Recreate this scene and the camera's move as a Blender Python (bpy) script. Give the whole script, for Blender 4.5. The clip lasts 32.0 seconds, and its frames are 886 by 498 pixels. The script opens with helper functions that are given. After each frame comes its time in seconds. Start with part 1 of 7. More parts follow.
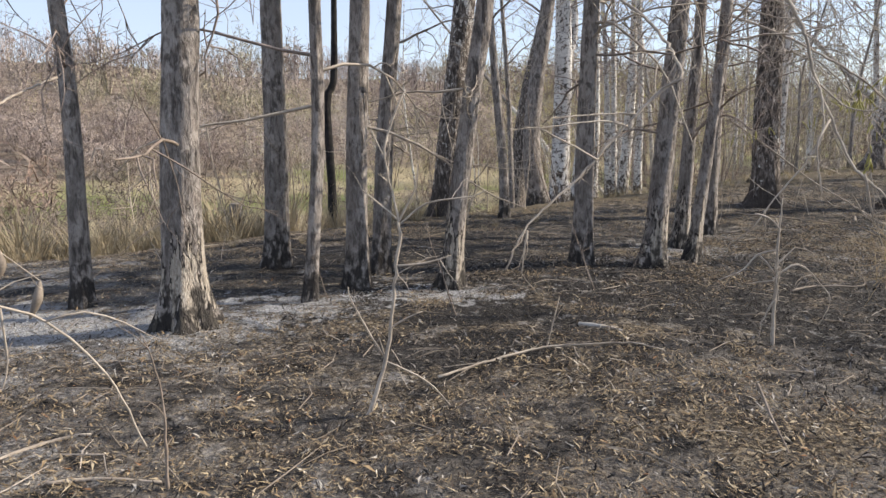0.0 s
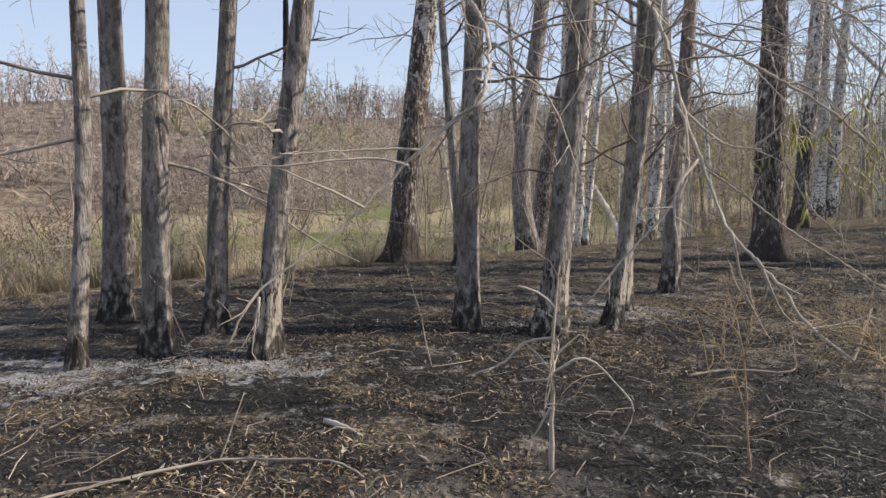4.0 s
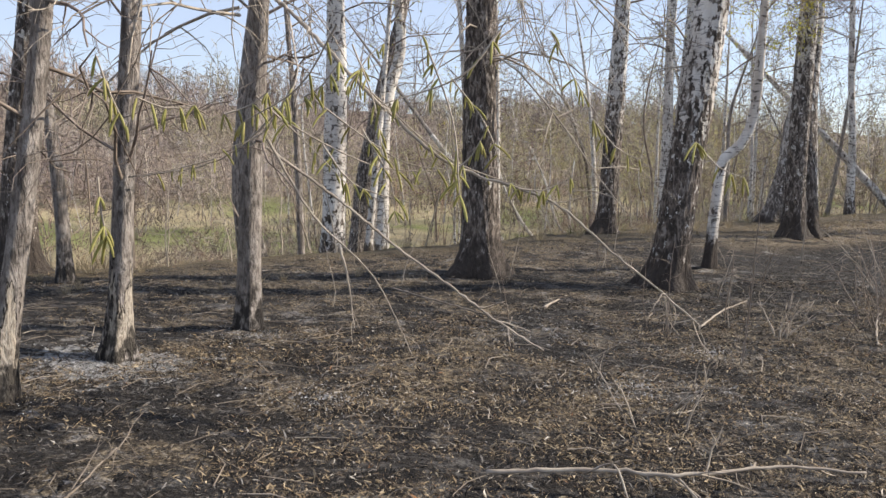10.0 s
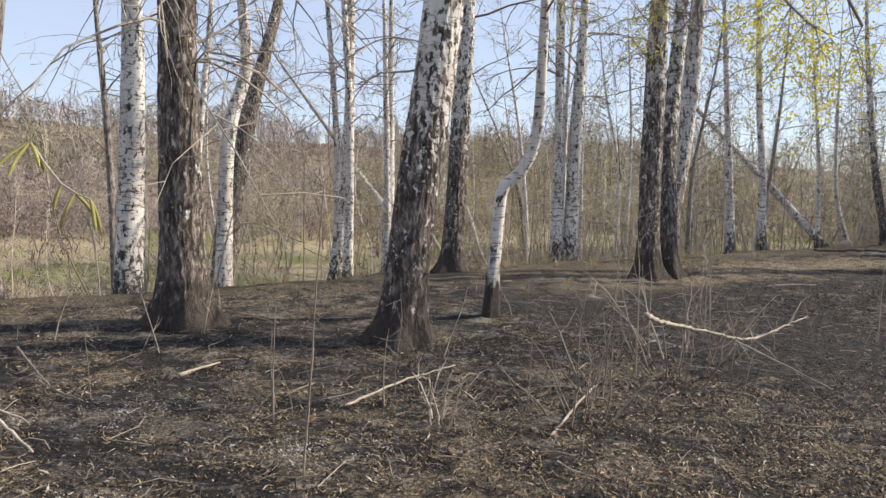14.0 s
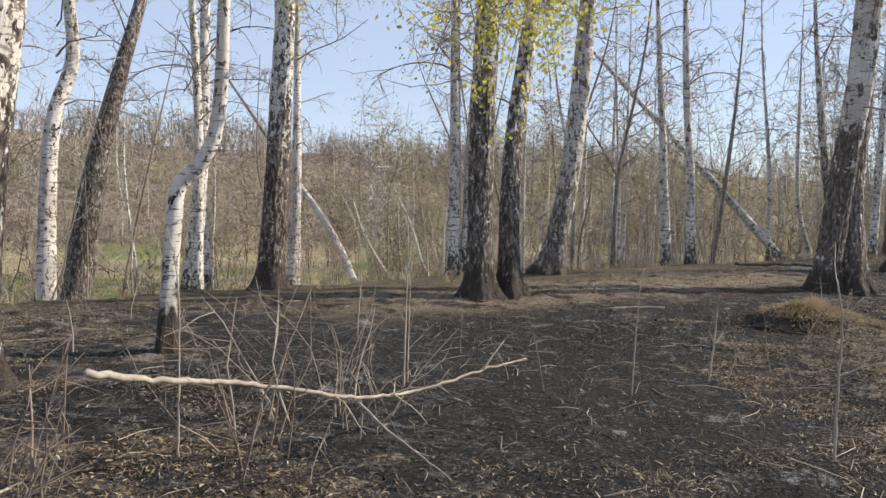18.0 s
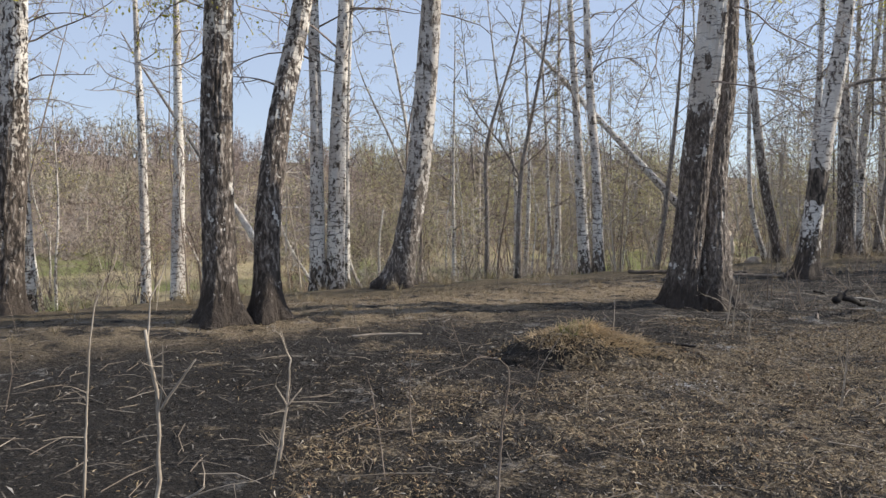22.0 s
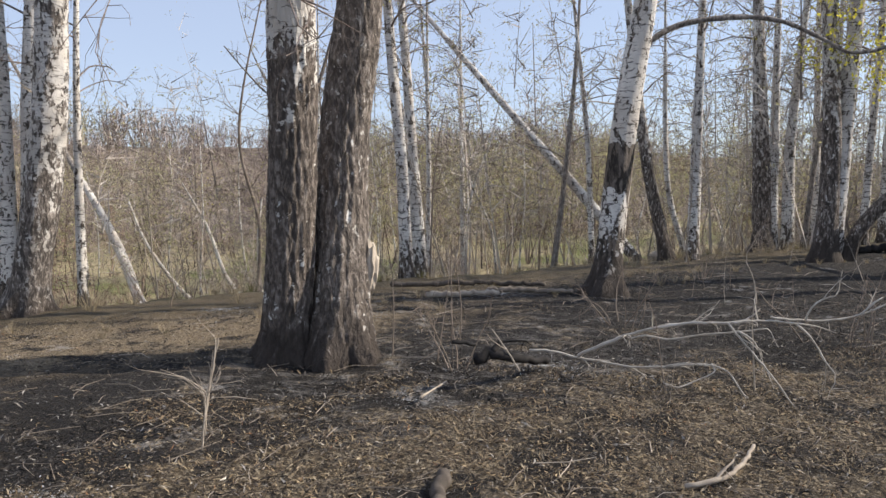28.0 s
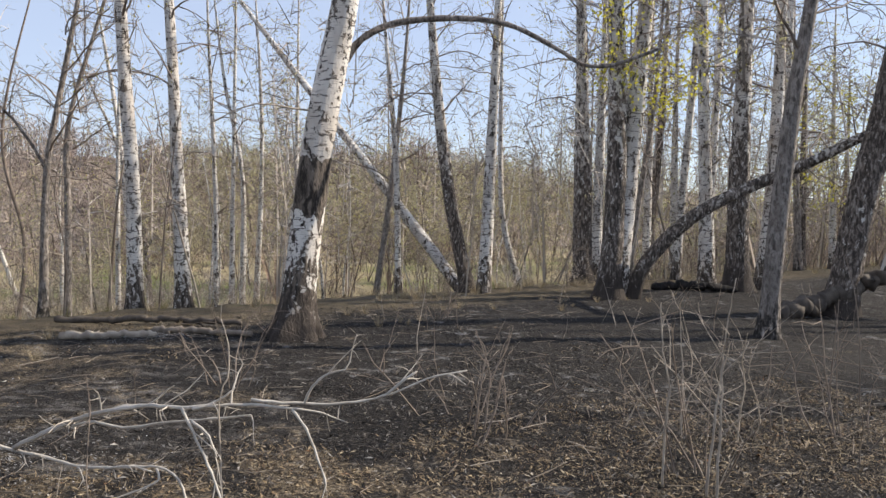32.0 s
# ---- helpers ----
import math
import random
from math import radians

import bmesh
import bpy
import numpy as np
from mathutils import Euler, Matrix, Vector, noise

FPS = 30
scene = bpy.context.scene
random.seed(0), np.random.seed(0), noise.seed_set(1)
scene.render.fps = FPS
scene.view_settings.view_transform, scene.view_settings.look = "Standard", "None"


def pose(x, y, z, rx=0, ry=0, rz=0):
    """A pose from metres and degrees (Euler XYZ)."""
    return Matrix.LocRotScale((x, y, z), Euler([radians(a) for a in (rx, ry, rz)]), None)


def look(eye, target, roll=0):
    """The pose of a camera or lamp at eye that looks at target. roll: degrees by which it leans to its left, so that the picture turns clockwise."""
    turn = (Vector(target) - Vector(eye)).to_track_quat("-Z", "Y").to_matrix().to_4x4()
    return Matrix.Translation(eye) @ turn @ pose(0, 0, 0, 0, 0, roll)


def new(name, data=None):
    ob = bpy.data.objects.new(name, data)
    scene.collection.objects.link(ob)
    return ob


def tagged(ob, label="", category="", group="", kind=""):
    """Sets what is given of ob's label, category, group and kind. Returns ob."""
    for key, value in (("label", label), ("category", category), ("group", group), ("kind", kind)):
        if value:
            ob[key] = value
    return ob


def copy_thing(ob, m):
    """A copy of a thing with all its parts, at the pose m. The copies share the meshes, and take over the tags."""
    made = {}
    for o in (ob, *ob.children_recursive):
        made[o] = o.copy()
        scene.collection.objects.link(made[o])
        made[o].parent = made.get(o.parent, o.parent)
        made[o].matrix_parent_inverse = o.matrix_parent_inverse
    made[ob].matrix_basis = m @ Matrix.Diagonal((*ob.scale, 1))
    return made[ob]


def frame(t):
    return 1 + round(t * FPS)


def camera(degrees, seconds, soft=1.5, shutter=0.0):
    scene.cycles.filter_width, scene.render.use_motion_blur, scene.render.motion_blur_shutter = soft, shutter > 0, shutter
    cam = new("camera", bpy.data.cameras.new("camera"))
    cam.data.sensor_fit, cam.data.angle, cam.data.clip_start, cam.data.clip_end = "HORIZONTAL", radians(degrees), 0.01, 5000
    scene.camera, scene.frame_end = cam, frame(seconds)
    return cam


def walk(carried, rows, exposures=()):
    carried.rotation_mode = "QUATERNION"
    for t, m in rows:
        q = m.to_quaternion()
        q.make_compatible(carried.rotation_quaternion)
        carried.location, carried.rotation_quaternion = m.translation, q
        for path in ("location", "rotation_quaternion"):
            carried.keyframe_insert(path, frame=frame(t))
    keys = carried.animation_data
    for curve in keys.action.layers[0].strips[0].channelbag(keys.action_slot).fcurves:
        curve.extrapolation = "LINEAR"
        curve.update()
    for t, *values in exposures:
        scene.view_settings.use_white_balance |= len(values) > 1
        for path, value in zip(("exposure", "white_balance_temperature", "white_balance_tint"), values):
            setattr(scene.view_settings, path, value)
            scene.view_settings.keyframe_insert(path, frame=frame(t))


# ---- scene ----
cam = camera(62.1, 32.0)
PATH = [
    (0, (3.065, 2.67, 1.482), (2.923, 4.639, 1.167), -1.4),
    (0.5, (3.268, 2.867, 1.497), (3.133, 4.842, 1.211), -0.9),
    (1, (3.503, 3.022, 1.504), (3.326, 4.993, 1.216), -0.5),
    (1.5, (3.721, 3.191, 1.523), (3.487, 5.156, 1.235), -0.1),
    (2, (3.944, 3.427, 1.505), (3.678, 5.392, 1.237), -0.1),
    (2.5, (4.2, 3.596, 1.485), (3.901, 5.557, 1.229), -0.4),
    (4.5, (5.261, 4.361, 1.445), (4.91, 6.32, 1.25), -0.8),
    (5, (5.516, 4.635, 1.44), (5.203, 6.601, 1.25), -0.2),
    (5.5, (5.821, 4.863, 1.419), (5.517, 6.829, 1.219), -0.6),
    (6, (6.185, 5.084, 1.445), (5.893, 7.051, 1.227), -0.4),
    (6.5, (6.458, 5.432, 1.417), (6.214, 7.405, 1.205), 0.0),
    (7, (6.814, 5.677, 1.378), (6.598, 7.653, 1.157), -0.1),
    (7.5, (7.126, 5.911, 1.426), (6.923, 7.885, 1.18), 0.4),
    (8, (7.393, 6.228, 1.399), (7.198, 8.201, 1.139), 0.5),
    (8.5, (7.717, 6.449, 1.381), (7.493, 8.419, 1.113), 0.2),
    (9, (8.052, 6.658, 1.411), (7.804, 8.625, 1.145), 0.1),
    (9.5, (8.344, 6.932, 1.395), (8.128, 8.906, 1.156), 0.2),
    (10, (8.701, 7.172, 1.391), (8.499, 9.15, 1.168), 0.2),
    (10.5, (9.022, 7.421, 1.376), (8.847, 9.404, 1.183), 0.8),
    (11, (9.376, 7.709, 1.356), (9.211, 9.695, 1.192), 1.0),
    (11.5, (9.731, 7.982, 1.32), (9.553, 9.968, 1.16), 1.2),
    (12, (10.128, 8.237, 1.355), (9.928, 10.219, 1.179), 1.4),
    (12.5, (10.471, 8.559, 1.374), (10.292, 10.543, 1.193), 1.2),
    (13, (10.858, 8.835, 1.341), (10.683, 10.82, 1.163), 0.6),
    (13.5, (11.255, 9.053, 1.347), (11.097, 11.04, 1.186), 0.3),
    (14, (11.646, 9.288, 1.339), (11.493, 11.278, 1.207), 0.5),
    (14.5, (12.071, 9.521, 1.329), (11.93, 11.512, 1.202), 0.5),
    (15, (12.451, 9.844, 1.282), (12.319, 11.836, 1.167), 0.4),
    (15.5, (12.838, 10.167, 1.265), (12.729, 12.162, 1.17), -0.0),
    (17.5, (14.485, 11.391, 1.268), (14.356, 13.384, 1.161), 0.8),
    (18, (14.82, 11.62, 1.28), (14.643, 13.609, 1.178), 0.6),
    (18.5, (15.215, 11.965, 1.284), (14.97, 13.948, 1.188), 0.6),
    (19, (15.609, 12.218, 1.237), (15.33, 14.197, 1.171), 1.0),
    (19.5, (16.009, 12.497, 1.249), (15.711, 14.474, 1.199), 1.2),
    (20, (16.456, 12.8, 1.259), (16.144, 14.775, 1.204), 0.8),
    (20.5, (16.81, 13.097, 1.232), (16.515, 15.074, 1.17), 0.4),
    (21, (17.243, 13.419, 1.229), (16.978, 15.4, 1.154), 0.0),
    (21.5, (17.737, 13.677, 1.257), (17.496, 15.661, 1.174), -0.3),
    (22, (18.131, 14.12, 1.229), (17.928, 16.108, 1.149), -0.5),
    (22.5, (18.606, 14.46, 1.214), (18.424, 16.45, 1.136), -0.3),
    (23, (19.041, 14.79, 1.252), (18.867, 16.781, 1.171), -0.1),
    (23.5, (19.45, 15.194, 1.267), (19.283, 17.185, 1.179), -0.3),
    (24, (19.922, 15.511, 1.266), (19.731, 17.5, 1.176), -0.3),
    (24.5, (20.318, 15.907, 1.245), (20.11, 17.893, 1.145), -0.3),
    (25, (20.73, 16.254, 1.28), (20.526, 18.24, 1.164), -0.7),
    (25.5, (21.15, 16.547, 1.299), (20.975, 18.535, 1.166), -0.7),
    (27.5, (22.585, 18.611, 1.373), (22.328, 20.591, 1.259), -1.2),
    (28, (22.978, 18.75, 1.358), (22.741, 20.732, 1.236), -1.2),
    (28.5, (23.382, 18.98, 1.371), (23.187, 20.966, 1.246), -0.8),
    (29, (23.782, 19.247, 1.388), (23.622, 21.236, 1.25), -0.2),
    (29.5, (24.151, 19.509, 1.36), (23.979, 21.496, 1.211), -0.3),
    (30, (24.513, 19.777, 1.351), (24.338, 21.764, 1.203), -0.5),
    (30.5, (24.838, 20.082, 1.355), (24.678, 22.071, 1.217), -0.4),
    (31, (25.229, 20.332, 1.358), (25.091, 22.324, 1.239), -0.2),
    (31.5, (25.61, 20.544, 1.383), (25.532, 22.541, 1.292), 0.2),
    (32, (25.989, 20.849, 1.377), (25.987, 22.848, 1.312), 0.6),
]
walk(cam, [(t, look(eye, target, roll)) for t, eye, target, roll in PATH],
     [(0.0, 0.54, 6600, 12), (2.0, 0.46, 6600, 12), (5.0, 0.24, 6550, 12), (6.0, 0.36, 6550, 12), (8.0, 0.55, 6600, 12), (10.0, 0.46, 6600, 12),
      (12.0, 0.34, 6600, 12), (15.0, 0.47, 6650, 12), (18.0, 0.34, 6550, 11), (20.0, 0.15, 6500, 11), (22.0, 0.20, 6500, 11),
      (25.0, 0.30, 6600, 12), (28.0, 0.30, 6500, 12), (30.0, 0.55, 6600, 12), (32.0, 0.40, 6600, 12)])


# ---- light ----
SUN_AZ, SUN_EL = radians(15.0), radians(31.0)     # anticlockwise from +x
sun_way = Vector((math.cos(SUN_AZ) * math.cos(SUN_EL), math.sin(SUN_AZ) * math.cos(SUN_EL), math.sin(SUN_EL)))
world = bpy.data.worlds.new("world")
scene.world = world
world.use_nodes = True
wt = world.node_tree
sky = wt.nodes.new("ShaderNodeTexSky")
sky.sky_type, sky.sun_disc = "NISHITA", False
sky.sun_elevation, sky.sun_rotation = SUN_EL, radians(90) - SUN_AZ
sky.air_density, sky.dust_density, sky.ozone_density = 1.0, 0.15, 1.3
haze = wt.nodes.new("ShaderNodeMix")               # thin even spring haze
haze.data_type = "RGBA"
haze.inputs[0].default_value = 0.68
haze.inputs[7].default_value = (2.75, 3.15, 4.1, 1)
wt.links.new(sky.outputs[0], haze.inputs[6])
wt.links.new(haze.outputs[2], wt.nodes["Background"].inputs[0])
wt.nodes["Background"].inputs[1].default_value = 0.165
sun_data = bpy.data.lights.new("sun", "SUN")
sun_data.energy, sun_data.angle, sun_data.color = 5.0, radians(0.6), (1.0, 0.91, 0.77)
sun = new("sun", sun_data)
sun.matrix_world = look(sun_way * 60, (0, 0, 0))

# ---- plan: s runs along the walk, n across it towards the valley ----
P0, U, NV = np.array([3.07, 2.67]), np.array([0.786, 0.618]), np.array([-0.618, 0.786])


def sn_of(x, y):
    return (x - P0[0]) * U[0] + (y - P0[1]) * U[1], (x - P0[0]) * NV[0] + (y - P0[1]) * NV[1]


def xy_of(s, n):
    return P0[0] + s * U[0] + n * NV[0], P0[1] + s * U[1] + n * NV[1]


def ease(a, b, v):
    k = np.clip((np.asarray(v, float) - a) / (b - a), 0, 1)
    return k * k * (3 - 2 * k)


def waves(x, y):
    """Small unevenness of the forest floor."""
    out = 0.022 * np.sin(1.3 * x + 0.7 * y + 1.0) * np.sin(0.9 * y - 0.5 * x)
    out = out + 0.016 * np.sin(2.9 * x - 1.7 * y) * np.sin(2.3 * y + 1.1 * x + 2.0)
    out = out + 0.009 * np.sin(6.1 * x + 3.3 * y + 0.4) * np.sin(5.2 * y - 4.1 * x)
    return out + 0.005 * np.sin(13.0 * x - 7.0 * y) * np.sin(11.0 * y + 9.0 * x)


def height(x, y):
    s, n = sn_of(np.asarray(x, float), np.asarray(y, float))
    late = ease(3, 9.5, s)
    z = 0.07 - 0.30 * late + 0.038 * late * (np.clip(n, -4, 9) - 4)
    rim = 8.9 + 1.6 * ease(2, 9, s)
    z = z - 2.5 * ease(rim, 22 + 8 * ease(10, 26, s), n)
    z = z + 1.0 * ease(32, 56, n)
    z = z + 11.0 * ease(48, 102, n) * (1 + 0.07 * np.sin(s * 0.045 + 1.0) + 0.04 * np.sin(s * 0.13))
    return z + waves(x, y) * (1 + 2.0 * ease(11, 16, n))


def gz(x, y):
    return float(height(x, y))


# ---- materials ----
def material(name, rough=0.85):
    m = bpy.data.materials.new(name)
    m.use_nodes = True
    b = m.node_tree.nodes["Principled BSDF"]
    b.inputs["Roughness"].default_value = rough
    b.inputs["Specular IOR Level"].default_value = 0.25
    return m, m.node_tree, b


def put(t, kind, **values):
    """A node with its properties and inputs; an input value that is a socket is linked."""
    node = t.nodes.new("ShaderNode" + kind)
    for key, v in values.items():
        if key.startswith("p_"):
            if key == "p_operation":
                node.operation = v
            elif key == "p_blend":
                node.blend_type = v
            elif key == "p_data":
                node.data_type = v
            elif key == "p_feature":
                node.feature = v
            continue
        sock = node.inputs[int(key[1:])] if key[0] == "i" and key[1:].isdigit() else node.inputs[key.replace("_", " ")]
        if hasattr(v, "is_output"):
            t.links.new(v, sock)
        else:
            sock.default_value = v
    return node


def calc(t, op, a, b=0.0, c=0.0):
    return put(t, "Math", p_operation=op, i0=a, i1=b, i2=c).outputs[0]


def step(t, v, lo, hi):
    n = put(t, "MapRange", Value=v, From_Min=lo, From_Max=hi)
    n.interpolation_type = "SMOOTHSTEP"
    return n.outputs[0]


def blend(t, f, a, b):
    n = put(t, "Mix", p_data="RGBA", i0=f)
    for k, v in ((6, a), (7, b)):
        if hasattr(v, "is_output"):
            t.links.new(v, n.inputs[k])
        else:
            n.inputs[k].default_value = (*v, 1)
    return n.outputs[2]


def stretched(t, vec, scale, detail=3.0, rough=0.55, size=1.0):
    mp = put(t, "Mapping", Vector=vec, Scale=scale)
    return put(t, "TexNoise", Vector=mp.outputs[0], Scale=size, Detail=detail, Roughness=rough).outputs[0]


def relief(t, b, h, strength, dist=0.02):
    t.links.new(put(t, "Bump", Strength=strength, Distance=dist, Height=h).outputs[0], b.inputs["Normal"])


def bark(name, pale, pale_low, level, spread, char_top, share=0.40, ridge=(0.225, 0.187, 0.155), coarse=21.0, deep=0.17, crest=0.0, bands=0.6, patch=11.0, belt=None, grain=0.15):
    """Birch bark: ridged and black at the foot, breaking into white flakes, then white with black marks."""
    m, t, b = material(name, 0.8)
    co = put(t, "TexCoord").outputs["Object"]
    z = put(t, "SeparateXYZ", Vector=co).outputs[2]
    rnd = put(t, "ObjectInfo").outputs["Random"]
    warp = put(t, "TexNoise", Vector=co, Scale=7.0, Detail=2.0).outputs["Color"]
    co2 = put(t, "VectorMath", p_operation="MULTIPLY_ADD", i0=warp, i1=(0.09, 0.09, 0.09), i2=co).outputs[0]
    furrow = stretched(t, co2, (coarse, coarse, grain * coarse), 5, 0.65)
    fine = stretched(t, co2, (75, 75, 20), 3, 0.6)
    flake = stretched(t, co2, (patch, patch, 0.45 * patch), 4, 0.62)
    chip = stretched(t, co2, (24, 24, 20), 3, 0.6)
    lines = stretched(t, co, (6, 6, 75), 2, 0.5)
    soft = stretched(t, co, (2.2, 2.2, 1.0), 3, 0.55)
    dark = blend(t, step(t, furrow, 0.40, 0.62), tuple(deep * v for v in ridge), ridge)
    crests = calc(t, "MULTIPLY", step(t, calc(t, "ADD", furrow, calc(t, "MULTIPLY", calc(t, "SUBTRACT", chip, 0.5), 0.35)), 0.55, 0.64), crest)
    dark = blend(t, crests, dark, (0.52, 0.475, 0.425))
    light = blend(t, step(t, soft, 0.38, 0.66), pale, pale_low)
    scar = stretched(t, co2, (4.5, 4.5, 26), 3, 0.6)
    light = blend(t, calc(t, "MULTIPLY", step(t, scar, 0.588, 0.625), bands), light, (0.055, 0.047, 0.042))
    light = blend(t, calc(t, "MULTIPLY", step(t, lines, 0.60, 0.67), 0.6), light, (0.16, 0.13, 0.115))
    light = blend(t, calc(t, "MULTIPLY", step(t, fine, 0.5, 0.72), 0.3), light, pale_low)
    zz = calc(t, "ADD", z, calc(t, "MULTIPLY", calc(t, "SUBTRACT", soft, 0.5), spread * 1.2))
    zz = calc(t, "SUBTRACT", zz, calc(t, "MULTIPLY", rnd, 0.4 * level))
    grown = step(t, zz, level - spread * 0.5, level + spread * 0.5)
    limit = calc(t, "MULTIPLY_ADD", grown, share - 0.60, 0.60)
    if belt:
        limit = calc(t, "ADD", limit, calc(t, "MULTIPLY", calc(t, "MULTIPLY", step(t, zz, belt[0], belt[0] + 0.1), step(t, zz, belt[1] + 0.1, belt[1])), 0.22))
    kind = calc(t, "ADD", calc(t, "MULTIPLY", flake, 0.68), calc(t, "MULTIPLY", chip, 0.32))
    white = step(t, calc(t, "SUBTRACT", kind, limit), -0.012, 0.016)
    colour = blend(t, white, dark, light)
    soot = calc(t, "ADD", z, calc(t, "MULTIPLY", calc(t, "SUBTRACT", flake, 0.5), 1.3))
    colour = blend(t, step(t, soot, char_top - 0.25, char_top + 0.25), blend(t, furrow, (0.014, 0.012, 0.011), (0.105, 0.084, 0.070)), colour)
    t.links.new(colour, b.inputs["Base Color"])
    rough = calc(t, "MULTIPLY", calc(t, "SUBTRACT", 1.0, calc(t, "MULTIPLY", white, 0.75)), calc(t, "ADD", furrow, calc(t, "MULTIPLY", fine, 0.3)))
    relief(t, b, calc(t, "ADD", rough, calc(t, "MULTIPLY", white, 0.22)), 1.0, 0.05)
    return m


def grey_bark(name, a, c, scorched):
    """Grey furrowed bark; where scorched, lifted bark strips bare bleached wood near the foot."""
    m, t, b = material(name, 0.85)
    co = put(t, "TexCoord").outputs["Object"]
    z = put(t, "SeparateXYZ", Vector=co).outputs[2]
    warp = put(t, "TexNoise", Vector=co, Scale=6.0, Detail=2.0).outputs["Color"]
    co2 = put(t, "VectorMath", p_operation="MULTIPLY_ADD", i0=warp, i1=(0.07, 0.07, 0.07), i2=co).outputs[0]
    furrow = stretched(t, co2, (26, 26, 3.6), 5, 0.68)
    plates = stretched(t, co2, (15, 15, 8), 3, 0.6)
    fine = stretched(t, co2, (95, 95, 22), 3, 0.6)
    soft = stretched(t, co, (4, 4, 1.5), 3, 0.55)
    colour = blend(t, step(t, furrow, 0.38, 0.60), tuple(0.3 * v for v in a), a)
    colour = blend(t, calc(t, "MULTIPLY", step(t, plates, 0.46, 0.62), 0.75), colour, c)
    colour = blend(t, calc(t, "MULTIPLY", step(t, soft, 0.52, 0.38), 0.45), colour, tuple(0.5 * v for v in a))
    colour = blend(t, calc(t, "MULTIPLY", step(t, fine, 0.5, 0.7), 0.5), colour, (0.08, 0.05, 0.043))
    if scorched:
        bare = stretched(t, co2, (11, 11, 1.6), 4, 0.6)
        low = step(t, calc(t, "ADD", z, calc(t, "MULTIPLY", plates, 0.7)), 1.45, 0.55)
        lift = calc(t, "ADD", bare, calc(t, "MULTIPLY", low, 0.09))
        colour = blend(t, calc(t, "MULTIPLY", step(t, lift, 0.555, 0.575), step(t, low, 0.05, 0.3)), colour, (0.030, 0.025, 0.022))
        wood = blend(t, step(t, fine, 0.4, 0.65), (0.52, 0.46, 0.38), (0.33, 0.28, 0.225))
        colour = blend(t, calc(t, "MULTIPLY", step(t, lift, 0.595, 0.612), step(t, low, 0.05, 0.3)), colour, wood)
    soot = calc(t, "ADD", z, calc(t, "MULTIPLY", calc(t, "SUBTRACT", plates, 0.5), 1.6))
    colour = blend(t, calc(t, "MULTIPLY", step(t, soot, 0.50 if not scorched else 0.36, 0.05), 0.88), colour, (0.018, 0.016, 0.015))
    t.links.new(colour, b.inputs["Base Color"])
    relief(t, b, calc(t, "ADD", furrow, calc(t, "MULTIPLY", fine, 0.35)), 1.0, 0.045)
    return m


def plain(name, a, c, size=3.0, rough=0.85, through_light=0.0):
    """Two tones by a noise in world space and a finer grain."""
    m, t, b = material(name, rough)
    pos = put(t, "NewGeometry").outputs["Position"]
    n1 = put(t, "TexNoise", Vector=pos, Scale=size, Detail=4.0).outputs[0]
    n2 = put(t, "TexNoise", Vector=pos, Scale=size * 14, Detail=2.0).outputs[0]
    colour = blend(t, step(t, n1, 0.35, 0.65), a, c)
    colour = blend(t, calc(t, "MULTIPLY", step(t, n2, 0.4, 0.75), 0.45), colour, tuple(0.45 * v for v in a))
    t.links.new(colour, b.inputs["Base Color"])
    if through_light:
        tr = put(t, "BsdfTranslucent", Color=colour)
        mx = put(t, "MixShader", i0=through_light, i1=b.outputs[0], i2=tr.outputs[0])
        t.links.new(mx.outputs[0], t.nodes["Material Output"].inputs["Surface"])
    return m


def island(name, tones, rough=0.8, through_light=0.0):
    """A tone for each loose piece."""
    m, t, b = material(name, rough)
    r = put(t, "NewGeometry").outputs["Random Per Island"]
    ramp = put(t, "ValToRGB", Fac=r)
    ramp.color_ramp.interpolation = "CONSTANT"
    while len(ramp.color_ramp.elements) < len(tones):
        ramp.color_ramp.elements.new(0.5)
    for e, (at, col) in zip(ramp.color_ramp.elements, tones):
        e.position, e.color = at, (*col, 1)
    pos = put(t, "NewGeometry").outputs["Position"]
    n = put(t, "TexNoise", Vector=pos, Scale=60.0, Detail=3.0).outputs[0]
    dark = put(t, "Mix", p_data="RGBA", p_blend="MULTIPLY", i0=0.7)
    t.links.new(ramp.outputs[0], dark.inputs[6])
    t.links.new(blend(t, n, (0.3, 0.3, 0.3), (1.3, 1.3, 1.3)), dark.inputs[7])
    t.links.new(dark.outputs[2], b.inputs["Base Color"])
    if through_light:
        tr = put(t, "BsdfTranslucent", Color=dark.outputs[2])
        mx = put(t, "MixShader", i0=through_light, i1=b.outputs[0], i2=tr.outputs[0])
        t.links.new(mx.outputs[0], t.nodes["Material Output"].inputs["Surface"])
    return m


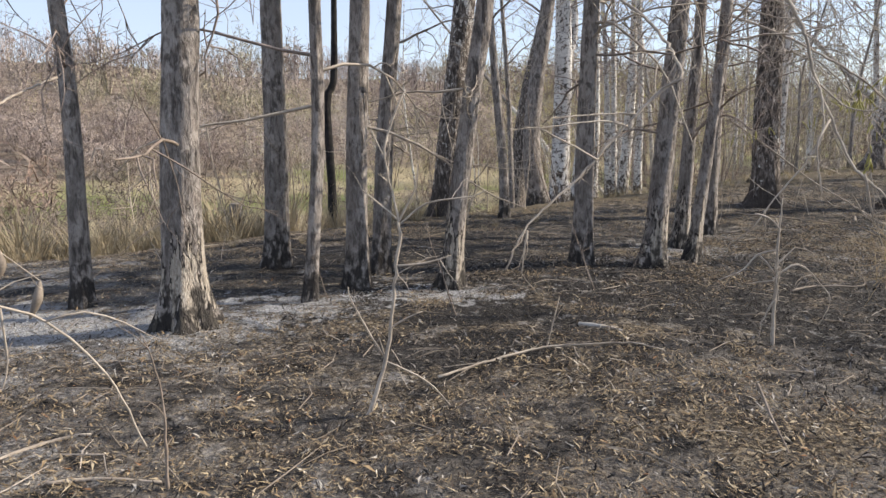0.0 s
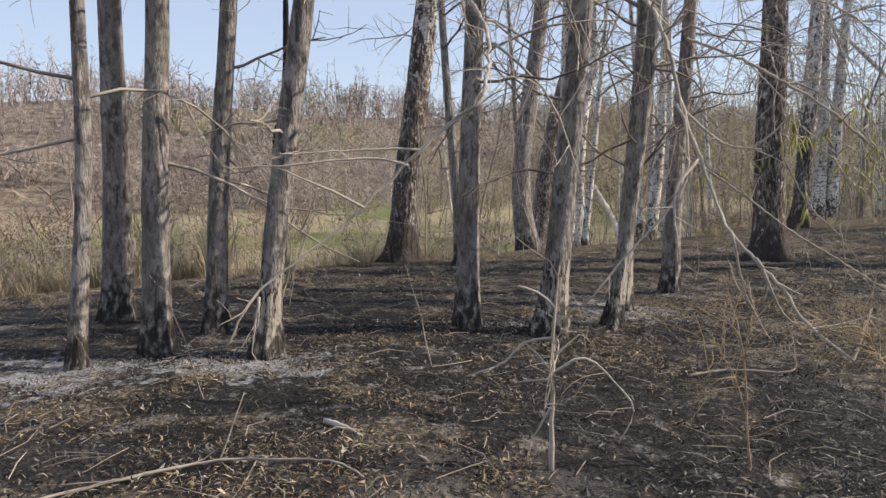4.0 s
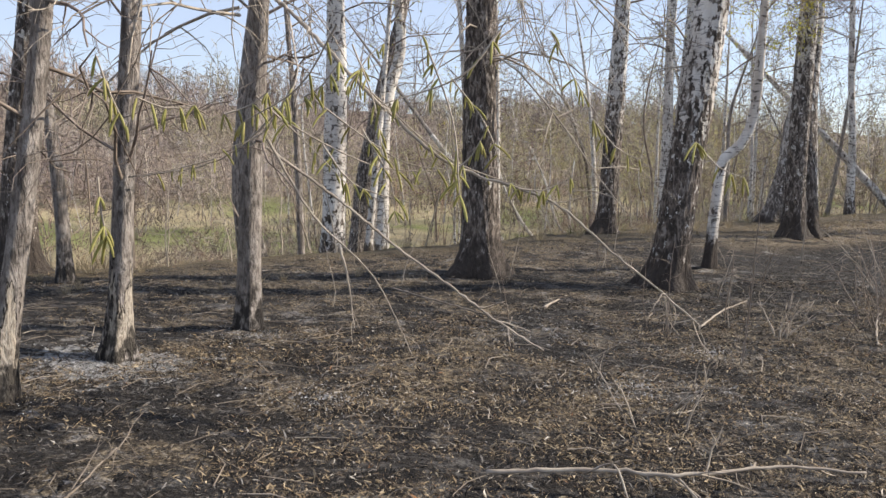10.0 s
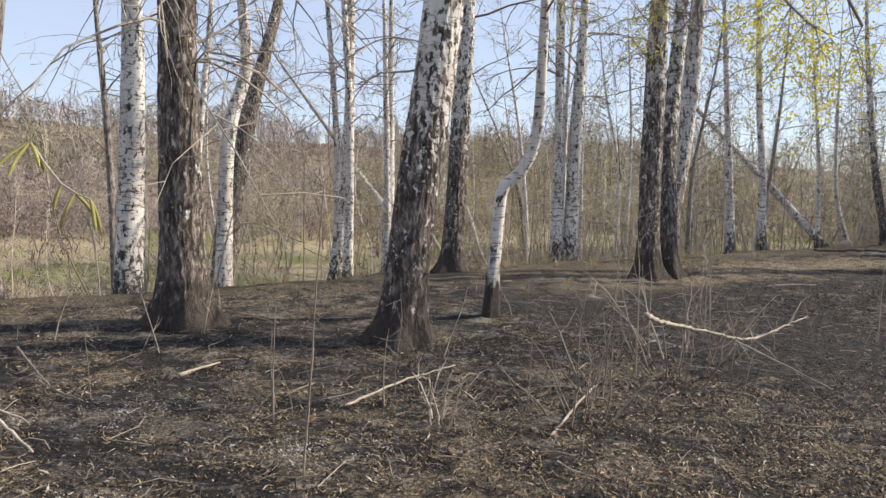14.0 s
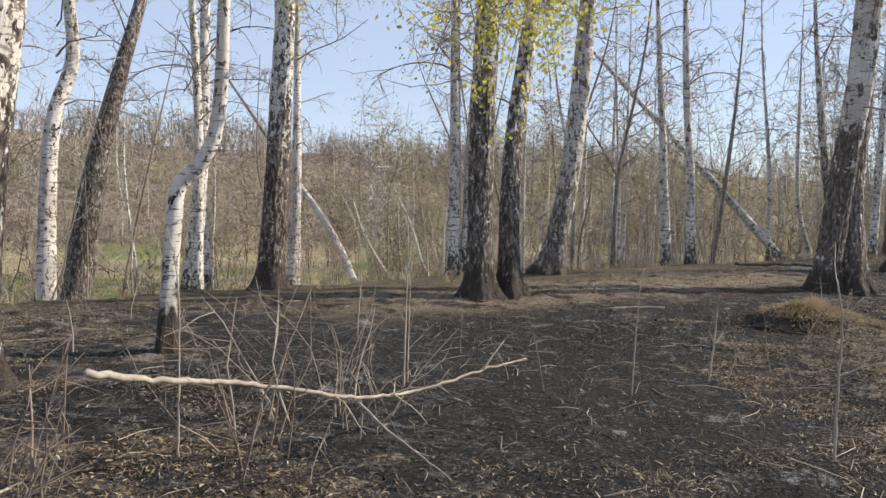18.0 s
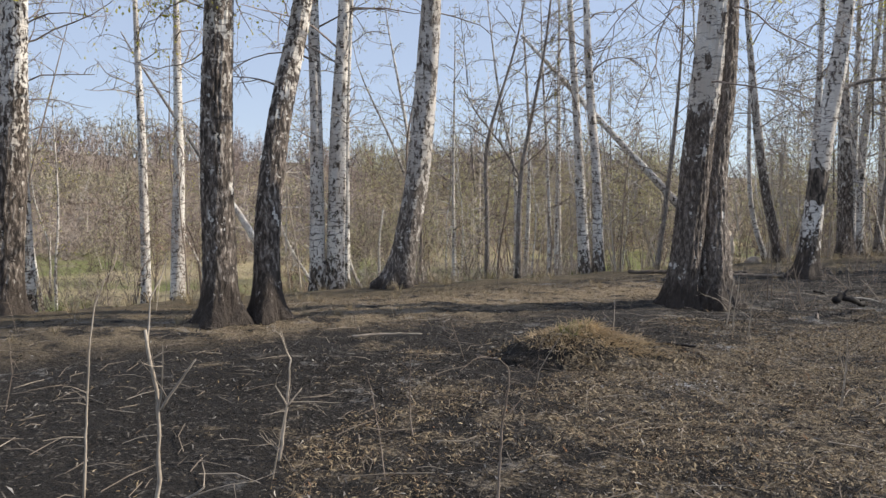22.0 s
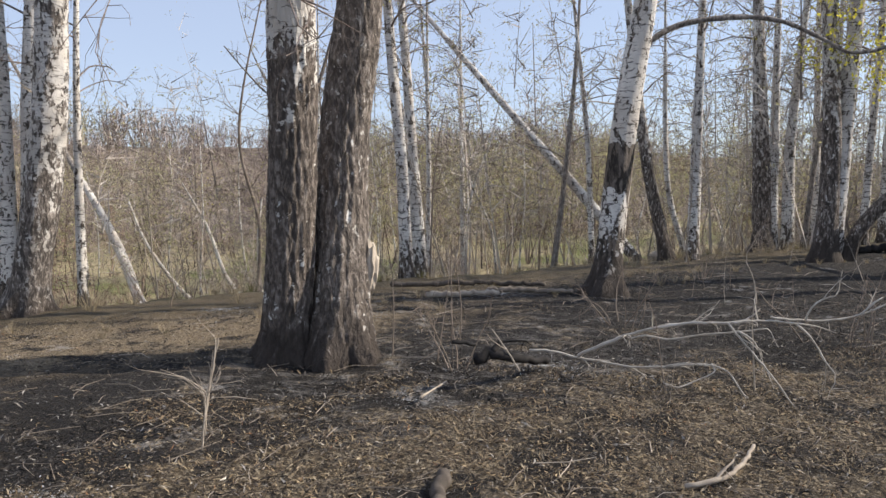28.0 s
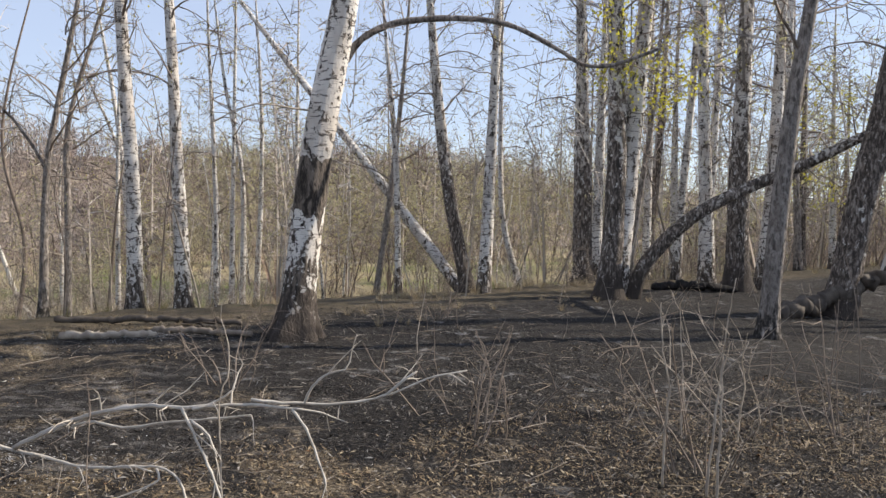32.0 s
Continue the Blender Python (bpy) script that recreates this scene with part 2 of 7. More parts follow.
BIRCH = bark("birch_bark", (0.74, 0.71, 0.66), (0.54, 0.49, 0.44), 0.35, 1.5, 0.10, 0.448, bands=0.95, patch=12.0)
DARK = bark("burnt_birch_bark", (0.70, 0.67, 0.62), (0.46, 0.41, 0.35), 5.0, 3.6, 0.45, 0.50, (0.25, 0.205, 0.173), 24.0, 0.22, 0.45, grain=0.24)
OLD = bark("old_birch_bark", (0.76, 0.73, 0.68), (0.54, 0.49, 0.43), 2.6, 3.4, 0.55, 0.49, (0.25, 0.207, 0.176), 24.0, 0.22, 0.6, grain=0.24)
PATCHED = bark("patched_birch_bark", (0.78, 0.75, 0.70), (0.60, 0.55, 0.49), 2.1, 1.8, 0.50, 0.47, (0.23, 0.188, 0.158), 22.0, 0.22, 0.45, patch=15.0, grain=0.24)
LEANER = bark("grey_birch_bark", (0.62, 0.59, 0.55), (0.42, 0.37, 0.32), 5.5, 4.0, 0.3, 0.52, (0.23, 0.192, 0.165), 24.0, 0.22, 0.5, grain=0.24)
ASHEN = bark("ashen_birch_bark", (0.68, 0.65, 0.61), (0.50, 0.46, 0.41), 1.2, 2.8, 0.2, 0.465, (0.29, 0.25, 0.22), 24.0, 0.28, 0.85, grain=0.24)
WHITE = bark("white_birch_bark", (0.72, 0.69, 0.64), (0.50, 0.45, 0.40), 0.3, 1.0, 0.18, 0.44, bands=0.9)
CHARFOOT = bark("char_footed_birch_bark", (0.74, 0.71, 0.66), (0.54, 0.48, 0.42), 0.3, 0.6, 0.55, 0.43, bands=0.9)
PALEBARK = bark("bleached_birch_bark", (0.72, 0.69, 0.63), (0.52, 0.46, 0.40), -2.0, 0.5, -2.0, 0.42)
PLATED = bark("plated_birch_bark", (0.74, 0.71, 0.66), (0.50, 0.45, 0.40), 3.6, 1.6, 0.40, 0.455, (0.26, 0.218, 0.186), 24.0, 0.38, 0.35, grain=0.30)
PEELED = bark("peeling_plated_birch_bark", (0.80, 0.77, 0.72), (0.58, 0.53, 0.47), 2.25, 0.9, 0.40, 0.462, (0.25, 0.208, 0.178), 24.0, 0.36, 0.3, patch=6.5, grain=0.30)
BELTED = bark("belted_birch_bark", (0.78, 0.75, 0.70), (0.58, 0.53, 0.47), 0.7, 1.4, 0.48, 0.445, bands=0.9, belt=(1.35, 2.2))
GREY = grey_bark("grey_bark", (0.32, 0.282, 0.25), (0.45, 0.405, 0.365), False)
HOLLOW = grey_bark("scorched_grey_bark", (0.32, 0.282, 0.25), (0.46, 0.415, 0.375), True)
CHAR = plain("char", (0.012, 0.011, 0.011), (0.035, 0.031, 0.029), 9.0)
DEADWOOD = plain("dead_wood", (0.46, 0.395, 0.315), (0.30, 0.25, 0.20), 9.0)
BLEACHED = plain("bleached_wood", (0.60, 0.55, 0.48), (0.42, 0.38, 0.325), 9.0)
DEADBARK = plain("dead_bark", (0.20, 0.165, 0.13), (0.30, 0.25, 0.20), 8.0)
DARKBARK = plain("dark_dead_bark", (0.07, 0.058, 0.048), (0.13, 0.108, 0.088), 8.0)
TWIG = plain("twig_bark", (0.19, 0.15, 0.12), (0.30, 0.245, 0.20), 4.0)
# birch twig tones are raised to paint in the haze of the far crowns
BIRCHTWIG = plain("birch_twig_bark", (0.21, 0.165, 0.14), (0.32, 0.265, 0.23), 4.0)
PALETWIG = plain("pale_twig_bark", (0.50, 0.43, 0.35), (0.34, 0.29, 0.235), 4.0)
GOLDTWIG = plain("golden_twig", (0.46, 0.355, 0.21), (0.33, 0.235, 0.14), 9.0)


def brush_material(name, tones, size):
    """Leafless brush whose bushes differ from grey-brown to reddish and olive."""
    m, t, b = material(name, 0.9)
    pos = put(t, "NewGeometry").outputs["Position"]
    n1 = put(t, "TexNoise", Vector=pos, Scale=size, Detail=3.0, Roughness=0.6).outputs[0]
    n2 = put(t, "TexNoise", Vector=put(t, "Mapping", Vector=pos, Location=(31.0, 17.0, 5.0)).outputs[0], Scale=size * 0.6, Detail=3.0).outputs[0]
    own = put(t, "NewGeometry").outputs["Random Per Island"]
    colour = blend(t, step(t, n1, 0.40, 0.60), tones[0], tones[1])
    colour = blend(t, step(t, n2, 0.52, 0.64), colour, tones[2])
    colour = blend(t, calc(t, "MULTIPLY", step(t, own, 0.5, 0.9), 0.85), colour, tuple(0.30 * v for v in tones[0]))
    t.links.new(colour, b.inputs["Base Color"])
    return m


# same brush twice: shade painted into the darker tones, light into the paler
BRUSH = brush_material("shaded_brush_bark", ((0.21, 0.163, 0.137), (0.38, 0.315, 0.26), (0.33, 0.225, 0.172)), 0.22)
LITBRUSH = brush_material("lit_brush_bark", ((0.38, 0.31, 0.26), (0.60, 0.52, 0.435), (0.50, 0.38, 0.30)), 0.22)
# hill and far-tree tones lightened and greyed: air haze painted into the bark
HILLBRUSH = brush_material("hazed_hill_brush_bark", ((0.29, 0.232, 0.208), (0.49, 0.415, 0.365), (0.42, 0.385, 0.255)), 0.09)
FARTREE = brush_material("hazed_far_tree_bark", ((0.42, 0.37, 0.33), (0.56, 0.51, 0.46), (0.46, 0.39, 0.33)), 0.25)
LEAF = plain("young_leaf", (0.64, 0.58, 0.08), (0.52, 0.50, 0.08), 2.0, 0.5, 0.6)
BUD = plain("opening_bud", (0.54, 0.51, 0.27), (0.45, 0.42, 0.24), 1.0, 0.6, 0.55)
CATKIN = plain("catkin", (0.47, 0.44, 0.15), (0.38, 0.34, 0.12), 6.0, 0.7, 0.25)
STRAW = plain("dry_grass", (0.42, 0.345, 0.225), (0.32, 0.265, 0.175), 1.3, 0.8, 0.25)
MOUNDGRASS = plain("mound_grass", (0.56, 0.44, 0.28), (0.38, 0.285, 0.175), 4.0, 0.8, 0.2)
OLIVE = plain("olive_grass", (0.14, 0.15, 0.05), (0.25, 0.22, 0.095), 0.5, 0.8, 0.25)
GREEN = plain("fresh_grass", (0.12, 0.17, 0.035), (0.20, 0.22, 0.06), 1.5, 0.7, 0.3)
CHARRED = [(0.0, (0.014, 0.0128, 0.012)), (0.40, (0.038, 0.032, 0.028)), (0.64, (0.080, 0.067, 0.056)),
           (0.78, (0.145, 0.127, 0.110)), (0.88, (0.23, 0.210, 0.187)), (0.96, (0.36, 0.337, 0.306))]
BROWN = [(0.0, (0.055, 0.042, 0.033)), (0.20, (0.14, 0.104, 0.072)), (0.42, (0.28, 0.203, 0.118)),
         (0.64, (0.39, 0.30, 0.183)), (0.84, (0.48, 0.39, 0.258)), (0.95, (0.58, 0.52, 0.43)), (0.985, (0.30, 0.155, 0.075))]
ASH = island("ash_flakes", [(0.0, (0.30, 0.298, 0.295)), (0.35, (0.48, 0.478, 0.475)), (0.75, (0.68, 0.678, 0.675))])
LITTER = island("charred_litter", CHARRED)
LEAVES = island("brown_litter", BROWN)


def ground_material():
    m, t, b = material("burnt_ground", 0.95)
    pos = put(t, "NewGeometry").outputs["Position"]
    flat = put(t, "VectorMath", p_operation="SUBTRACT", i0=pos, i1=(P0[0], P0[1], 0)).outputs[0]
    n = put(t, "VectorMath", p_operation="DOT_PRODUCT", i0=flat, i1=(NV[0], NV[1], 0)).outputs["Value"]
    s = put(t, "VectorMath", p_operation="DOT_PRODUCT", i0=flat, i1=(U[0], U[1], 0)).outputs["Value"]
    big = put(t, "TexNoise", Vector=pos, Scale=0.55, Detail=4.0).outputs[0]
    mid = put(t, "TexNoise", Vector=pos, Scale=3.2, Detail=5.0, Roughness=0.65).outputs[0]
    fine = put(t, "TexNoise", Vector=pos, Scale=42.0, Detail=4.0, Roughness=0.7).outputs[0]
    cell = put(t, "TexVoronoi", Vector=pos, Scale=48.0)
    tone = put(t, "SeparateColor", Color=cell.outputs["Color"]).outputs[0]
    patch = put(t, "TexNoise", Vector=pos, Scale=1.6, Detail=6.0, Roughness=0.7).outputs[0]
    # late fades past s 30.5, part of the tree shade painted into the soil
    late = calc(t, "MULTIPLY", calc(t, "MULTIPLY", step(t, s, 19.0, 24.0), calc(t, "SUBTRACT", 1.0, calc(t, "MULTIPLY", step(t, s, 30.5, 32.5), 0.8))), step(t, n, 5.4, 4.3))
    rim = calc(t, "MULTIPLY", calc(t, "MULTIPLY", step(t, n, 7.6, 9.0), calc(t, "MULTIPLY", step(t, s, 31.0, 28.0), calc(t, "ADD", 0.25, calc(t, "MULTIPLY", step(t, s, 18.0, 22.0), 0.75)))), 0.18)
    burnt = calc(t, "SUBTRACT", calc(t, "MULTIPLY", step(t, s, 15.5, 18.0), -0.04), calc(t, "MULTIPLY", calc(t, "MULTIPLY", step(t, s, 16.0, 18.0), step(t, s, 21.8, 19.8)), 0.08))
    # past s 31.5 the darkening is tree shade put into the colour, not char
    burnt = calc(t, "SUBTRACT", burnt, calc(t, "MULTIPLY", step(t, s, 31.5, 34.0), 0.10))
    # less tan between s 2.5 and 9: shadows of trees painted into the soil
    warm = calc(t, "ADD", calc(t, "ADD", patch, calc(t, "SUBTRACT", calc(t, "MULTIPLY", late, 0.10), calc(t, "MULTIPLY", calc(t, "MULTIPLY", step(t, s, 2.5, 4.0), step(t, s, 9.0, 7.0)), 0.05))), calc(t, "ADD", rim, burnt))
    soil = blend(t, step(t, fine, 0.35, 0.68), (0.012, 0.011, 0.0102), (0.043, 0.037, 0.032))
    soil = blend(t, calc(t, "MULTIPLY", calc(t, "MAXIMUM", step(t, s, 3.2, 0.2), calc(t, "MULTIPLY", calc(t, "MULTIPLY", step(t, s, 1.2, 2.2), step(t, s, 5.2, 4.0)), step(t, n, 3.6, 2.6))), calc(t, "MULTIPLY", step(t, mid, 0.38, 0.56), 0.8)), soil, (0.21, 0.188, 0.165))
    tan = blend(t, step(t, fine, 0.36, 0.66), (0.045, 0.035, 0.026), (0.175, 0.136, 0.09))
    tan = blend(t, step(t, tone, 0.7, 0.78), tan, (0.30, 0.245, 0.17))
    soil = blend(t, calc(t, "MULTIPLY", step(t, warm, 0.50, 0.58), 0.9), soil, tan)
    soil = blend(t, calc(t, "MULTIPLY", step(t, tone, 0.12, 0.08), step(t, mid, 0.40, 0.55)), soil, (0.13, 0.116, 0.102))
    ash = calc(t, "MULTIPLY", step(t, mid, 0.56, 0.66), step(t, big, 0.46, 0.60))
    ash = calc(t, "MULTIPLY", ash, calc(t, "SUBTRACT", 1.0, late))
    film = put(t, "TexNoise", Vector=put(t, "Mapping", Vector=pos, Rotation=(0, 0, 0.5), Scale=(1.0, 2.6, 1.0)).outputs[0], Scale=2.3, Detail=8.0, Roughness=0.72).outputs[0]
    # grey film is left out at s 3 to 5.5, part of the painted tree shadow
    soil = blend(t, calc(t, "MULTIPLY", calc(t, "MULTIPLY", step(t, film, 0.50, 0.64), calc(t, "MAXIMUM", calc(t, "MAXIMUM", step(t, s, 3.0, 1.0), calc(t, "MULTIPLY", step(t, s, 5.5, 8.0), step(t, s, 20.0, 15.0))), calc(t, "MULTIPLY", calc(t, "MULTIPLY", step(t, s, 26.0, 28.0), step(t, s, 32.5, 31.0)), calc(t, "MULTIPLY", step(t, n, 4.2, 5.0), step(t, n, 8.4, 7.4))))), 0.7), soil, (0.18, 0.169, 0.159))
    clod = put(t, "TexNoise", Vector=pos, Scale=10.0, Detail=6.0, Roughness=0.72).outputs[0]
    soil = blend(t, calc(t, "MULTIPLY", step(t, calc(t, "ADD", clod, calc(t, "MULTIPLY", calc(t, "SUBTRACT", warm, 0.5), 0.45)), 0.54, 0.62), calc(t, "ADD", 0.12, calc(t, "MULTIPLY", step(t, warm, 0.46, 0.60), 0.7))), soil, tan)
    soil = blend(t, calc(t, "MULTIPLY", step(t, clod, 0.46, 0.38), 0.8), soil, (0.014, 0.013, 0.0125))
    strip = calc(t, "MULTIPLY", calc(t, "MULTIPLY", step(t, n, 7.2, 8.6), step(t, s, 17.0, 21.0)), calc(t, "MULTIPLY", step(t, s, 32.0, 29.0), step(t, patch, 0.40, 0.52)))
    soil = blend(t, calc(t, "MULTIPLY", strip, 0.8), soil, blend(t, step(t, fine, 0.35, 0.65), (0.16, 0.12, 0.08), (0.40, 0.32, 0.21)))
    early = calc(t, "MULTIPLY", step(t, s, 3.2, 0.2), step(t, n, 1.5, 4.5))
    ash = calc(t, "MAXIMUM", calc(t, "MULTIPLY", ash, 0.5), calc(t, "MULTIPLY", step(t, calc(t, "ADD", patch, calc(t, "MULTIPLY", early, 0.10)), 0.58, 0.68), calc(t, "MULTIPLY", early, 0.75)))
    soil = blend(t, calc(t, "MULTIPLY", ash, step(t, fine, 0.3, 0.55)), soil, (0.46, 0.457, 0.453))
    for x, y, reach in ((0.7, 7.95, 0.8), (-0.7, 7.9, 0.9), (1.35, 8.5, 0.55), (2.66, 9.1, 0.5), (5.5, 12.4, 0.5)):
        off = put(t, "VectorMath", p_operation="MULTIPLY", i0=put(t, "VectorMath", p_operation="SUBTRACT", i0=pos, i1=(x, y, 0)).outputs[0], i1=(0.8, 1.15, 0)).outputs[0]
        gap = calc(t, "ADD", put(t, "VectorMath", p_operation="LENGTH", i0=off).outputs["Value"], calc(t, "ADD", calc(t, "MULTIPLY", calc(t, "SUBTRACT", mid, 0.5), 2.6), calc(t, "MULTIPLY", calc(t, "SUBTRACT", clod, 0.5), 2.2)))
        soil = blend(t, calc(t, "MULTIPLY", step(t, gap, reach, 0.45 * reach), calc(t, "ADD", 0.35, calc(t, "MULTIPLY", step(t, fine, 0.35, 0.6), 0.5))), soil, (0.50, 0.497, 0.49))
    edge = step(t, calc(t, "ADD", n, calc(t, "MULTIPLY", calc(t, "SUBTRACT", mid, 0.5), 3.2)), 9.6, 11.0)
    grass = blend(t, step(t, mid, 0.35, 0.65), (0.24, 0.19, 0.125), (0.15, 0.115, 0.08))
    # slope below the rim: its shade is put into a darker olive-brown grass colour
    grass = blend(t, calc(t, "MULTIPLY", step(t, s, 4.5, 9.0), 0.85), grass, blend(t, step(t, mid, 0.38, 0.62), (0.085, 0.070, 0.042), (0.165, 0.132, 0.085)))
    green = calc(t, "MULTIPLY", step(t, big, 0.44, 0.56), step(t, n, 13.0, 18.0))
    grass = blend(t, calc(t, "MULTIPLY", green, 0.75), grass, (0.105, 0.13, 0.035))
    grass = blend(t, step(t, fine, 0.45, 0.75), grass, (0.11, 0.08, 0.05))
    wide = put(t, "TexNoise", Vector=pos, Scale=0.09, Detail=4.0).outputs[0]
    meadow = blend(t, step(t, wide, 0.44, 0.58), (0.43, 0.36, 0.22), (0.19, 0.22, 0.07))
    meadow = blend(t, calc(t, "MULTIPLY", step(t, mid, 0.40, 0.65), 0.5), meadow, (0.30, 0.24, 0.14))
    grass = blend(t, step(t, calc(t, "ADD", n, calc(t, "MULTIPLY", calc(t, "SUBTRACT", big, 0.5), 12.0)), 24.0, 28.0), grass, meadow)
    scrub = put(t, "TexNoise", Vector=pos, Scale=1.1, Detail=8.0, Roughness=0.75).outputs[0]
    under = blend(t, step(t, scrub, 0.40, 0.60), (0.12, 0.09, 0.07), (0.31, 0.25, 0.19))
    grass = blend(t, step(t, calc(t, "ADD", n, calc(t, "MULTIPLY", calc(t, "SUBTRACT", big, 0.5), 14.0)), 50.0, 57.0), grass, under)
    t.links.new(blend(t, edge, soil, grass), b.inputs["Base Color"])
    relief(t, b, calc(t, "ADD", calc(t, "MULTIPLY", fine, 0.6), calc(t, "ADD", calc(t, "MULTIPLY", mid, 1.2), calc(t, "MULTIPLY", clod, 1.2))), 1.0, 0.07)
    return m


GROUND = ground_material()


# ---- mesh helpers ----
def mesh_of(name, verts, faces, mat, smooth=True):
    """A mesh from arrays; all faces have the same number of corners."""
    verts, faces = np.asarray(verts, np.float32), np.asarray(faces, np.int32)
    me = bpy.data.meshes.new(name)
    k = faces.shape[1]
    me.vertices.add(len(verts))
    me.vertices.foreach_set("co", verts.ravel())
    me.loops.add(faces.size)
    me.loops.foreach_set("vertex_index", faces.ravel())
    me.polygons.add(len(faces))
    me.polygons.foreach_set("loop_start", np.arange(0, faces.size, k, dtype=np.int32))
    me.polygons.foreach_set("use_smooth", np.full(len(faces), smooth))
    me.update(calc_edges=True)
    me.materials.append(mat)
    return me


def empty(name, x, y, z, label, category, group="", turn=0.0):
    ob = new(name)
    ob.empty_display_size = 0.2
    ob.matrix_basis = pose(x, y, z, 0, 0, turn)
    return tagged(ob, label, category, group)


def part(name, me, parent, label="", kind=""):
    ob = new(name, me)
    ob.parent = parent
    return tagged(ob, label, kind=kind)


def curve_through(pts, gap):
    """A smooth line through the points, with a place about every gap metres."""
    p = np.array(pts, float)
    if len(p) == 2:
        p = np.array([p[0], p[0] * 0.5 + p[1] * 0.5, p[1]])
    ends = np.vstack([2 * p[0] - p[1], p, 2 * p[-1] - p[-2]])
    out = []
    for i in range(1, len(ends) - 2):
        a, b, c, d = ends[i - 1:i + 3]
        k = max(2, int(np.linalg.norm(c - b) / gap))
        for u in np.arange(k) / k:
            out.append(0.5 * (2 * b + (c - a) * u + (2 * a - 5 * b + 4 * c - d) * u * u + (3 * b - a - 3 * c + d) * u ** 3))
    out.append(p[-1])
    return np.array(out)


def tube(line, radii, sides=5):
    """Verts and quads of a tapered tube along a line."""
    line, radii = np.asarray(line, float), np.asarray(radii, float)
    way = np.gradient(line, axis=0)
    way /= np.linalg.norm(way, axis=1)[:, None] + 1e-9
    ref = np.array([0.0, 0.0, 1.0]) if abs(way[:, 2]).mean() < 0.8 else np.array([1.0, 0.0, 0.0])
    a = np.cross(way, ref)
    a /= np.linalg.norm(a, axis=1)[:, None] + 1e-9
    b = np.cross(way, a)
    ang = np.arange(sides) * 2 * np.pi / sides
    ring = a[:, None] * np.cos(ang)[None, :, None] + b[:, None] * np.sin(ang)[None, :, None]
    v = (line[:, None] + ring * radii[:, None, None]).reshape(-1, 3)
    k = len(line)
    i, j = np.meshgrid(np.arange(k - 1), np.arange(sides), indexing="ij")
    q = np.stack([i * sides + j, i * sides + (j + 1) % sides, (i + 1) * sides + (j + 1) % sides, (i + 1) * sides + j], -1)
    return v, q.reshape(-1, 4)


def joined(pieces):
    vs, fs, base = [], [], 0
    for v, f in pieces:
        vs.append(v)
        fs.append(f + base)
        base += len(v)
    return np.concatenate(vs), np.concatenate(fs)


def spread_copies(template, places):
    """Copies of a template (verts, faces) at rows of x, y, z, turn, size, tall, joined."""
    v, f = template
    places = np.asarray(places, float)
    c, s = np.cos(places[:, 3]), np.sin(places[:, 3])
    x = (v[None, :, 0] * c[:, None] - v[None, :, 1] * s[:, None]) * places[:, 4:5] + places[:, 0:1]
    y = (v[None, :, 0] * s[:, None] + v[None, :, 1] * c[:, None]) * places[:, 4:5] + places[:, 1:2]
    z = v[None, :, 2] * places[:, 5:6] + places[:, 2:3]
    vs = np.stack([x, y, z], -1).reshape(-1, 3)
    fs = (f[None] + (np.arange(len(places)) * len(v))[:, None, None]).reshape(-1, f.shape[1])
    return vs, fs


def unit(v):
    return v / (np.linalg.norm(v) + 1e-9)


def boughs(rng, start, way, length, r, depth, sag=0.0, wild=0.35, kids=(4, 3), share=0.55, out=None, tips=None, sides=3):
    """A crooked bough with side twigs; out takes (line, radii), tips takes the ends and joints of the finest twigs."""
    k = (3, 4, 6)[depth]
    line, d = [np.array(start, float)], unit(np.array(way, float))
    for _ in range(k):
        d = unit(d + rng.normal(0, wild * 0.5, 3) + np.array([0, 0, -sag]))
        line.append(line[-1] + d * length / k)
    line = np.array(line)
    out.append((line, np.linspace(r, r * 0.35, k + 1)))
    if tips is not None and depth == 0:
        tips.extend(line[1:])
    if depth:
        for _ in range(kids[0] if depth > 1 else kids[1]):
            u = rng.uniform(0.25, 0.97)
            i = min(int(u * k), k - 1)
            at = line[i] * (1 - (u * k - i)) + line[i + 1] * (u * k - i)
            side = unit(line[i + 1] - line[i] + rng.normal(0, 0.75, 3))
            boughs(rng, at, side, length * share * rng.uniform(0.6, 1.1), r * 0.45, depth - 1, sag, wild, kids, share, out, tips)
    return out


def tubes(lines, sides=3):
    return joined([tube(l, r, sides) for l, r in lines])


def ribbons(lines, rng):
    """Thin flat twigs, for crowns far overhead."""
    pieces = []
    for l, r in lines:
        side = unit(np.cross(l[-1] - l[0], rng.normal(0, 1, 3)))
        v = np.stack([l - side * r[:, None] * 1.2, l + side * r[:, None] * 1.2], 1).reshape(-1, 3)
        i = np.arange(len(l) - 1) * 2
        pieces.append((v, np.stack([i, i + 1, i + 3, i + 2], 1)))
    return joined(pieces)


def leaf_quads(rng, points, size, droop=0.0):
    """Small leaves, one at each point."""
    p = np.asarray(points, float)
    k = len(p)
    a = rng.normal(0, 1, (k, 3))
    a[:, 2] -= droop
    a /= np.linalg.norm(a, axis=1)[:, None]
    b = np.cross(a, rng.normal(0, 1, (k, 3)))
    b /= np.linalg.norm(b, axis=1)[:, None]
    sz = size * rng.uniform(0.6, 1.3, (k, 1))
    c = p + rng.normal(0, size, (k, 3))
    v = np.stack([c, c + a * sz * 0.5 + b * sz * 0.32, c + a * sz, c + a * sz * 0.5 - b * sz * 0.32], 1).reshape(-1, 3)
    return v, np.arange(4 * k).reshape(-1, 4)


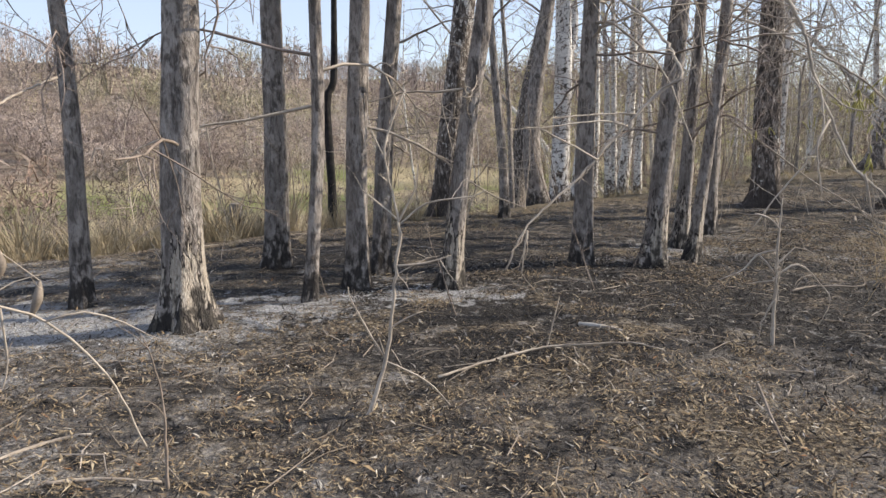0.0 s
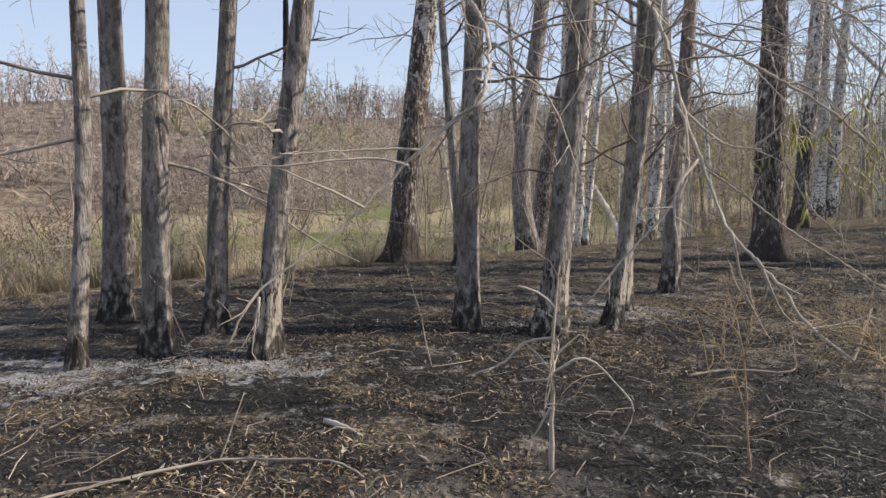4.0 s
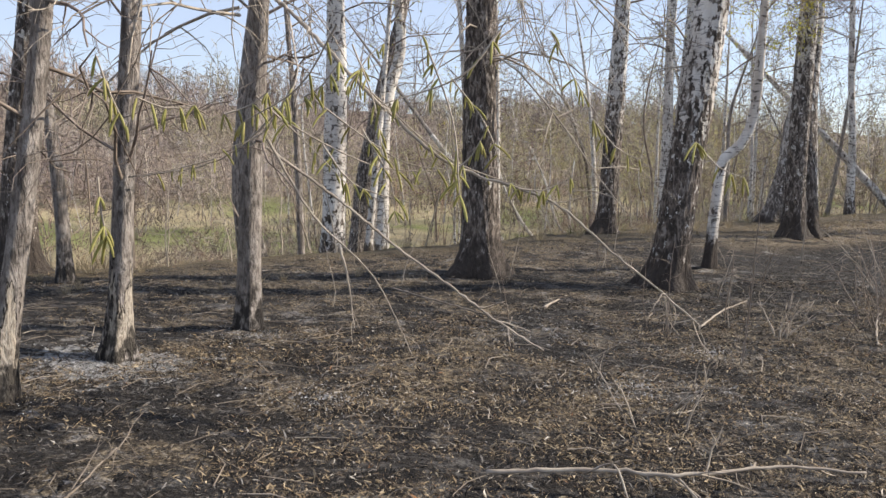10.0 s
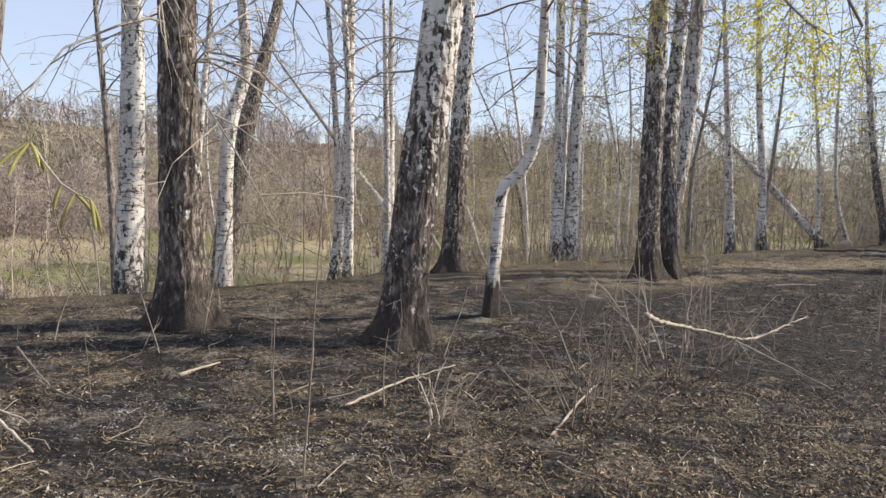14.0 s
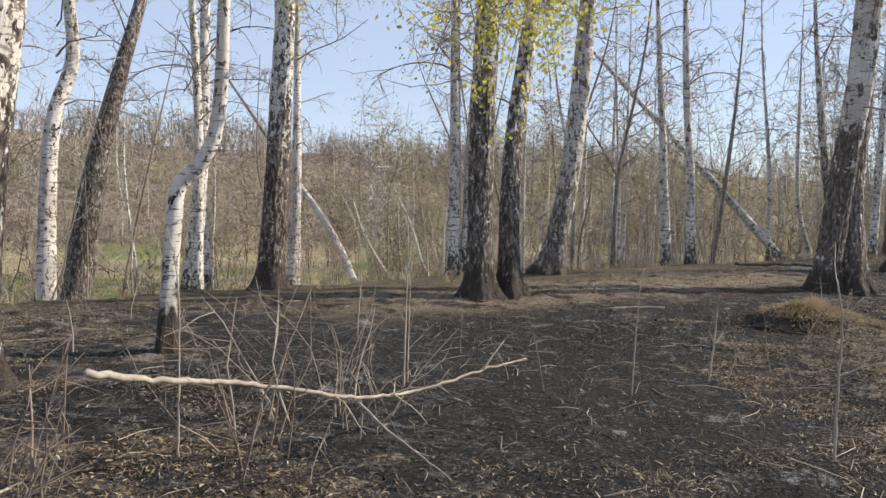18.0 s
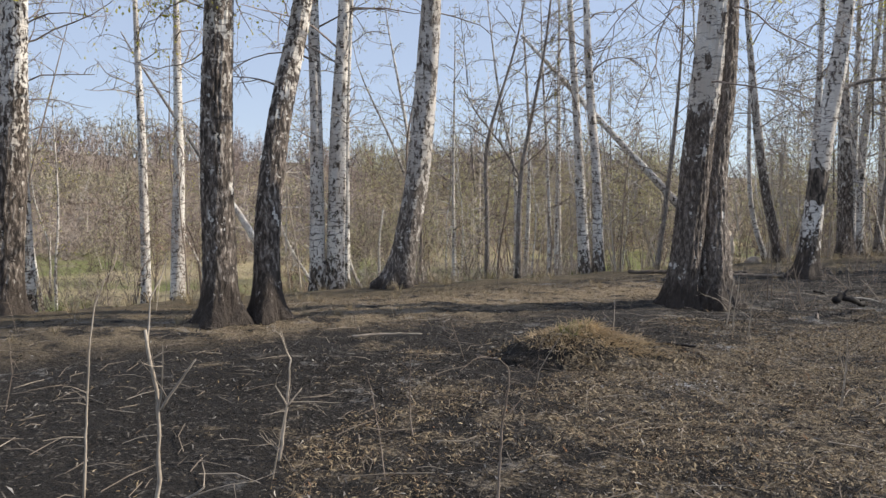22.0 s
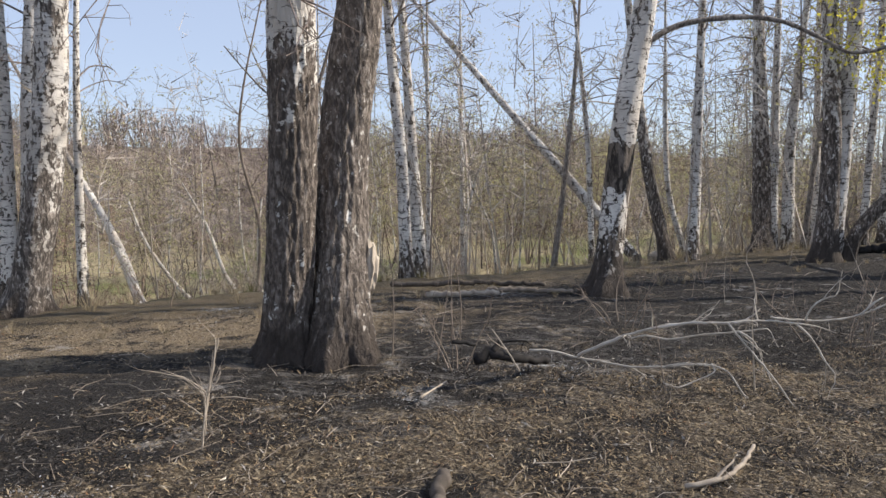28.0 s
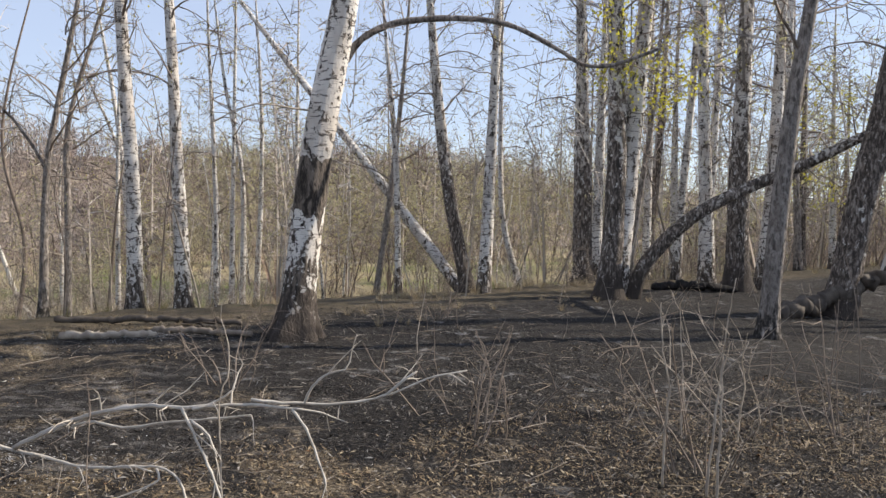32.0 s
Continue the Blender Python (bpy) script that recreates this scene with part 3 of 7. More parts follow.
# ---- ground ----
def build_ground():
    ss = np.concatenate([np.linspace(-500, -30, 12), np.arange(-26, -6, 2.0), np.arange(-6, 48, 0.16), np.arange(48, 110, 2.0), np.linspace(120, 700, 12)])
    ns = np.concatenate([np.linspace(-500, -20, 8), np.arange(-14, -2, 2.0), np.arange(-2, 13, 0.14), np.arange(13, 122, 1.1), np.linspace(126, 900, 10)])
    S, Nn = np.meshgrid(ss, ns, indexing="ij")
    X, Y = xy_of(S, Nn)
    rng = np.random.default_rng(5)
    Z = height(X, Y) + rng.normal(0, 0.006, X.shape) * ((S > -6) & (S < 48) & (Nn > -2) & (Nn < 13))
    i, j = np.meshgrid(np.arange(len(ss) - 1), np.arange(len(ns) - 1), indexing="ij")
    w = len(ns)
    q = np.stack([i * w + j, (i + 1) * w + j, (i + 1) * w + j + 1, i * w + j + 1], -1).reshape(-1, 4)
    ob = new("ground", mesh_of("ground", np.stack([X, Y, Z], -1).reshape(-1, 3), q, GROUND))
    tagged(ob, "fire-blackened forest floor falling to a dry grassy valley", "ground", kind="structure")


build_ground()

# ---- trees ----


def trunk_mesh(line, r, tall, rng, sides, lumps, flare=0.55, tip=0.12, plates=0.0):
    """A trunk with root flare, furrows and swellings along a line that starts under the ground."""
    z = line[:, 2] - line[0, 2]
    way = np.gradient(line, axis=0)
    way /= np.linalg.norm(way, axis=1)[:, None]
    a = np.cross(way, np.array([0.13, 0.99, 0.0]))
    a /= np.linalg.norm(a, axis=1)[:, None]
    b = np.cross(way, a)
    ang = np.arange(sides) * 2 * np.pi / sides
    run = np.concatenate([[0], np.cumsum(np.linalg.norm(np.diff(line, axis=0), axis=1))])
    up = np.clip((run - 0.15) / tall, 0, 1)
    base = r * (1.0 - (1.0 - tip) * up ** 1.15) * (1 + flare * np.exp(-np.maximum(run - 0.15, 0) / 0.22))
    ph, lobes = rng.uniform(0, 6.28, 8), int(rng.integers(4, 7))
    A, Zr = np.meshgrid(ang, run)
    f = 1 + 0.22 * flare * np.sin(lobes * A + ph[0]) * np.exp(-np.maximum(Zr - 0.15, 0) / 0.3)
    f += 0.05 * np.sin(2 * A + 0.9 * Zr + ph[1]) + 0.035 * np.sin(3 * A - 1.7 * Zr + ph[2])
    ridge = np.sin(7 * A + 1.4 * np.sin(2.3 * Zr + ph[3]) + ph[4]) * np.sin(11 * A + 1.8 * np.sin(3.1 * Zr + ph[5]) + 1.0)
    f += lumps * (ridge + 0.6 * np.sin(17 * A + 5.0 * Zr + ph[6]) * np.sin(9.0 * Zr + ph[7]))
    f += rng.normal(0, lumps * (0.12 if plates else 0.35), f.shape)
    if plates:
        warp = 1.6 * np.sin(3 * A + 4.3 * Zr + ph[1]) + 1.3 * np.sin(5 * A - 7.7 * Zr + ph[2]) + 0.7 * np.sin(9 * A + 15.0 * Zr + ph[7])
        one = np.abs(np.sin(0.5 * (21 * A + 17.0 * Zr + warp)))
        two = np.abs(np.sin(0.5 * (19 * A - 20.0 * Zr + 1.3 * warp + ph[5])))
        f += plates * (np.minimum(one, two) ** 0.6 - 0.6)
    rad = base[:, None] * f
    v = line[:, None] + (a[:, None] * np.cos(ang)[None, :, None] + b[:, None] * np.sin(ang)[None, :, None]) * rad[..., None]
    k = len(line)
    i, j = np.meshgrid(np.arange(k - 1), np.arange(sides), indexing="ij")
    q = np.stack([i * sides + j, i * sides + (j + 1) % sides, (i + 1) * sides + (j + 1) % sides, (i + 1) * sides + j], -1)
    return v.reshape(-1, 3), q.reshape(-1, 4)


def crown_template(seed, tall, low, wide, sag, n_main, kids, size_leaf, leaf_share):
    """Bare boughs round an axis from low to tall, and the points where leaves sit."""
    rng = np.random.default_rng(seed)
    out, tips = [], []
    for i in range(n_main):
        u = (i + rng.uniform(0, 1)) / n_main
        z, ang = low + (tall - low) * u, rng.uniform(0, 6.28)
        reach = wide * (1.0 - 0.65 * u) * rng.uniform(0.7, 1.15)
        way = (math.cos(ang), math.sin(ang), rng.uniform(0.45, 1.0))
        boughs(rng, (0, 0, z), way, reach, 0.012 + 0.016 * reach / 2, 2, sag, 0.34, kids, 0.5, out, tips)
    v, f = joined([tubes([o for o in out if o[1][0] > 0.009]), ribbons([o for o in out if o[1][0] <= 0.009], rng)])
    tips = np.array(tips)
    pick = tips[rng.random(len(tips)) < leaf_share]
    return (v, f), leaf_quads(rng, pick, size_leaf, 0.6)


CROWNS = {}
for kind, count, spec in (("birch", 4, dict(tall=9.0, low=0.0, wide=2.1, sag=0.10, n_main=16, kids=(4, 4), size_leaf=0.05, leaf_share=0.45)),
                          ("grey", 3, dict(tall=8.0, low=0.0, wide=2.3, sag=0.03, n_main=15, kids=(4, 4), size_leaf=0.045, leaf_share=0.12))):
    for i in range(count):
        (v, f), (lv, lf) = crown_template(100 + 7 * i + len(kind), **spec)
        CROWNS[kind, i] = (mesh_of(kind + "_boughs", v, f, BIRCHTWIG if kind == "birch" else TWIG), mesh_of(kind + "_leaves", lv, lf, LEAF if kind == "birch" else BUD))

LOOK = {
    "birch": (BIRCH, "birch_tree", "white-barked birch with black marks and a scorched dark foot", "birch tree", 0.012),
    "notch": (BIRCH, "birch_tree", "birch with white bark above and blackened bark below", "birch tree", 0.012),
    "dark": (DARK, "birch_tree", "old birch with furrowed fire-blackened lower trunk and flaking white bark", "birch tree", 0.035),
    "old": (OLD, "birch_tree", "old birch with furrowed black lower trunk and white patches above", "birch tree", 0.045),
    "plate": (PLATED, "birch_tree", "thick old birch with deep plated bark and white flakes higher up", "birch tree", 0.06),
    "peeled": (PEELED, "birch_tree", "thick old birch with deep plated bark peeling white higher up", "birch tree", 0.06),
    "belted": (BELTED, "birch_tree", "leaning white birch with a dark bark belt and blackened foot", "birch tree", 0.02),
    "patched": (PATCHED, "birch_tree", "birch with burnt brown foot and bright white bark patches", "birch tree", 0.035),
    "ashen": (ASHEN, "birch_tree", "leaning grey birch, paler and flaking higher up", "birch tree", 0.03),
    "leaner": (LEANER, "birch_tree", "leaning dark-barked birch with grey flakes", "birch tree", 0.03),
    "crooked": (CHARFOOT, "birch_tree", "crooked white birch with a sharp elbow and charred foot", "birch tree", 0.012),
    "white": (WHITE, "birch_tree", "slender birch with clean white bark", "birch tree", 0.012),
    "grey": (GREY, "bare_tree", "slender grey-barked tree with furrowed trunk and sooty foot", "tree", 0.03),
    "hollow": (HOLLOW, "bare_tree", "grey-barked tree whose burnt foot shows bleached bare wood", "tree", 0.045),
}


def trunk_line(bend, tall, gap):
    pts = [np.array([0, 0, -0.15])] + [np.array(b, float) for b in bend]
    if len(pts) == 2:
        pts.insert(1, pts[1] * np.array([0.45, 0.45, 0.5]))
    way = unit(pts[-1] - pts[-2])
    while pts[-1][2] < tall - 0.5:
        way = unit(way * np.array([0.75, 0.75, 1.0]) + np.array([0, 0, 0.12]))
        pts.append(pts[-1] + way * min(1.6, tall - pts[-1][2] + 0.1))
    return curve_through(pts, gap)


def tree(kind, x, y, r, tall, bend, hollow=0, far=0, twin=None, boughs_low=0, dark=0):
    """A tree: trunk along its bends, boughs and young leaves above; twin adds a second trunk to the tree given."""
    kind_look = "hollow" if hollow else kind
    mat, name, label, cat, lumps = LOOK[kind_look]
    rng = np.random.default_rng(int(abs(x * 131 + y * 977)) + 3)
    root = twin or empty(name, x, y, gz(x, y), label, cat, "trees of the burnt wood")
    off = np.array([x - root.location.x, y - root.location.y, gz(x, y) - root.location.z])
    plated = kind in ("plate", "peeled") and not far
    rough = kind in ("dark", "old", "patched") and not far
    line = trunk_line(bend, tall, 0.40 if far else 0.05 if plated else 0.075 if rough else 0.13)
    v, f = trunk_mesh(line, r, tall, rng, 12 if far else 120 if plated else 96 if rough else 40, lumps * (0.6 if plated or rough else 1.0), 0.55 if plated else 0.8 if kind in ("dark", "old", "plate", "peeled", "belted", "patched", "leaner", "ashen") or hollow else 0.45, plates=0.09 if plated or rough else 0.0)
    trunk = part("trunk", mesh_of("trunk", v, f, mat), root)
    trunk.location = off
    low = tall * 0.36 if kind != "grey" else tall * 0.30
    i = int(np.argmin(abs(line[:, 2] - low)))
    at, way = line[i], unit(line[-1] - line[i])
    crown = CROWNS["grey", int(rng.integers(3))] if kind == "grey" else CROWNS["birch", int(rng.integers(4))]
    size = (tall - low) / (8.0 if kind == "grey" else 9.0)
    turn = Vector((0, 0, 1)).rotation_difference(Vector(way)).to_matrix().to_4x4() @ pose(0, 0, 0, 0, 0, rng.uniform(0, 360))
    wide = size * (0.75 + 2.2 * min(r, 0.25))
    p = part("crown", crown[0], root, kind="stuff")
    p.matrix_basis = Matrix.Translation(at + off) @ turn @ Matrix.Diagonal((wide, wide, size, 1))
    part("foliage", crown[1], p, kind="stuff")
    for _ in range(boughs_low):
        out = []
        j = int(np.argmin(abs(line[:, 2] - (rng.uniform(1.3, 4.6) if kind == "grey" else rng.uniform(2.8, 6.5)))))
        ang = rng.uniform(0, 6.28)
        boughs(rng, line[j], (math.cos(ang), math.sin(ang), rng.uniform(-0.15, 0.7)), rng.uniform(0.7, 2.1), 0.015, 2, 0.05, 0.42, (5, 4), 0.55, out, None)
        v, f = tubes(out, 4)
        part("bough", mesh_of("bough", v, f, (TWIG, PALETWIG, BIRCHTWIG)[int(rng.integers(3))]), root, "bare crooked lower bough").location = off
    return root


tree("grey", -0.47, 8.59, 0.077, 11, ((0.05, 0.03, 1.64), (0.03, 0.02, 2.54)), boughs_low=8)
tree("grey", 0.75, 7.88, 0.140, 13, ((0.04, 0.02, 1.19), (0.12, 0.05, 2.38)), hollow=1, boughs_low=8)
tree("grey", 0.67, 10.45, 0.125, 12, ((0.07, 0.02, 1.36), (0.1, 0.03, 2.81)))
tree("grey", 1.45, 8.78, 0.058, 10, ((0.14, 0.04, 1.36), (0.17, 0.05, 2.5)), boughs_low=8)
tree("grey", 1.77, 9.34, 0.099, 12, ((0.05, 0.01, 1.35), (0.13, 0.03, 2.58)), boughs_low=8)
tree("grey", 1.87, 10.08, 0.089, 11, ((0.1, 0.02, 1.34), (0.24, 0.04, 2.71)), boughs_low=8)
tree("grey", 2.63, 9.42, 0.089, 12, ((0.1, 0.02, 0.82), (0.25, 0.05, 1.84), (0.38, 0.08, 2.65)), hollow=1, boughs_low=8)
tree("old", 2.13, 16.20, 0.228, 14, ((0.1, 0.01, 1.22), (0.49, 0.07, 4.07)), boughs_low=4)
tree("birch", 4.76, 22.43, 0.263, 14, ((0.11, 0.05, 2.8), (0.14, 0.06, 5.42)), far=1, boughs_low=4)
plain_tree = tree("grey", 4.03, 10.85, 0.103, 13, ((0.03, 0.01, 1.55), (0.09, 0.02, 2.97)), boughs_low=8)
scarred_tree = tree("grey", 4.78, 10.84, 0.111, 13, ((0.15, 0.06, 1.43), (0.27, 0.11, 2.63)), hollow=1, boughs_low=8)
tree("grey", 5.36, 11.45, 0.070, 10, ((0.22, 0.12, 1.38), (0.36, 0.2, 2.54)), hollow=1, boughs_low=8)
tree("grey", 5.53, 12.63, 0.090, 11, ((0.11, 0.05, 1.6), (0.2, 0.08, 2.76)), hollow=1, boughs_low=8)
grey_tree = tree("grey", 6.20, 13.72, 0.104, 11, ((0.06, 0.02, 1.46), (0.17, 0.05, 2.96)), boughs_low=8)
dark_birch = tree("dark", 8.20, 17.06, 0.240, 15, ((-0.02, 0.0, 2.0), (-0.02, 0.0, 3.5)), boughs_low=4)
patched_birch = tree("patched", 10.60, 16.84, 0.228, 15, ((0.11, 0.0, 0.8), (0.22, 0.0, 1.73), (0.45, 0.01, 3.47)), boughs_low=4)
tree("white", 5.25, 23.68, 0.090, 10, ((0.31, 0.16, 3.18), (0.56, 0.29, 6.14)), far=1, boughs_low=4)
tree("leaner", 3.68, 29.40, 0.387, 12, ((0.58, 0.35, 4.34), (1.54, 0.92, 8.79)), far=1)
tree("white", 5.07, 26.26, 0.216, 12, ((0.16, 0.1, 3.96), (0.52, 0.33, 5.64), (0.46, 0.29, 7.04)), far=1, boughs_low=4)
tree("crooked", 11.54, 18.40, 0.080, 10, ((0.03, 0.0, 0.5), (0.10, 0.0, 1.35), (0.16, 0.0, 1.62), (0.36, 0.0, 1.80), (0.54, 0.0, 2.25), (0.60, 0.0, 3.42)), boughs_low=4)
tree("birch", 7.36, 28.14, 0.189, 13, ((0.32, 0.14, 3.5), (0.41, 0.18, 7.41)), far=1, boughs_low=4)
tree("patched", 10.65, 24.13, 0.218, 14, ((0.15, 0.06, 2.28), (0.28, 0.12, 5.14)), boughs_low=4)
twin_birch = tree("old", 14.38, 23.05, 0.209, 15, ((0.01, 0.0, 2.52), (0.08, 0.01, 4.58)), boughs_low=4)
tree("old", 14.86, 23.45, 0.171, 14, ((-0.03, 0.16, 1.22), (0.04, 0.50, 2.68), (0.25, 0.95, 4.3)), twin=twin_birch, boughs_low=4)
tree("ashen", 15.72, 28.52, 0.263, 14, ((0.51, -0.01, 2.64), (0.80, -0.01, 6.28)), boughs_low=4)
tree("birch", 20.20, 37.26, 0.176, 13, ((-0.25, 0.05, 4.92), (-0.51, 0.09, 9.52)), far=1)
tree("grey", 23.71, 45.00, 0.120, 13, ((0.55, 0.0, 4.0), (0.95, 0.0, 8.0), (1.16, 0.0, 11.6)), far=1, boughs_low=5)
great_birch = tree("peeled", 20.58, 25.68, 0.235, 16, ((0.19, -0.20, 2.0), (0.30, -0.42, 3.4)), boughs_low=4)
tree("plate", 21.13, 25.64, 0.262, 15, ((0.0, 0.36, 1.95), (0.16, 0.48, 3.4)), twin=great_birch, boughs_low=4)
tree("notch", 13.34, 31.35, 0.195, 14, ((0.02, 0.01, 4.05), (-0.01, -0.0, 7.06)), far=1, boughs_low=4)
tree("birch", 13.72, 31.48, 0.236, 14, ((0.13, 0.04, 3.83), (0.31, 0.1, 7.07)), far=1, boughs_low=4)
tree("white", 13.62, 33.12, 0.103, 12, ((0.06, 0.02, 4.23), (0.23, 0.07, 7.78)), far=1)
tree("grey", 17.10, 38.20, 0.090, 11, ((0.03, 0.0, 2.4), (0.0, 0.0, 4.3), (0.20, 0.0, 5.45), (0.94, 0.0, 7.8)), far=1, boughs_low=3)
tree("birch", 18.00, 50.00, 0.130, 15, ((0.0, 0.0, 5.6), (-0.7, 0.0, 9.3), (-1.2, 0.0, 13.4)), far=1)
tree("birch", 18.45, 50.30, 0.130, 15, ((0.25, 0.0, 7.0), (-0.05, 0.0, 13.4)), far=1)
tree("white", 13.30, 51.00, 0.160, 15, ((-0.55, 0.0, 7.1), (-1.6, 0.0, 13.4)), far=1)
tree("dark", 13.20, 53.00, 0.120, 14, ((-0.4, 0.0, 4.0), (-1.48, 0.0, 7.3), (-3.25, 0.0, 11.3)), far=1, boughs_low=5)
tree("white", 15.47, 44.60, 0.095, 12, ((0.0, 0.0, 5.0), (0.1, 0.0, 9.5)), far=1)
tree("white", 20.50, 45.30, 0.060, 8, ((0.38, 0.0, 3.4), (1.08, 0.0, 5.3)), far=1)
tree("birch", 20.10, 50.20, 0.140, 14, ((0.0, 0.0, 5.0), (0.05, 0.0, 11.0)), far=1)
forked_tree = tree("grey", 18.11, 35.26, 0.085, 10, ((0.1, 0.0, 2.8), (0.3, 0.0, 4.05), (0.75, 0.0, 6.3)), far=1, boughs_low=4)
tree("birch", 20.30, 34.40, 0.150, 13, ((-0.04, 0.0, 2.4), (-0.16, 0.0, 4.0), (-0.26, 0.0, 5.7)), far=1, boughs_low=4)
tree("birch", 19.30, 42.40, 0.090, 12, ((0.0, 0.0, 3.5), (-0.2, 0.0, 8.0)), far=1, boughs_low=3)
tree("birch", 19.60, 43.00, 0.090, 12, ((0.03, 0.0, 3.2), (0.1, 0.0, 8.0)), far=1, boughs_low=3)
tree("grey", 30.64, 31.36, 0.132, 12, ((0.09, -0.04, 1.59), (0.22, -0.1, 3.18), (0.42, -0.18, 4.73)))
tree("dark", 33.08, 34.07, 0.265, 13, ((0.34, -0.18, 2.29), (0.64, -0.34, 4.05)), far=1, boughs_low=4)
tree("birch", 32.88, 45.92, 0.160, 13, ((0.05, -0.01, 5.87), (0.07, -0.02, 9.65)), far=1)
tree("birch", 34.32, 47.58, 0.151, 13, ((-0.01, 0.0, 6.21), (0.06, -0.02, 10.25)), far=1)
tree("birch", 34.00, 43.47, 0.166, 13, ((0.19, -0.07, 4.23), (0.35, -0.12, 8.48)), far=1)
tree("birch", 24.77, 40.81, 0.100, 11, ((-0.1, -0.01, 3.67), (-0.44, -0.03, 7.45)), far=1)
tree("birch", 7.18, 29.67, 0.129, 12, ((-0.13, 0.0, 4.73), (-0.39, 0.01, 8.24)), far=1)
tree("birch", 7.81, 27.65, 0.135, 12, ((0.06, -0.0, 4.14), (-0.1, 0.0, 7.34)), far=1)
tree("grey", 3.23, 15.52, 0.079, 10, ((-0.02, 0.0, 1.03), (-0.17, 0.0, 2.93)))
tree("birch", 7.92, 33.41, 0.148, 13, ((0.0, 0.0, 4.23), (-0.12, -0.02, 9.6)), far=1)
tree("grey", 3.58, 24.20, 0.091, 11, ((-0.08, -0.04, 3.52), (-0.26, -0.12, 6.46)), far=1)
tree("grey", 4.09, 19.64, 0.216, 12, ((-0.18, 0.01, 1.62), (0.2, -0.01, 4.56)), far=1)
tree("white", 7.45, 36.20, 0.235, 13, ((0.15, 0.05, 5.16), (0.17, 0.06, 10.65)), far=1)
great_leaner = tree("belted", 24.09, 30.12, 0.212, 14, ((0.31, 0.06, 2.52), (0.65, 0.12, 4.38)), boughs_low=4)
tree("old", 26.63, 38.94, 0.181, 12, ((-0.62, 0.02, 3.09), (-1.05, 0.04, 7.21)), far=1, boughs_low=4)
tree("white", 28.80, 46.70, 0.130, 12, ((-0.66, 0.07, 2.14), (-0.85, 0.09, 4.52), (-0.83, 0.09, 10.42)), far=1)
tree("birch", 26.89, 37.32, 0.146, 13, ((0.14, -0.01, 3.42), (0.26, -0.01, 6.53)), far=1, boughs_low=4)
tree("old", 30.09, 42.46, 0.287, 14, ((-0.08, 0.01, 4.32), (-0.17, 0.03, 8.42)), far=1)
tree("birch", 30.64, 43.37, 0.177, 13, ((0.08, -0.02, 4.49), (0.18, -0.04, 8.75)), far=1)
tree("birch", 31.76, 45.34, 0.215, 13, ((0.1, -0.03, 3.92), (0.56, -0.18, 8.6)), far=1)
arch_birch = tree("old", 29.27, 35.49, 0.230, 14, ((0.13, -0.03, 2.56), (0.06, -0.01, 5.88)), far=1, boughs_low=4)
tree("birch", 29.46, 35.65, 0.210, 14, ((0.26, -0.06, 3.13), (0.5, -0.12, 5.91)), twin=arch_birch, far=1, boughs_low=4)
tree("old", 32.66, 37.57, 0.249, 14, ((0.01, -0.0, 2.75), (0.08, -0.03, 6.54)), far=1, boughs_low=4)
tree("birch", 33.52, 38.29, 0.175, 13, ((0.2, -0.08, 2.81), (0.3, -0.13, 6.74)), far=1)


# ---- special trunks ----
def bare_trunk(name, label, cat, x, y, r, bend, mat, tip=0.4, lumps=0.03, sides=22, gap=0.12, kind_part="trunk"):
    root = empty(name, x, y, gz(x, y), label, cat)
    line = curve_through([(0, 0, -0.15)] + list(bend), gap)
    run = float(np.linalg.norm(np.diff(line, axis=0), axis=1).sum())
    v, f = trunk_mesh(line, r, run, np.random.default_rng(int(x * 77 + y * 13) % 9999), sides, lumps, 0.4, r * tip / r)
    part(kind_part, mesh_of(kind_part, v, f, mat), root)
    return root, line


def side_boughs(root, line, count, lo, hi, length, r, mat, seed, sag=0.05, label=""):
    rng = np.random.default_rng(seed)
    for _ in range(count):
        i = int(rng.integers(int(lo * len(line)), int(hi * len(line))))
        out = []
        boughs(rng, line[i], rng.normal(0, 1, 3) * (1, 1, 0.6) + (0, 0, 0.3), length * rng.uniform(0.5, 1.2), r, 2, sag, 0.4, (4, 3), 0.55, out)
        v, f = tubes(out)
        part("bough", mesh_of("bough", v, f, mat), root, label)


out = []
boughs(np.random.default_rng(62), (0.12, 0.0, 2.9), (-0.35, 0.1, 1.0), 3.4, 0.036, 2, 0.0, 0.25, (5, 3), 0.45, out)
v, f = tubes(out, 5)
part("fork", mesh_of("fork", v, f, GREY), forked_tree, "second leader of the fork")
bare_trunk("charred_snag", "thin black charred snag standing at the bank edge", "dead tree", 0.04, 15.94, 0.085,
                         ((0.06, 0.03, 0.67), (0.04, 0.02, 2.3), (0.16, 0.08, 2.68), (0.22, 0.11, 3.76), (0.25, 0.10, 4.6)), CHAR, 0.5, 0.07)
arch, aline = bare_trunk("arched_tree", "dark trunk bent over in a long arch", "tree", 29.69, 35.59, 0.145,
                         ((0.33, -0.08, 0.72), (1.12, -0.28, 1.6), (2.05, -0.51, 2.17), (3.1, -0.78, 2.65), (4.4, -1.1, 3.3), (6.2, -1.5, 3.75)), OLD, 0.45, 0.03)
side_boughs(arch, aline, 6, 0.45, 0.98, 1.6, 0.03, TWIG, 5)
lean, lline = bare_trunk("leaning_birch", "long thin dead birch leaning across the wood", "birch tree", 26.82, 44.12, 0.19,
                         ((-2.55, 1.28, 3.15), (-5.1, 2.55, 6.3), (-8.48, 4.26, 10.5)), BIRCH, 0.4, 0.012)
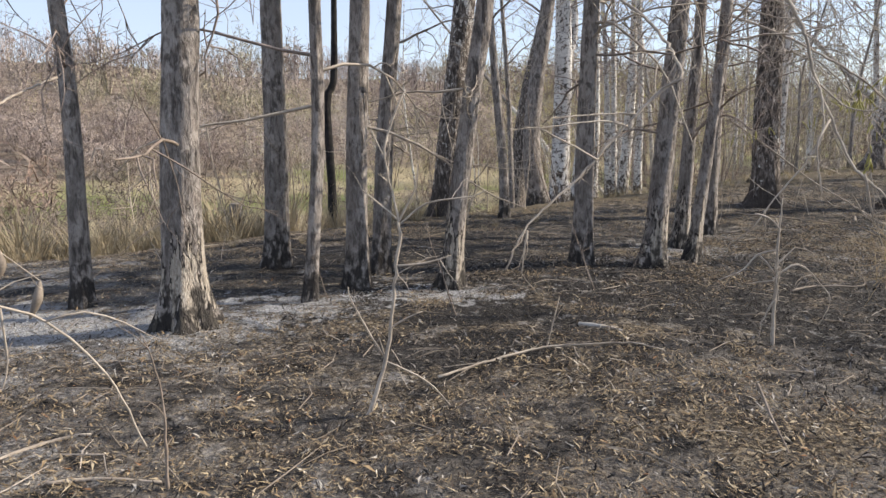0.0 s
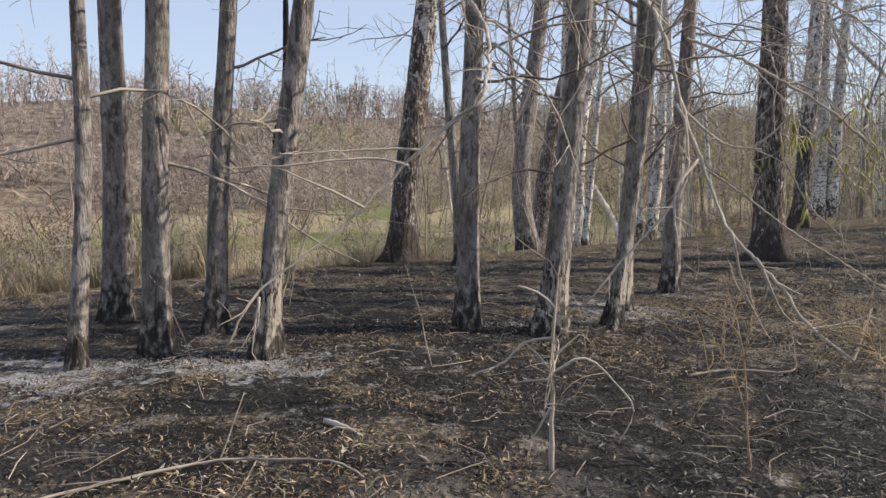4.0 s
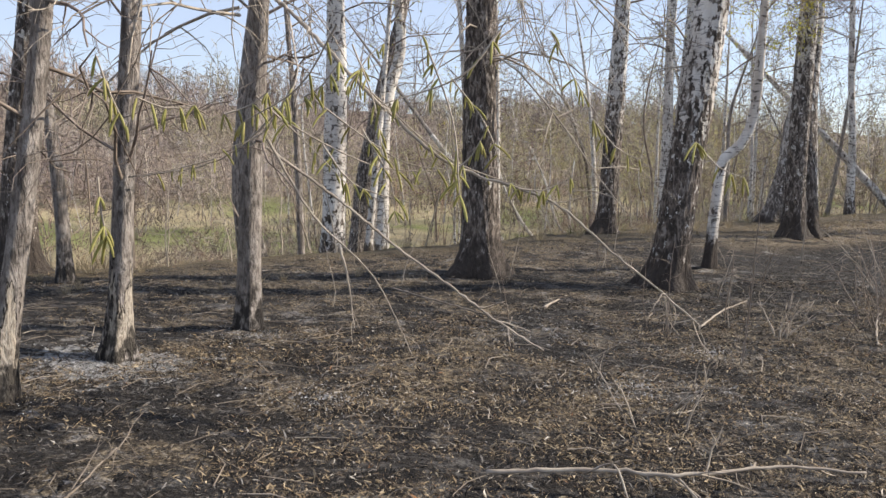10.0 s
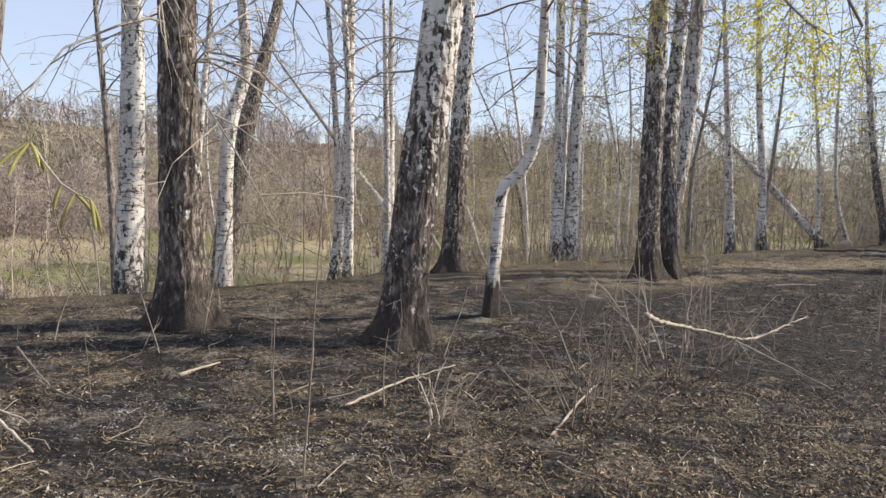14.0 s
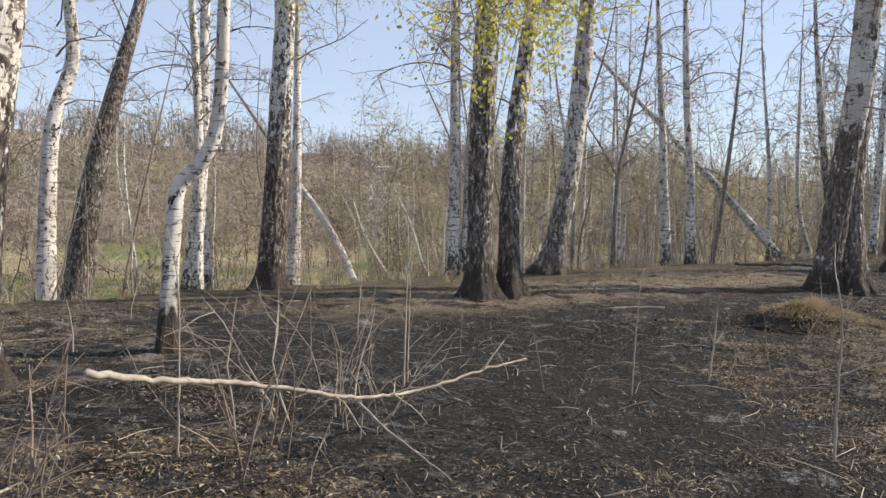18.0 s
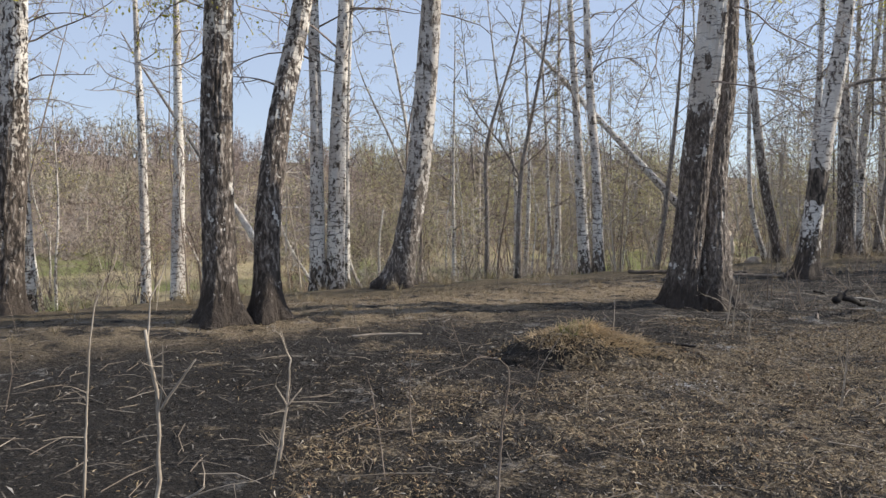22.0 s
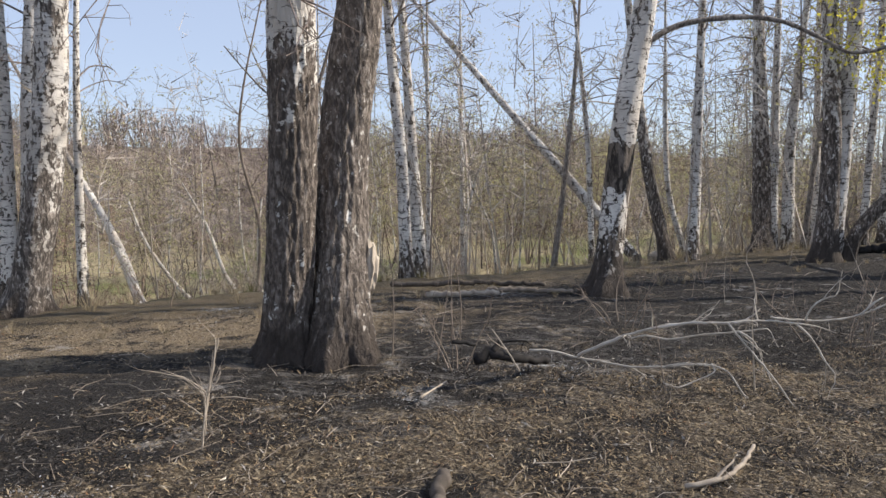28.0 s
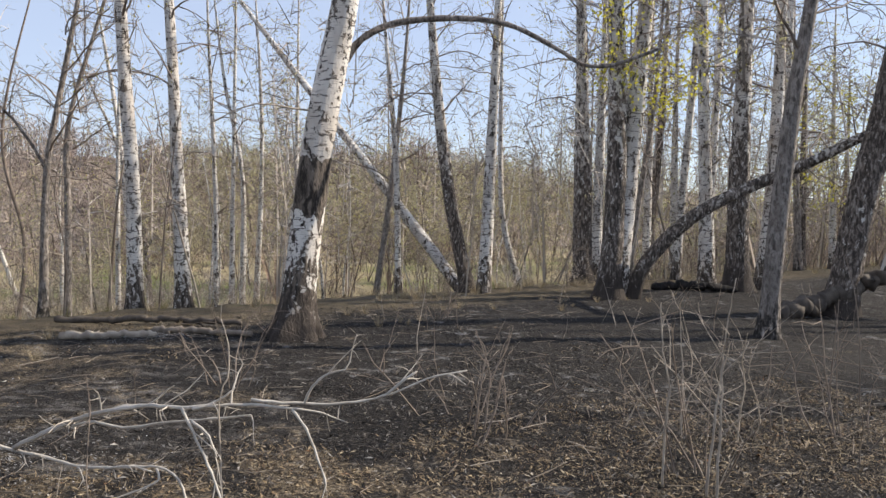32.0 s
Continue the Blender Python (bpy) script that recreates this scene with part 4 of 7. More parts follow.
side_boughs(lean, lline, 4, 0.6, 0.98, 1.3, 0.025, BIRCHTWIG, 6)
stub, _ = bare_trunk("hung_birch", "long birch leaning far over the slope, white below and grey above", "birch tree", 7.80, 46.00, 0.20,
                         ((-1.6, 0.8, 0.25 - gz(7.80, 46.00)), (-3.9, 2.0, 3.1 - gz(7.80, 46.00))), PALEBARK, 0.62, 0.012, gap=0.25)
topline = curve_through([np.array((x, y, z)) - np.array(stub.location) for x, y, z in ((3.95, 47.97, 3.04), (1.7, 49.0, 5.9), (-1.05, 50.2, 9.4), (-2.3, 50.8, 11.1))], 0.4)
v, f = tube(topline, np.linspace(0.122, 0.03, len(topline)), 10)
part("upper_trunk", mesh_of("upper_trunk", v, f, GREY), stub, "dark grey upper trunk")
side_boughs(stub, topline, 14, 0.05, 0.98, 2.6, 0.022, BIRCHTWIG, 61, 0.15)
for x, y, r, bend in ((10.33, 47.05, 0.10, ((-1.01, -0.47, 0.42), (-2.22, -1.10, 2.50), (-2.78, -1.41, 4.26))), (11.57, 47.57, 0.09, ((-0.84, -0.34, 1.08), (-1.46, -0.62, 3.15), (-2.27, -1.00, 4.94))),
                      (11.65, 48.68, 0.09, ((-0.09, -0.04, 0.69), (-0.09, -0.04, 2.60), (0.11, 0.04, 4.26)))):
    dead, dline = bare_trunk("leaning_dead_birch", "thin pale dead birch pole leaning over the slope", "dead tree", x, y, r, bend, PALEBARK, 0.35, 0.02, 10, 0.25)
    side_boughs(dead, dline, 3, 0.3, 0.95, 1.2, 0.022, PALETWIG, int(x * 10))
snag, _ = bare_trunk("tree_stump", "grey cut stump on the bank edge", "stump", -1.15, 14.37, 0.10, ((0.0, 0.0, 0.3), (0.01, 0.0, 0.62)), GREY, 0.95, 0.02, gap=0.06)
v, f = tube([(0.01, 0, 0.60), (0.01, 0, 0.625)], [0.098, 0.09], 16)
fc = np.array([[16, 17, 18, 19], [16, 19, 20, 21], [16, 21, 22, 23], [16, 23, 24, 25], [16, 25, 26, 27], [16, 27, 28, 29], [16, 29, 30, 31]])
part("cut_face", mesh_of("cut_face", v, np.vstack([f, fc]), DEADWOOD, False), snag, "pale sawn top")


# ---- limbs, sticks and saplings ----
def limb(name, label, cat, pts, r0, r1, mat, side=(), twigs=0, lie=False, sides=7, seed=1, group="", leaves=0):
    """A crooked stem through places in the world with side branches, each a part."""
    pts = np.array(pts, float)
    origin = pts[0].copy()
    root = empty(name, *origin, label, cat, group)
    rng = np.random.default_rng(seed * 31 + int(abs(origin[0]) * 100))

    def settle(line, rad):
        if lie:
            low = height(line[:, 0], line[:, 1]) + rad * 0.55
            line[:, 2] = np.maximum(line[:, 2], low)
        return line

    def stem(p, a, b, nm, count):
        line = curve_through(p, 0.05)
        rad = np.linspace(a, b, len(line))
        line = settle(line + rng.normal(0, a * 0.22, line.shape), rad)
        rad = rad * rng.uniform(0.86, 1.14, len(line))
        line = np.vstack([line[0] - unit(line[1] - line[0]) * rad[0] * 0.45, line, line[-1] + unit(line[-1] - line[-2]) * rad[-1] * 0.6])
        rad = np.concatenate([[rad[0] * 0.15], rad, [rad[-1] * 0.1]])
        v, f = tube(line - origin, rad, sides)
        whole = part(nm, mesh_of(nm, v, f, mat), root)
        for _ in range(count):
            i = int(rng.integers(int(0.25 * len(line)), len(line)))
            out = []
            away = unit(line[min(i + 1, len(line) - 1)] - line[i - 1]) * 0.8 + rng.normal(0, 0.6, 3)
            boughs(rng, line[i] - origin, away, rng.uniform(0.10, 0.34), max(b, 0.0025), 1, 0.03, 0.35, (2, 2), 0.5, out)
            v, f = tubes(out)
            part("twig", mesh_of("twig", v, f, mat), whole)

    stem(pts, r0, r1, "stem", twigs)
    for p in side:
        stem(np.array(p, float), max(r1 * 1.1, r0 * 0.5), r1 * 0.6, "branch", max(1, twigs // 4))
    return root


limb("sapling", "bleached scorched sapling with forked bare twigs", "sapling",
     ((2.38, 6.22, -0.02), (2.51, 6.26, 0.39), (2.57, 6.28, 0.82), (2.59, 6.28, 1.03), (2.54, 6.27, 1.29), (2.53, 6.27, 1.41), (2.58, 6.28, 1.56), (2.64, 6.30, 1.69)), 0.012, 0.004, PALETWIG,
     (((2.59, 6.28, 1.05), (2.67, 6.30, 1.21), (2.69, 6.31, 1.33)), ((2.59, 6.28, 1.03), (2.73, 6.32, 1.13), (2.96, 6.36, 1.16), (3.02, 6.37, 1.19)),
      ((2.57, 6.28, 0.82), (2.72, 6.32, 0.83), (2.84, 6.34, 0.86)), ((2.52, 6.26, 0.50), (2.61, 6.29, 0.55), (2.69, 6.31, 0.58)),
      ((2.49, 6.25, 0.36), (2.35, 6.21, 0.65), (2.33, 6.20, 0.73)), ((2.50, 6.26, 0.33), (2.70, 6.31, 0.21), (2.84, 6.34, 0.04)), ((2.59, 6.28, 1.05), (2.42, 6.23, 1.21))), 7)
limb("fallen_branch", "thin bleached forked branch lying on burnt litter", "branch",
     ((2.73, 6.75, 0.08), (3.04, 7.00, 0.10), (3.38, 7.20, 0.12), (3.90, 7.22, 0.14), (4.10, 7.12, 0.12)), 0.009, 0.004, DEADWOOD,
     (((3.55, 7.22, 0.12), (3.60, 6.85, 0.03)), ((3.38, 7.20, 0.12), (3.47, 7.30, 0.42)), ((3.04, 7.0, 0.1), (2.6, 6.9, 0.03))), 4, True)
limb("sapling", "bleached fire-killed sapling with long side twigs", "sapling",
     ((4.90, 7.57, -0.02), (4.91, 7.57, 0.40), (4.91, 7.57, 0.66), (4.92, 7.58, 0.80), (4.83, 7.56, 0.88), (4.75, 7.54, 0.91)), 0.014, 0.005, PALETWIG,
     (((4.91, 7.57, 0.66), (4.77, 7.54, 0.64), (4.69, 7.52, 0.55), (4.51, 7.46, 0.49)), ((4.91, 7.57, 0.57), (5.03, 7.60, 0.67)),
      ((4.91, 7.57, 0.49), (5.06, 7.60, 0.56), (5.20, 7.62, 0.44), (5.29, 7.63, 0.30), (5.22, 7.62, 0.14)), ((4.91, 7.57, 0.46), (4.73, 7.53, 0.45)),
      ((4.90, 7.57, 0.32), (4.82, 7.55, 0.18)), ((4.91, 7.57, 0.49), (4.83, 7.55, 0.59), (4.78, 7.54, 0.64)), ((4.92, 7.58, 0.8), (4.94, 7.6, 1.0))), 6)
limb("hanging_branch", "broken pale branch hanging down to the ground", "branch",
     ((4.75, 11.20, 3.40), (5.15, 10.2, 3.1), (5.50, 9.14, 2.45), (5.67, 8.95, 1.81), (5.85, 8.76, 1.24), (5.91, 8.57, 1.05), (6.10, 8.36, 0.82), (6.20, 8.15, 0.64), (6.35, 7.93, 0.50)), 0.020, 0.008, PALETWIG,
     (((5.63, 8.93, 1.84), (5.68, 8.86, 1.68), (5.65, 8.78, 1.32), (5.30, 8.70, 0.90), (5.09, 8.61, 0.65)), ((5.89, 8.52, 1.08), (5.94, 8.51, 0.85), (5.97, 8.51, 0.73)),
      ((5.98, 8.31, 0.96), (6.12, 8.29, 0.66), (6.19, 8.27, 0.61)), ((5.67, 8.95, 1.81), (5.9, 8.9, 1.6), (6.1, 8.8, 1.55)), ((5.75, 8.85, 1.5), (5.6, 8.7, 1.3), (5.62, 8.6, 0.9))), 16)
limb("hanging_branch", "pale dead branch drooping from a grey tree", "branch",
     ((4.10, 10.60, 2.95), (4.4, 9.4, 2.4), (4.48, 8.45, 1.88), (4.34, 8.41, 1.77), (4.06, 8.31, 1.51), (3.82, 8.20, 1.26), (3.64, 8.11, 1.09), (3.30, 7.90, 0.81), (3.14, 7.79, 0.51)), 0.018, 0.006, PALETWIG,
     (((4.06, 8.31, 1.49), (3.83, 8.21, 1.53), (3.40, 7.97, 1.49), (3.29, 7.90, 1.50)), ((4.14, 8.34, 1.58), (3.88, 8.23, 1.58), (3.48, 8.02, 1.56)),
      ((4.06, 8.31, 1.51), (4.20, 8.36, 1.64), (4.59, 8.48, 1.93)), ((3.82, 8.20, 1.25), (3.65, 8.12, 1.35), (3.40, 7.97, 1.48)), ((3.29, 7.90, 0.77), (3.25, 7.87, 0.47))), 12)
limb("hanging_branch", "drooping leafless branch with yellow catkins", "branch",
     ((6.35, 13.60, 3.0), (6.9, 12.9, 2.6), (7.54, 12.24, 2.02), (7.84, 12.19, 1.73), (8.26, 12.13, 1.40), (8.93, 12.01, 1.16), (9.33, 11.86, 0.83), (9.80, 11.66, 0.45)), 0.019, 0.005, PALETWIG,
     (((7.17, 12.19, 1.98), (6.97, 12.29, 1.74), (6.52, 12.32, 1.42), (5.89, 12.26, 1.30)), ((7.04, 11.96, 1.56), (7.32, 12.01, 1.07), (7.69, 12.05, 0.69), (7.86, 12.06, 0.40), (7.99, 12.06, 0.10)),
      ((7.55, 11.83, 0.88), (7.61, 11.84, 0.60), (7.63, 11.84, 0.39)), ((6.9, 12.9, 2.6), (7.1, 12.4, 2.2), (7.17, 12.19, 1.98), (7.04, 11.96, 1.56))), 20)
limb("fallen_pole", "long thin pale pole propped from a trunk to the ground", "branch",
     ((6.45, 13.65, 1.55), (7.10, 13.69, 1.08), (7.64, 13.67, 0.65), (8.04, 13.58, 0.39), (8.53, 13.47, 0.06), (8.93, 13.32, -0.16)), 0.014, 0.009, PALETWIG, (), 4)
limb("wood_chunk", "bleached broken piece of wood on black litter", "wood", ((3.66, 7.88, 0.06), (3.78, 7.79, 0.07), (3.94, 7.66, 0.05)), 0.022, 0.006, BLEACHED, (), 0, True, 9)
limb("wood_chunk", "pale split stick lying on the ash", "wood", ((9.00, 15.16, -0.14), (9.09, 15.38, -0.12), (9.18, 15.58, -0.12)), 0.018, 0.008, DEADWOOD, (), 0, True, 8)
limb("fallen_branch", "long bleached branch with upright twigs on the litter", "branch",
     ((8.56, 10.87, -0.20), (9.07, 10.92, -0.18), (9.54, 10.91, -0.18), (10.14, 11.12, -0.2), (10.58, 11.18, -0.24)), 0.013, 0.007, DEADWOOD,
     (((9.07, 10.92, -0.2), (9.2, 10.8, -0.1), (9.25, 10.6, -0.2)), ((9.54, 10.91, -0.2), (9.6, 10.7, -0.22))), 8, True)
limb("fallen_branch", "dark forked branch lying on the litter", "branch", ((5.85, 9.68, -0.08), (6.16, 9.87, -0.08), (6.66, 9.99, -0.1), (6.74, 10.50, 0.0)), 0.011, 0.005, DEADBARK, (((6.16, 9.87, -0.1), (6.25, 9.9, 0.15)),), 6, True)
limb("stick", "tan dead stick on burnt leaves", "stick", ((10.52, 14.59, -0.19), (10.88, 15.16, -0.13), (11.28, 15.64, -0.10)), 0.012, 0.006, DEADWOOD, (), 2, True)
limb("stick", "short upright-tilted pale stick", "stick", ((12.01, 14.17, -0.25), (12.17, 14.56, -0.18), (12.40, 15.04, -0.10)), 0.011, 0.007, DEADWOOD, (), 1, True)
limb("fallen_branch", "grey forked twig branch on the ash", "branch", ((7.24, 15.65, -0.04), (8.08, 14.71, -0.06), (8.43, 14.37, -0.08), (8.72, 14.20, -0.1)), 0.012, 0.006, DEADBARK, (), 4, True)
limb("fallen_limb", "peeled tan limb caught in a shrub", "branch",
     ((12.78, 15.01, 0.47), (13.01, 15.41, 0.35), (13.29, 15.80, 0.25), (13.87, 16.20, 0.09), (14.22, 16.65, 0.04), (14.64, 17.07, 0.10), (14.98, 17.47, 0.12)), 0.020, 0.006, DEADWOOD,
     (((13.86, 16.25, 0.05), (14.11, 16.00, -0.06), (14.51, 15.75, -0.25)), ((14.64, 17.07, 0.1), (14.8, 17.2, 0.3))), 6, True)
for pts, lab in ((((12.86, 15.82, -0.21), (12.87, 15.82, 0.80), (12.81, 15.80, 1.17)), "tall thin bare sapling"),
                 (((13.98, 17.77, -0.17), (13.99, 17.77, 0.3), (14.00, 17.77, 0.68)), "thin straight bare sapling"),
                 (((13.22, 19.35, -0.08), (13.23, 19.38, 0.96), (12.88, 19.36, 1.75)), "tall bare sapling bending at the tip"),
                 (((10.55, 13.30, -0.24), (10.60, 13.31, 0.40), (10.62, 13.32, 0.80), (10.67, 13.33, 1.42)), "tall thin sapling with sparse twigs"),
                 (((10.11, 14.15, -0.19), (10.12, 14.15, 0.36), (10.15, 14.15, 0.70)), "thin scorched sapling"),
                 (((18.02, 17.58, -0.30), (18.05, 17.58, 0.21), (18.08, 17.57, 0.53), (17.93, 17.60, 0.58)), "slender scorched sapling with hooked tip"),
                 (((15.85, 17.73, -0.22), (15.90, 17.75, 0.65), (15.97, 17.77, 0.93)), "slender bare sapling"),
                 (((13.98, 17.55, -0.17), (13.99, 17.65, 0.85), (13.99, 17.65, 1.45)), "tall slender bare sapling"),
                 (((1.69, 5.45, 0.0), (1.70, 5.46, 0.40), (1.67, 5.44, 0.65)), "thin reddish sapling"),
                 (((4.28, 6.06, 0.28), (4.31, 5.84, 0.12), (4.36, 5.60, -0.07)), "tilted dead twig stuck in the litter")):
    limb("sapling", lab + " in burnt litter", "sapling", pts, 0.008, 0.003, PALETWIG if "bare" in lab else TWIG, (), 5, group="saplings on the burnt floor", sides=5)
limb("sapling", "forked bleached sapling with two prongs", "sapling", ((16.91, 16.45, -0.30), (16.92, 16.45, 0.2), (16.93, 16.45, 0.60), (16.89, 16.45, 0.87)), 0.010, 0.005, PALETWIG,
     (((16.94, 16.45, 0.60), (16.99, 16.46, 0.68), (17.06, 16.46, 0.77)), ((16.92, 16.45, 0.26), (17.02, 16.46, 0.30), (17.08, 16.46, 0.34))), 2)
limb("sapling", "short sapling forked like a trident", "sapling", ((16.66, 18.47, -0.25), (16.71, 18.50, 0.10), (16.73, 18.51, 0.37)), 0.011, 0.006, PALETWIG,
     (((16.71, 18.49, 0.09), (16.65, 18.46, 0.22)), ((16.71, 18.49, 0.09), (16.79, 18.54, 0.19))), 1)
limb("sapling", "small pale forked shoot", "sapling", ((20.70, 23.55, -0.16), (20.74, 23.56, 0.06), (20.81, 23.60, 0.46)), 0.010, 0.005, PALETWIG, (((20.73, 23.56, 0.04), (20.61, 23.50, 0.19), (20.46, 23.42, 0.26)),), 1)
limb("stick", "dark burnt stick beside the grassy mound", "stick", ((19.38, 22.10, -0.12), (19.7, 22.05, -0.1), (19.97, 21.97, -0.12)), 0.018, 0.012, CHAR, (), 0, True)
limb("stick", "bent bleached stick on leaf litter", "stick", ((23.82, 22.88, -0.24), (24.04, 22.98, -0.22), (24.19, 23.17, -0.22), (24.34, 23.43, -0.18)), 0.016, 0.012, DEADWOOD, (), 1, True)
limb("stick", "short pale stick on black ash", "stick", ((22.11, 24.34, -0.14), (22.26, 24.76, -0.12)), 0.010, 0.008, DEADWOOD, (), 0, True)
limb("stick", "long thin straight stick on the ash", "stick", ((16.31, 22.06, -0.05), (16.7, 22.2, -0.04), (17.05, 22.27, -0.05)), 0.012, 0.008, DEADWOOD, (), 0, True)
leafy_twig = limb("hanging_branch", "bleached drooping branch with dry curled leaves", "branch", ((-0.16, 8.05, 1.95), (-0.05, 7.2, 1.72), (0.35, 6.0, 1.36), (0.85, 5.3, 1.12), (1.23, 5.04, 0.97), (1.42, 5.18, 0.83), (1.58, 5.28, 0.59), (1.68, 5.33, 0.28)), 0.009, 0.004, PALETWIG,
     (((1.42, 5.18, 0.83), (1.53, 5.25, 0.85), (1.65, 5.31, 0.79), (1.72, 5.35, 0.73)), ((1.31, 5.1, 0.9), (1.30, 5.12, 0.7), (1.28, 5.1, 0.6))), 4)
for top, low in (((1.01, 5.55, 1.04), (1.00, 5.54, 0.92)), ((1.14, 5.60, 0.90), (1.09, 5.58, 0.74))):
    o = np.array(leafy_twig.location)
    way = curve_through([np.array((0.75, 5.42, 1.16)), np.array((0.90, 5.50, 1.14)), np.array(top)], 0.1) - o
    v, f = tube(way, np.linspace(0.004, 0.0025, len(way)), 4)
    part("twig", mesh_of("leaf_stalk", v, f, PALETWIG), leafy_twig)
    hang = curve_through([top, (np.array(top) + low) / 2 + (0.012, 0.0, 0.0), low], 0.02) - o
    v, f = tube(hang, 0.004 + 0.016 * np.sin(np.linspace(0.1, 3.1, len(hang))), 6)
    part("dry_leaf", mesh_of("dry_leaf", v, f, DEADBARK), leafy_twig, "dry curled brown leaf")
limb("stick", "bleached crooked stick on the litter", "stick", ((0.81, 5.59, 0.05), (0.94, 5.79, 0.06), (1.11, 5.90, 0.06)), 0.012, 0.008, DEADWOOD, (), 1, True)
limb("stick", "pale stick lying flat on ash", "stick", ((1.18, 5.42, 0.03), (1.33, 5.49, 0.05), (1.65, 5.49, 0.03)), 0.011, 0.008, DEADWOOD, (), 1, True)

limb("fallen_branch", "large bleached fallen branch arching over burnt ground with many forks", "branch",
     ((23.38, 25.30, -0.01), (23.58, 25.25, 0.09), (23.79, 25.20, 0.19), (23.99, 25.12, 0.26), (24.29, 25.04, 0.32), (24.53, 24.93, 0.34), (24.75, 24.93, 0.36), (24.96, 24.99, 0.34), (25.14, 25.03, 0.32)), 0.018, 0.008, BLEACHED,
     (((23.98, 25.17, 0.24), (24.12, 25.13, 0.30), (24.36, 25.10, 0.31)),
      ((23.80, 25.18, 0.16), (23.94, 25.14, 0.20), (24.12, 25.12, 0.17), (24.36, 25.09, 0.21), (24.59, 25.06, 0.24), (24.90, 25.02, 0.28)),
      ((24.55, 24.88, 0.35), (24.66, 24.80, 0.20), (24.77, 24.71, 0.05), (24.85, 24.62, -0.07), (24.95, 24.52, -0.25)),
      ((25.12, 25.03, 0.32), (25.22, 24.97, 0.22), (25.32, 24.90, 0.02), (25.36, 24.83, -0.05)),
      ((24.91, 24.97, 0.38), (25.14, 25.03, 0.35), (25.44, 25.08, 0.34), (25.69, 25.11, 0.39), (25.91, 25.13, 0.48), (26.13, 25.15, 0.52)),
      ((25.20, 25.03, 0.35), (25.25, 25.03, 0.45), (25.34, 25.03, 0.52), (25.43, 25.03, 0.54)),
      ((24.62, 24.84, 0.29), (24.73, 24.80, 0.22), (24.78, 24.76, 0.12)),
      ((24.61, 24.89, 0.34), (24.71, 24.93, 0.37), (24.82, 24.96, 0.45)),
      ((25.66, 25.11, 0.38), (25.77, 25.13, 0.47), (25.84, 25.14, 0.52))), 10, True)
limb("fallen_branch", "thin bleached branch with a curled end on burnt ground", "branch",
     ((22.96, 25.29, 0.04), (23.15, 25.30, 0.03), (23.35, 25.31, -0.02), (23.61, 25.26, -0.06), (23.87, 25.17, -0.08), (24.13, 25.08, -0.05), (24.38, 24.97, -0.01), (24.54, 24.86, -0.04), (24.62, 24.78, -0.17), (24.66, 24.70, -0.22)), 0.011, 0.006, BLEACHED,
     (((24.42, 24.86, 0.02), (24.44, 24.84, -0.03), (24.40, 24.82, -0.06), (24.27, 24.77, -0.10), (24.14, 24.72, -0.14), (24.01, 24.66, -0.09)), ((24.08, 24.99, -0.03), (24.24, 24.93, 0.01), (24.40, 24.86, 0.00))), 5, True)
limb("sapling", "thin bowed shoot rising through the fallen branch", "sapling", ((24.77, 24.90, -0.25), (24.75, 24.91, 0.37), (24.79, 24.94, 0.51), (24.78, 24.98, 0.69), (24.73, 25.01, 0.83)), 0.006, 0.003, PALETWIG, (), 3)
limb("charred_log", "charred crooked log end with a knot on the ash", "log", ((22.50, 24.82, 0.06), (22.64, 24.87, 0.11), (22.78, 24.92, 0.06), (22.95, 25.12, -0.01), (23.13, 25.31, -0.04)), 0.050, 0.030, CHAR, (((22.65, 24.85, 0.12), (22.69, 24.87, 0.17), (22.73, 24.89, 0.20)),), 0, True, 12)
limb("stick", "short charred stick by the log end", "stick", ((22.30, 24.99, 0.17), (22.40, 25.05, 0.15), (22.49, 25.10, 0.13)), 0.020, 0.015, CHAR, (), 0, True)
limb("stick", "thin pale stick leaning into the ash", "stick", ((22.88, 24.29, 0.08), (22.78, 24.34, 0.24), (22.67, 24.40, 0.38)), 0.007, 0.005, PALETWIG, (), 1)
limb("fallen_log", "dark curved log with a pale peeled upper edge in brown leaves", "log", ((22.45, 22.93, -0.23), (22.49, 22.43, -0.25), (22.62, 22.02, -0.27), (22.73, 21.58, -0.28), (22.83, 21.36, -0.29), (22.93, 21.13, -0.30), (23.15, 21.10, -0.30)), 0.042, 0.028, DARKBARK, (((22.76, 21.50, -0.28), (22.93, 21.55, -0.28), (22.96, 21.40, -0.29), (22.91, 21.12, -0.30)),), 2, True, 10)
limb("sapling", "forked pale shoot with bent side twig in burnt litter", "sapling", ((27.63, 25.36, -0.29), (27.66, 25.35, 0.07), (27.69, 25.34, 0.38), (27.71, 25.33, 0.60), (27.73, 25.32, 0.84), (27.77, 25.31, 1.07)), 0.010, 0.003, PALETWIG, (((27.71, 25.33, 0.58), (27.62, 25.36, 0.73), (27.56, 25.39, 0.85)), ((27.70, 25.34, 0.47), (27.80, 25.30, 0.60), (27.84, 25.28, 0.69)), ((27.68, 25.34, 0.07), (27.80, 25.29, 0.22), (27.92, 25.24, 0.33), (28.00, 25.21, 0.32)), ), 4, sides=5, group="saplings on the burnt floor")
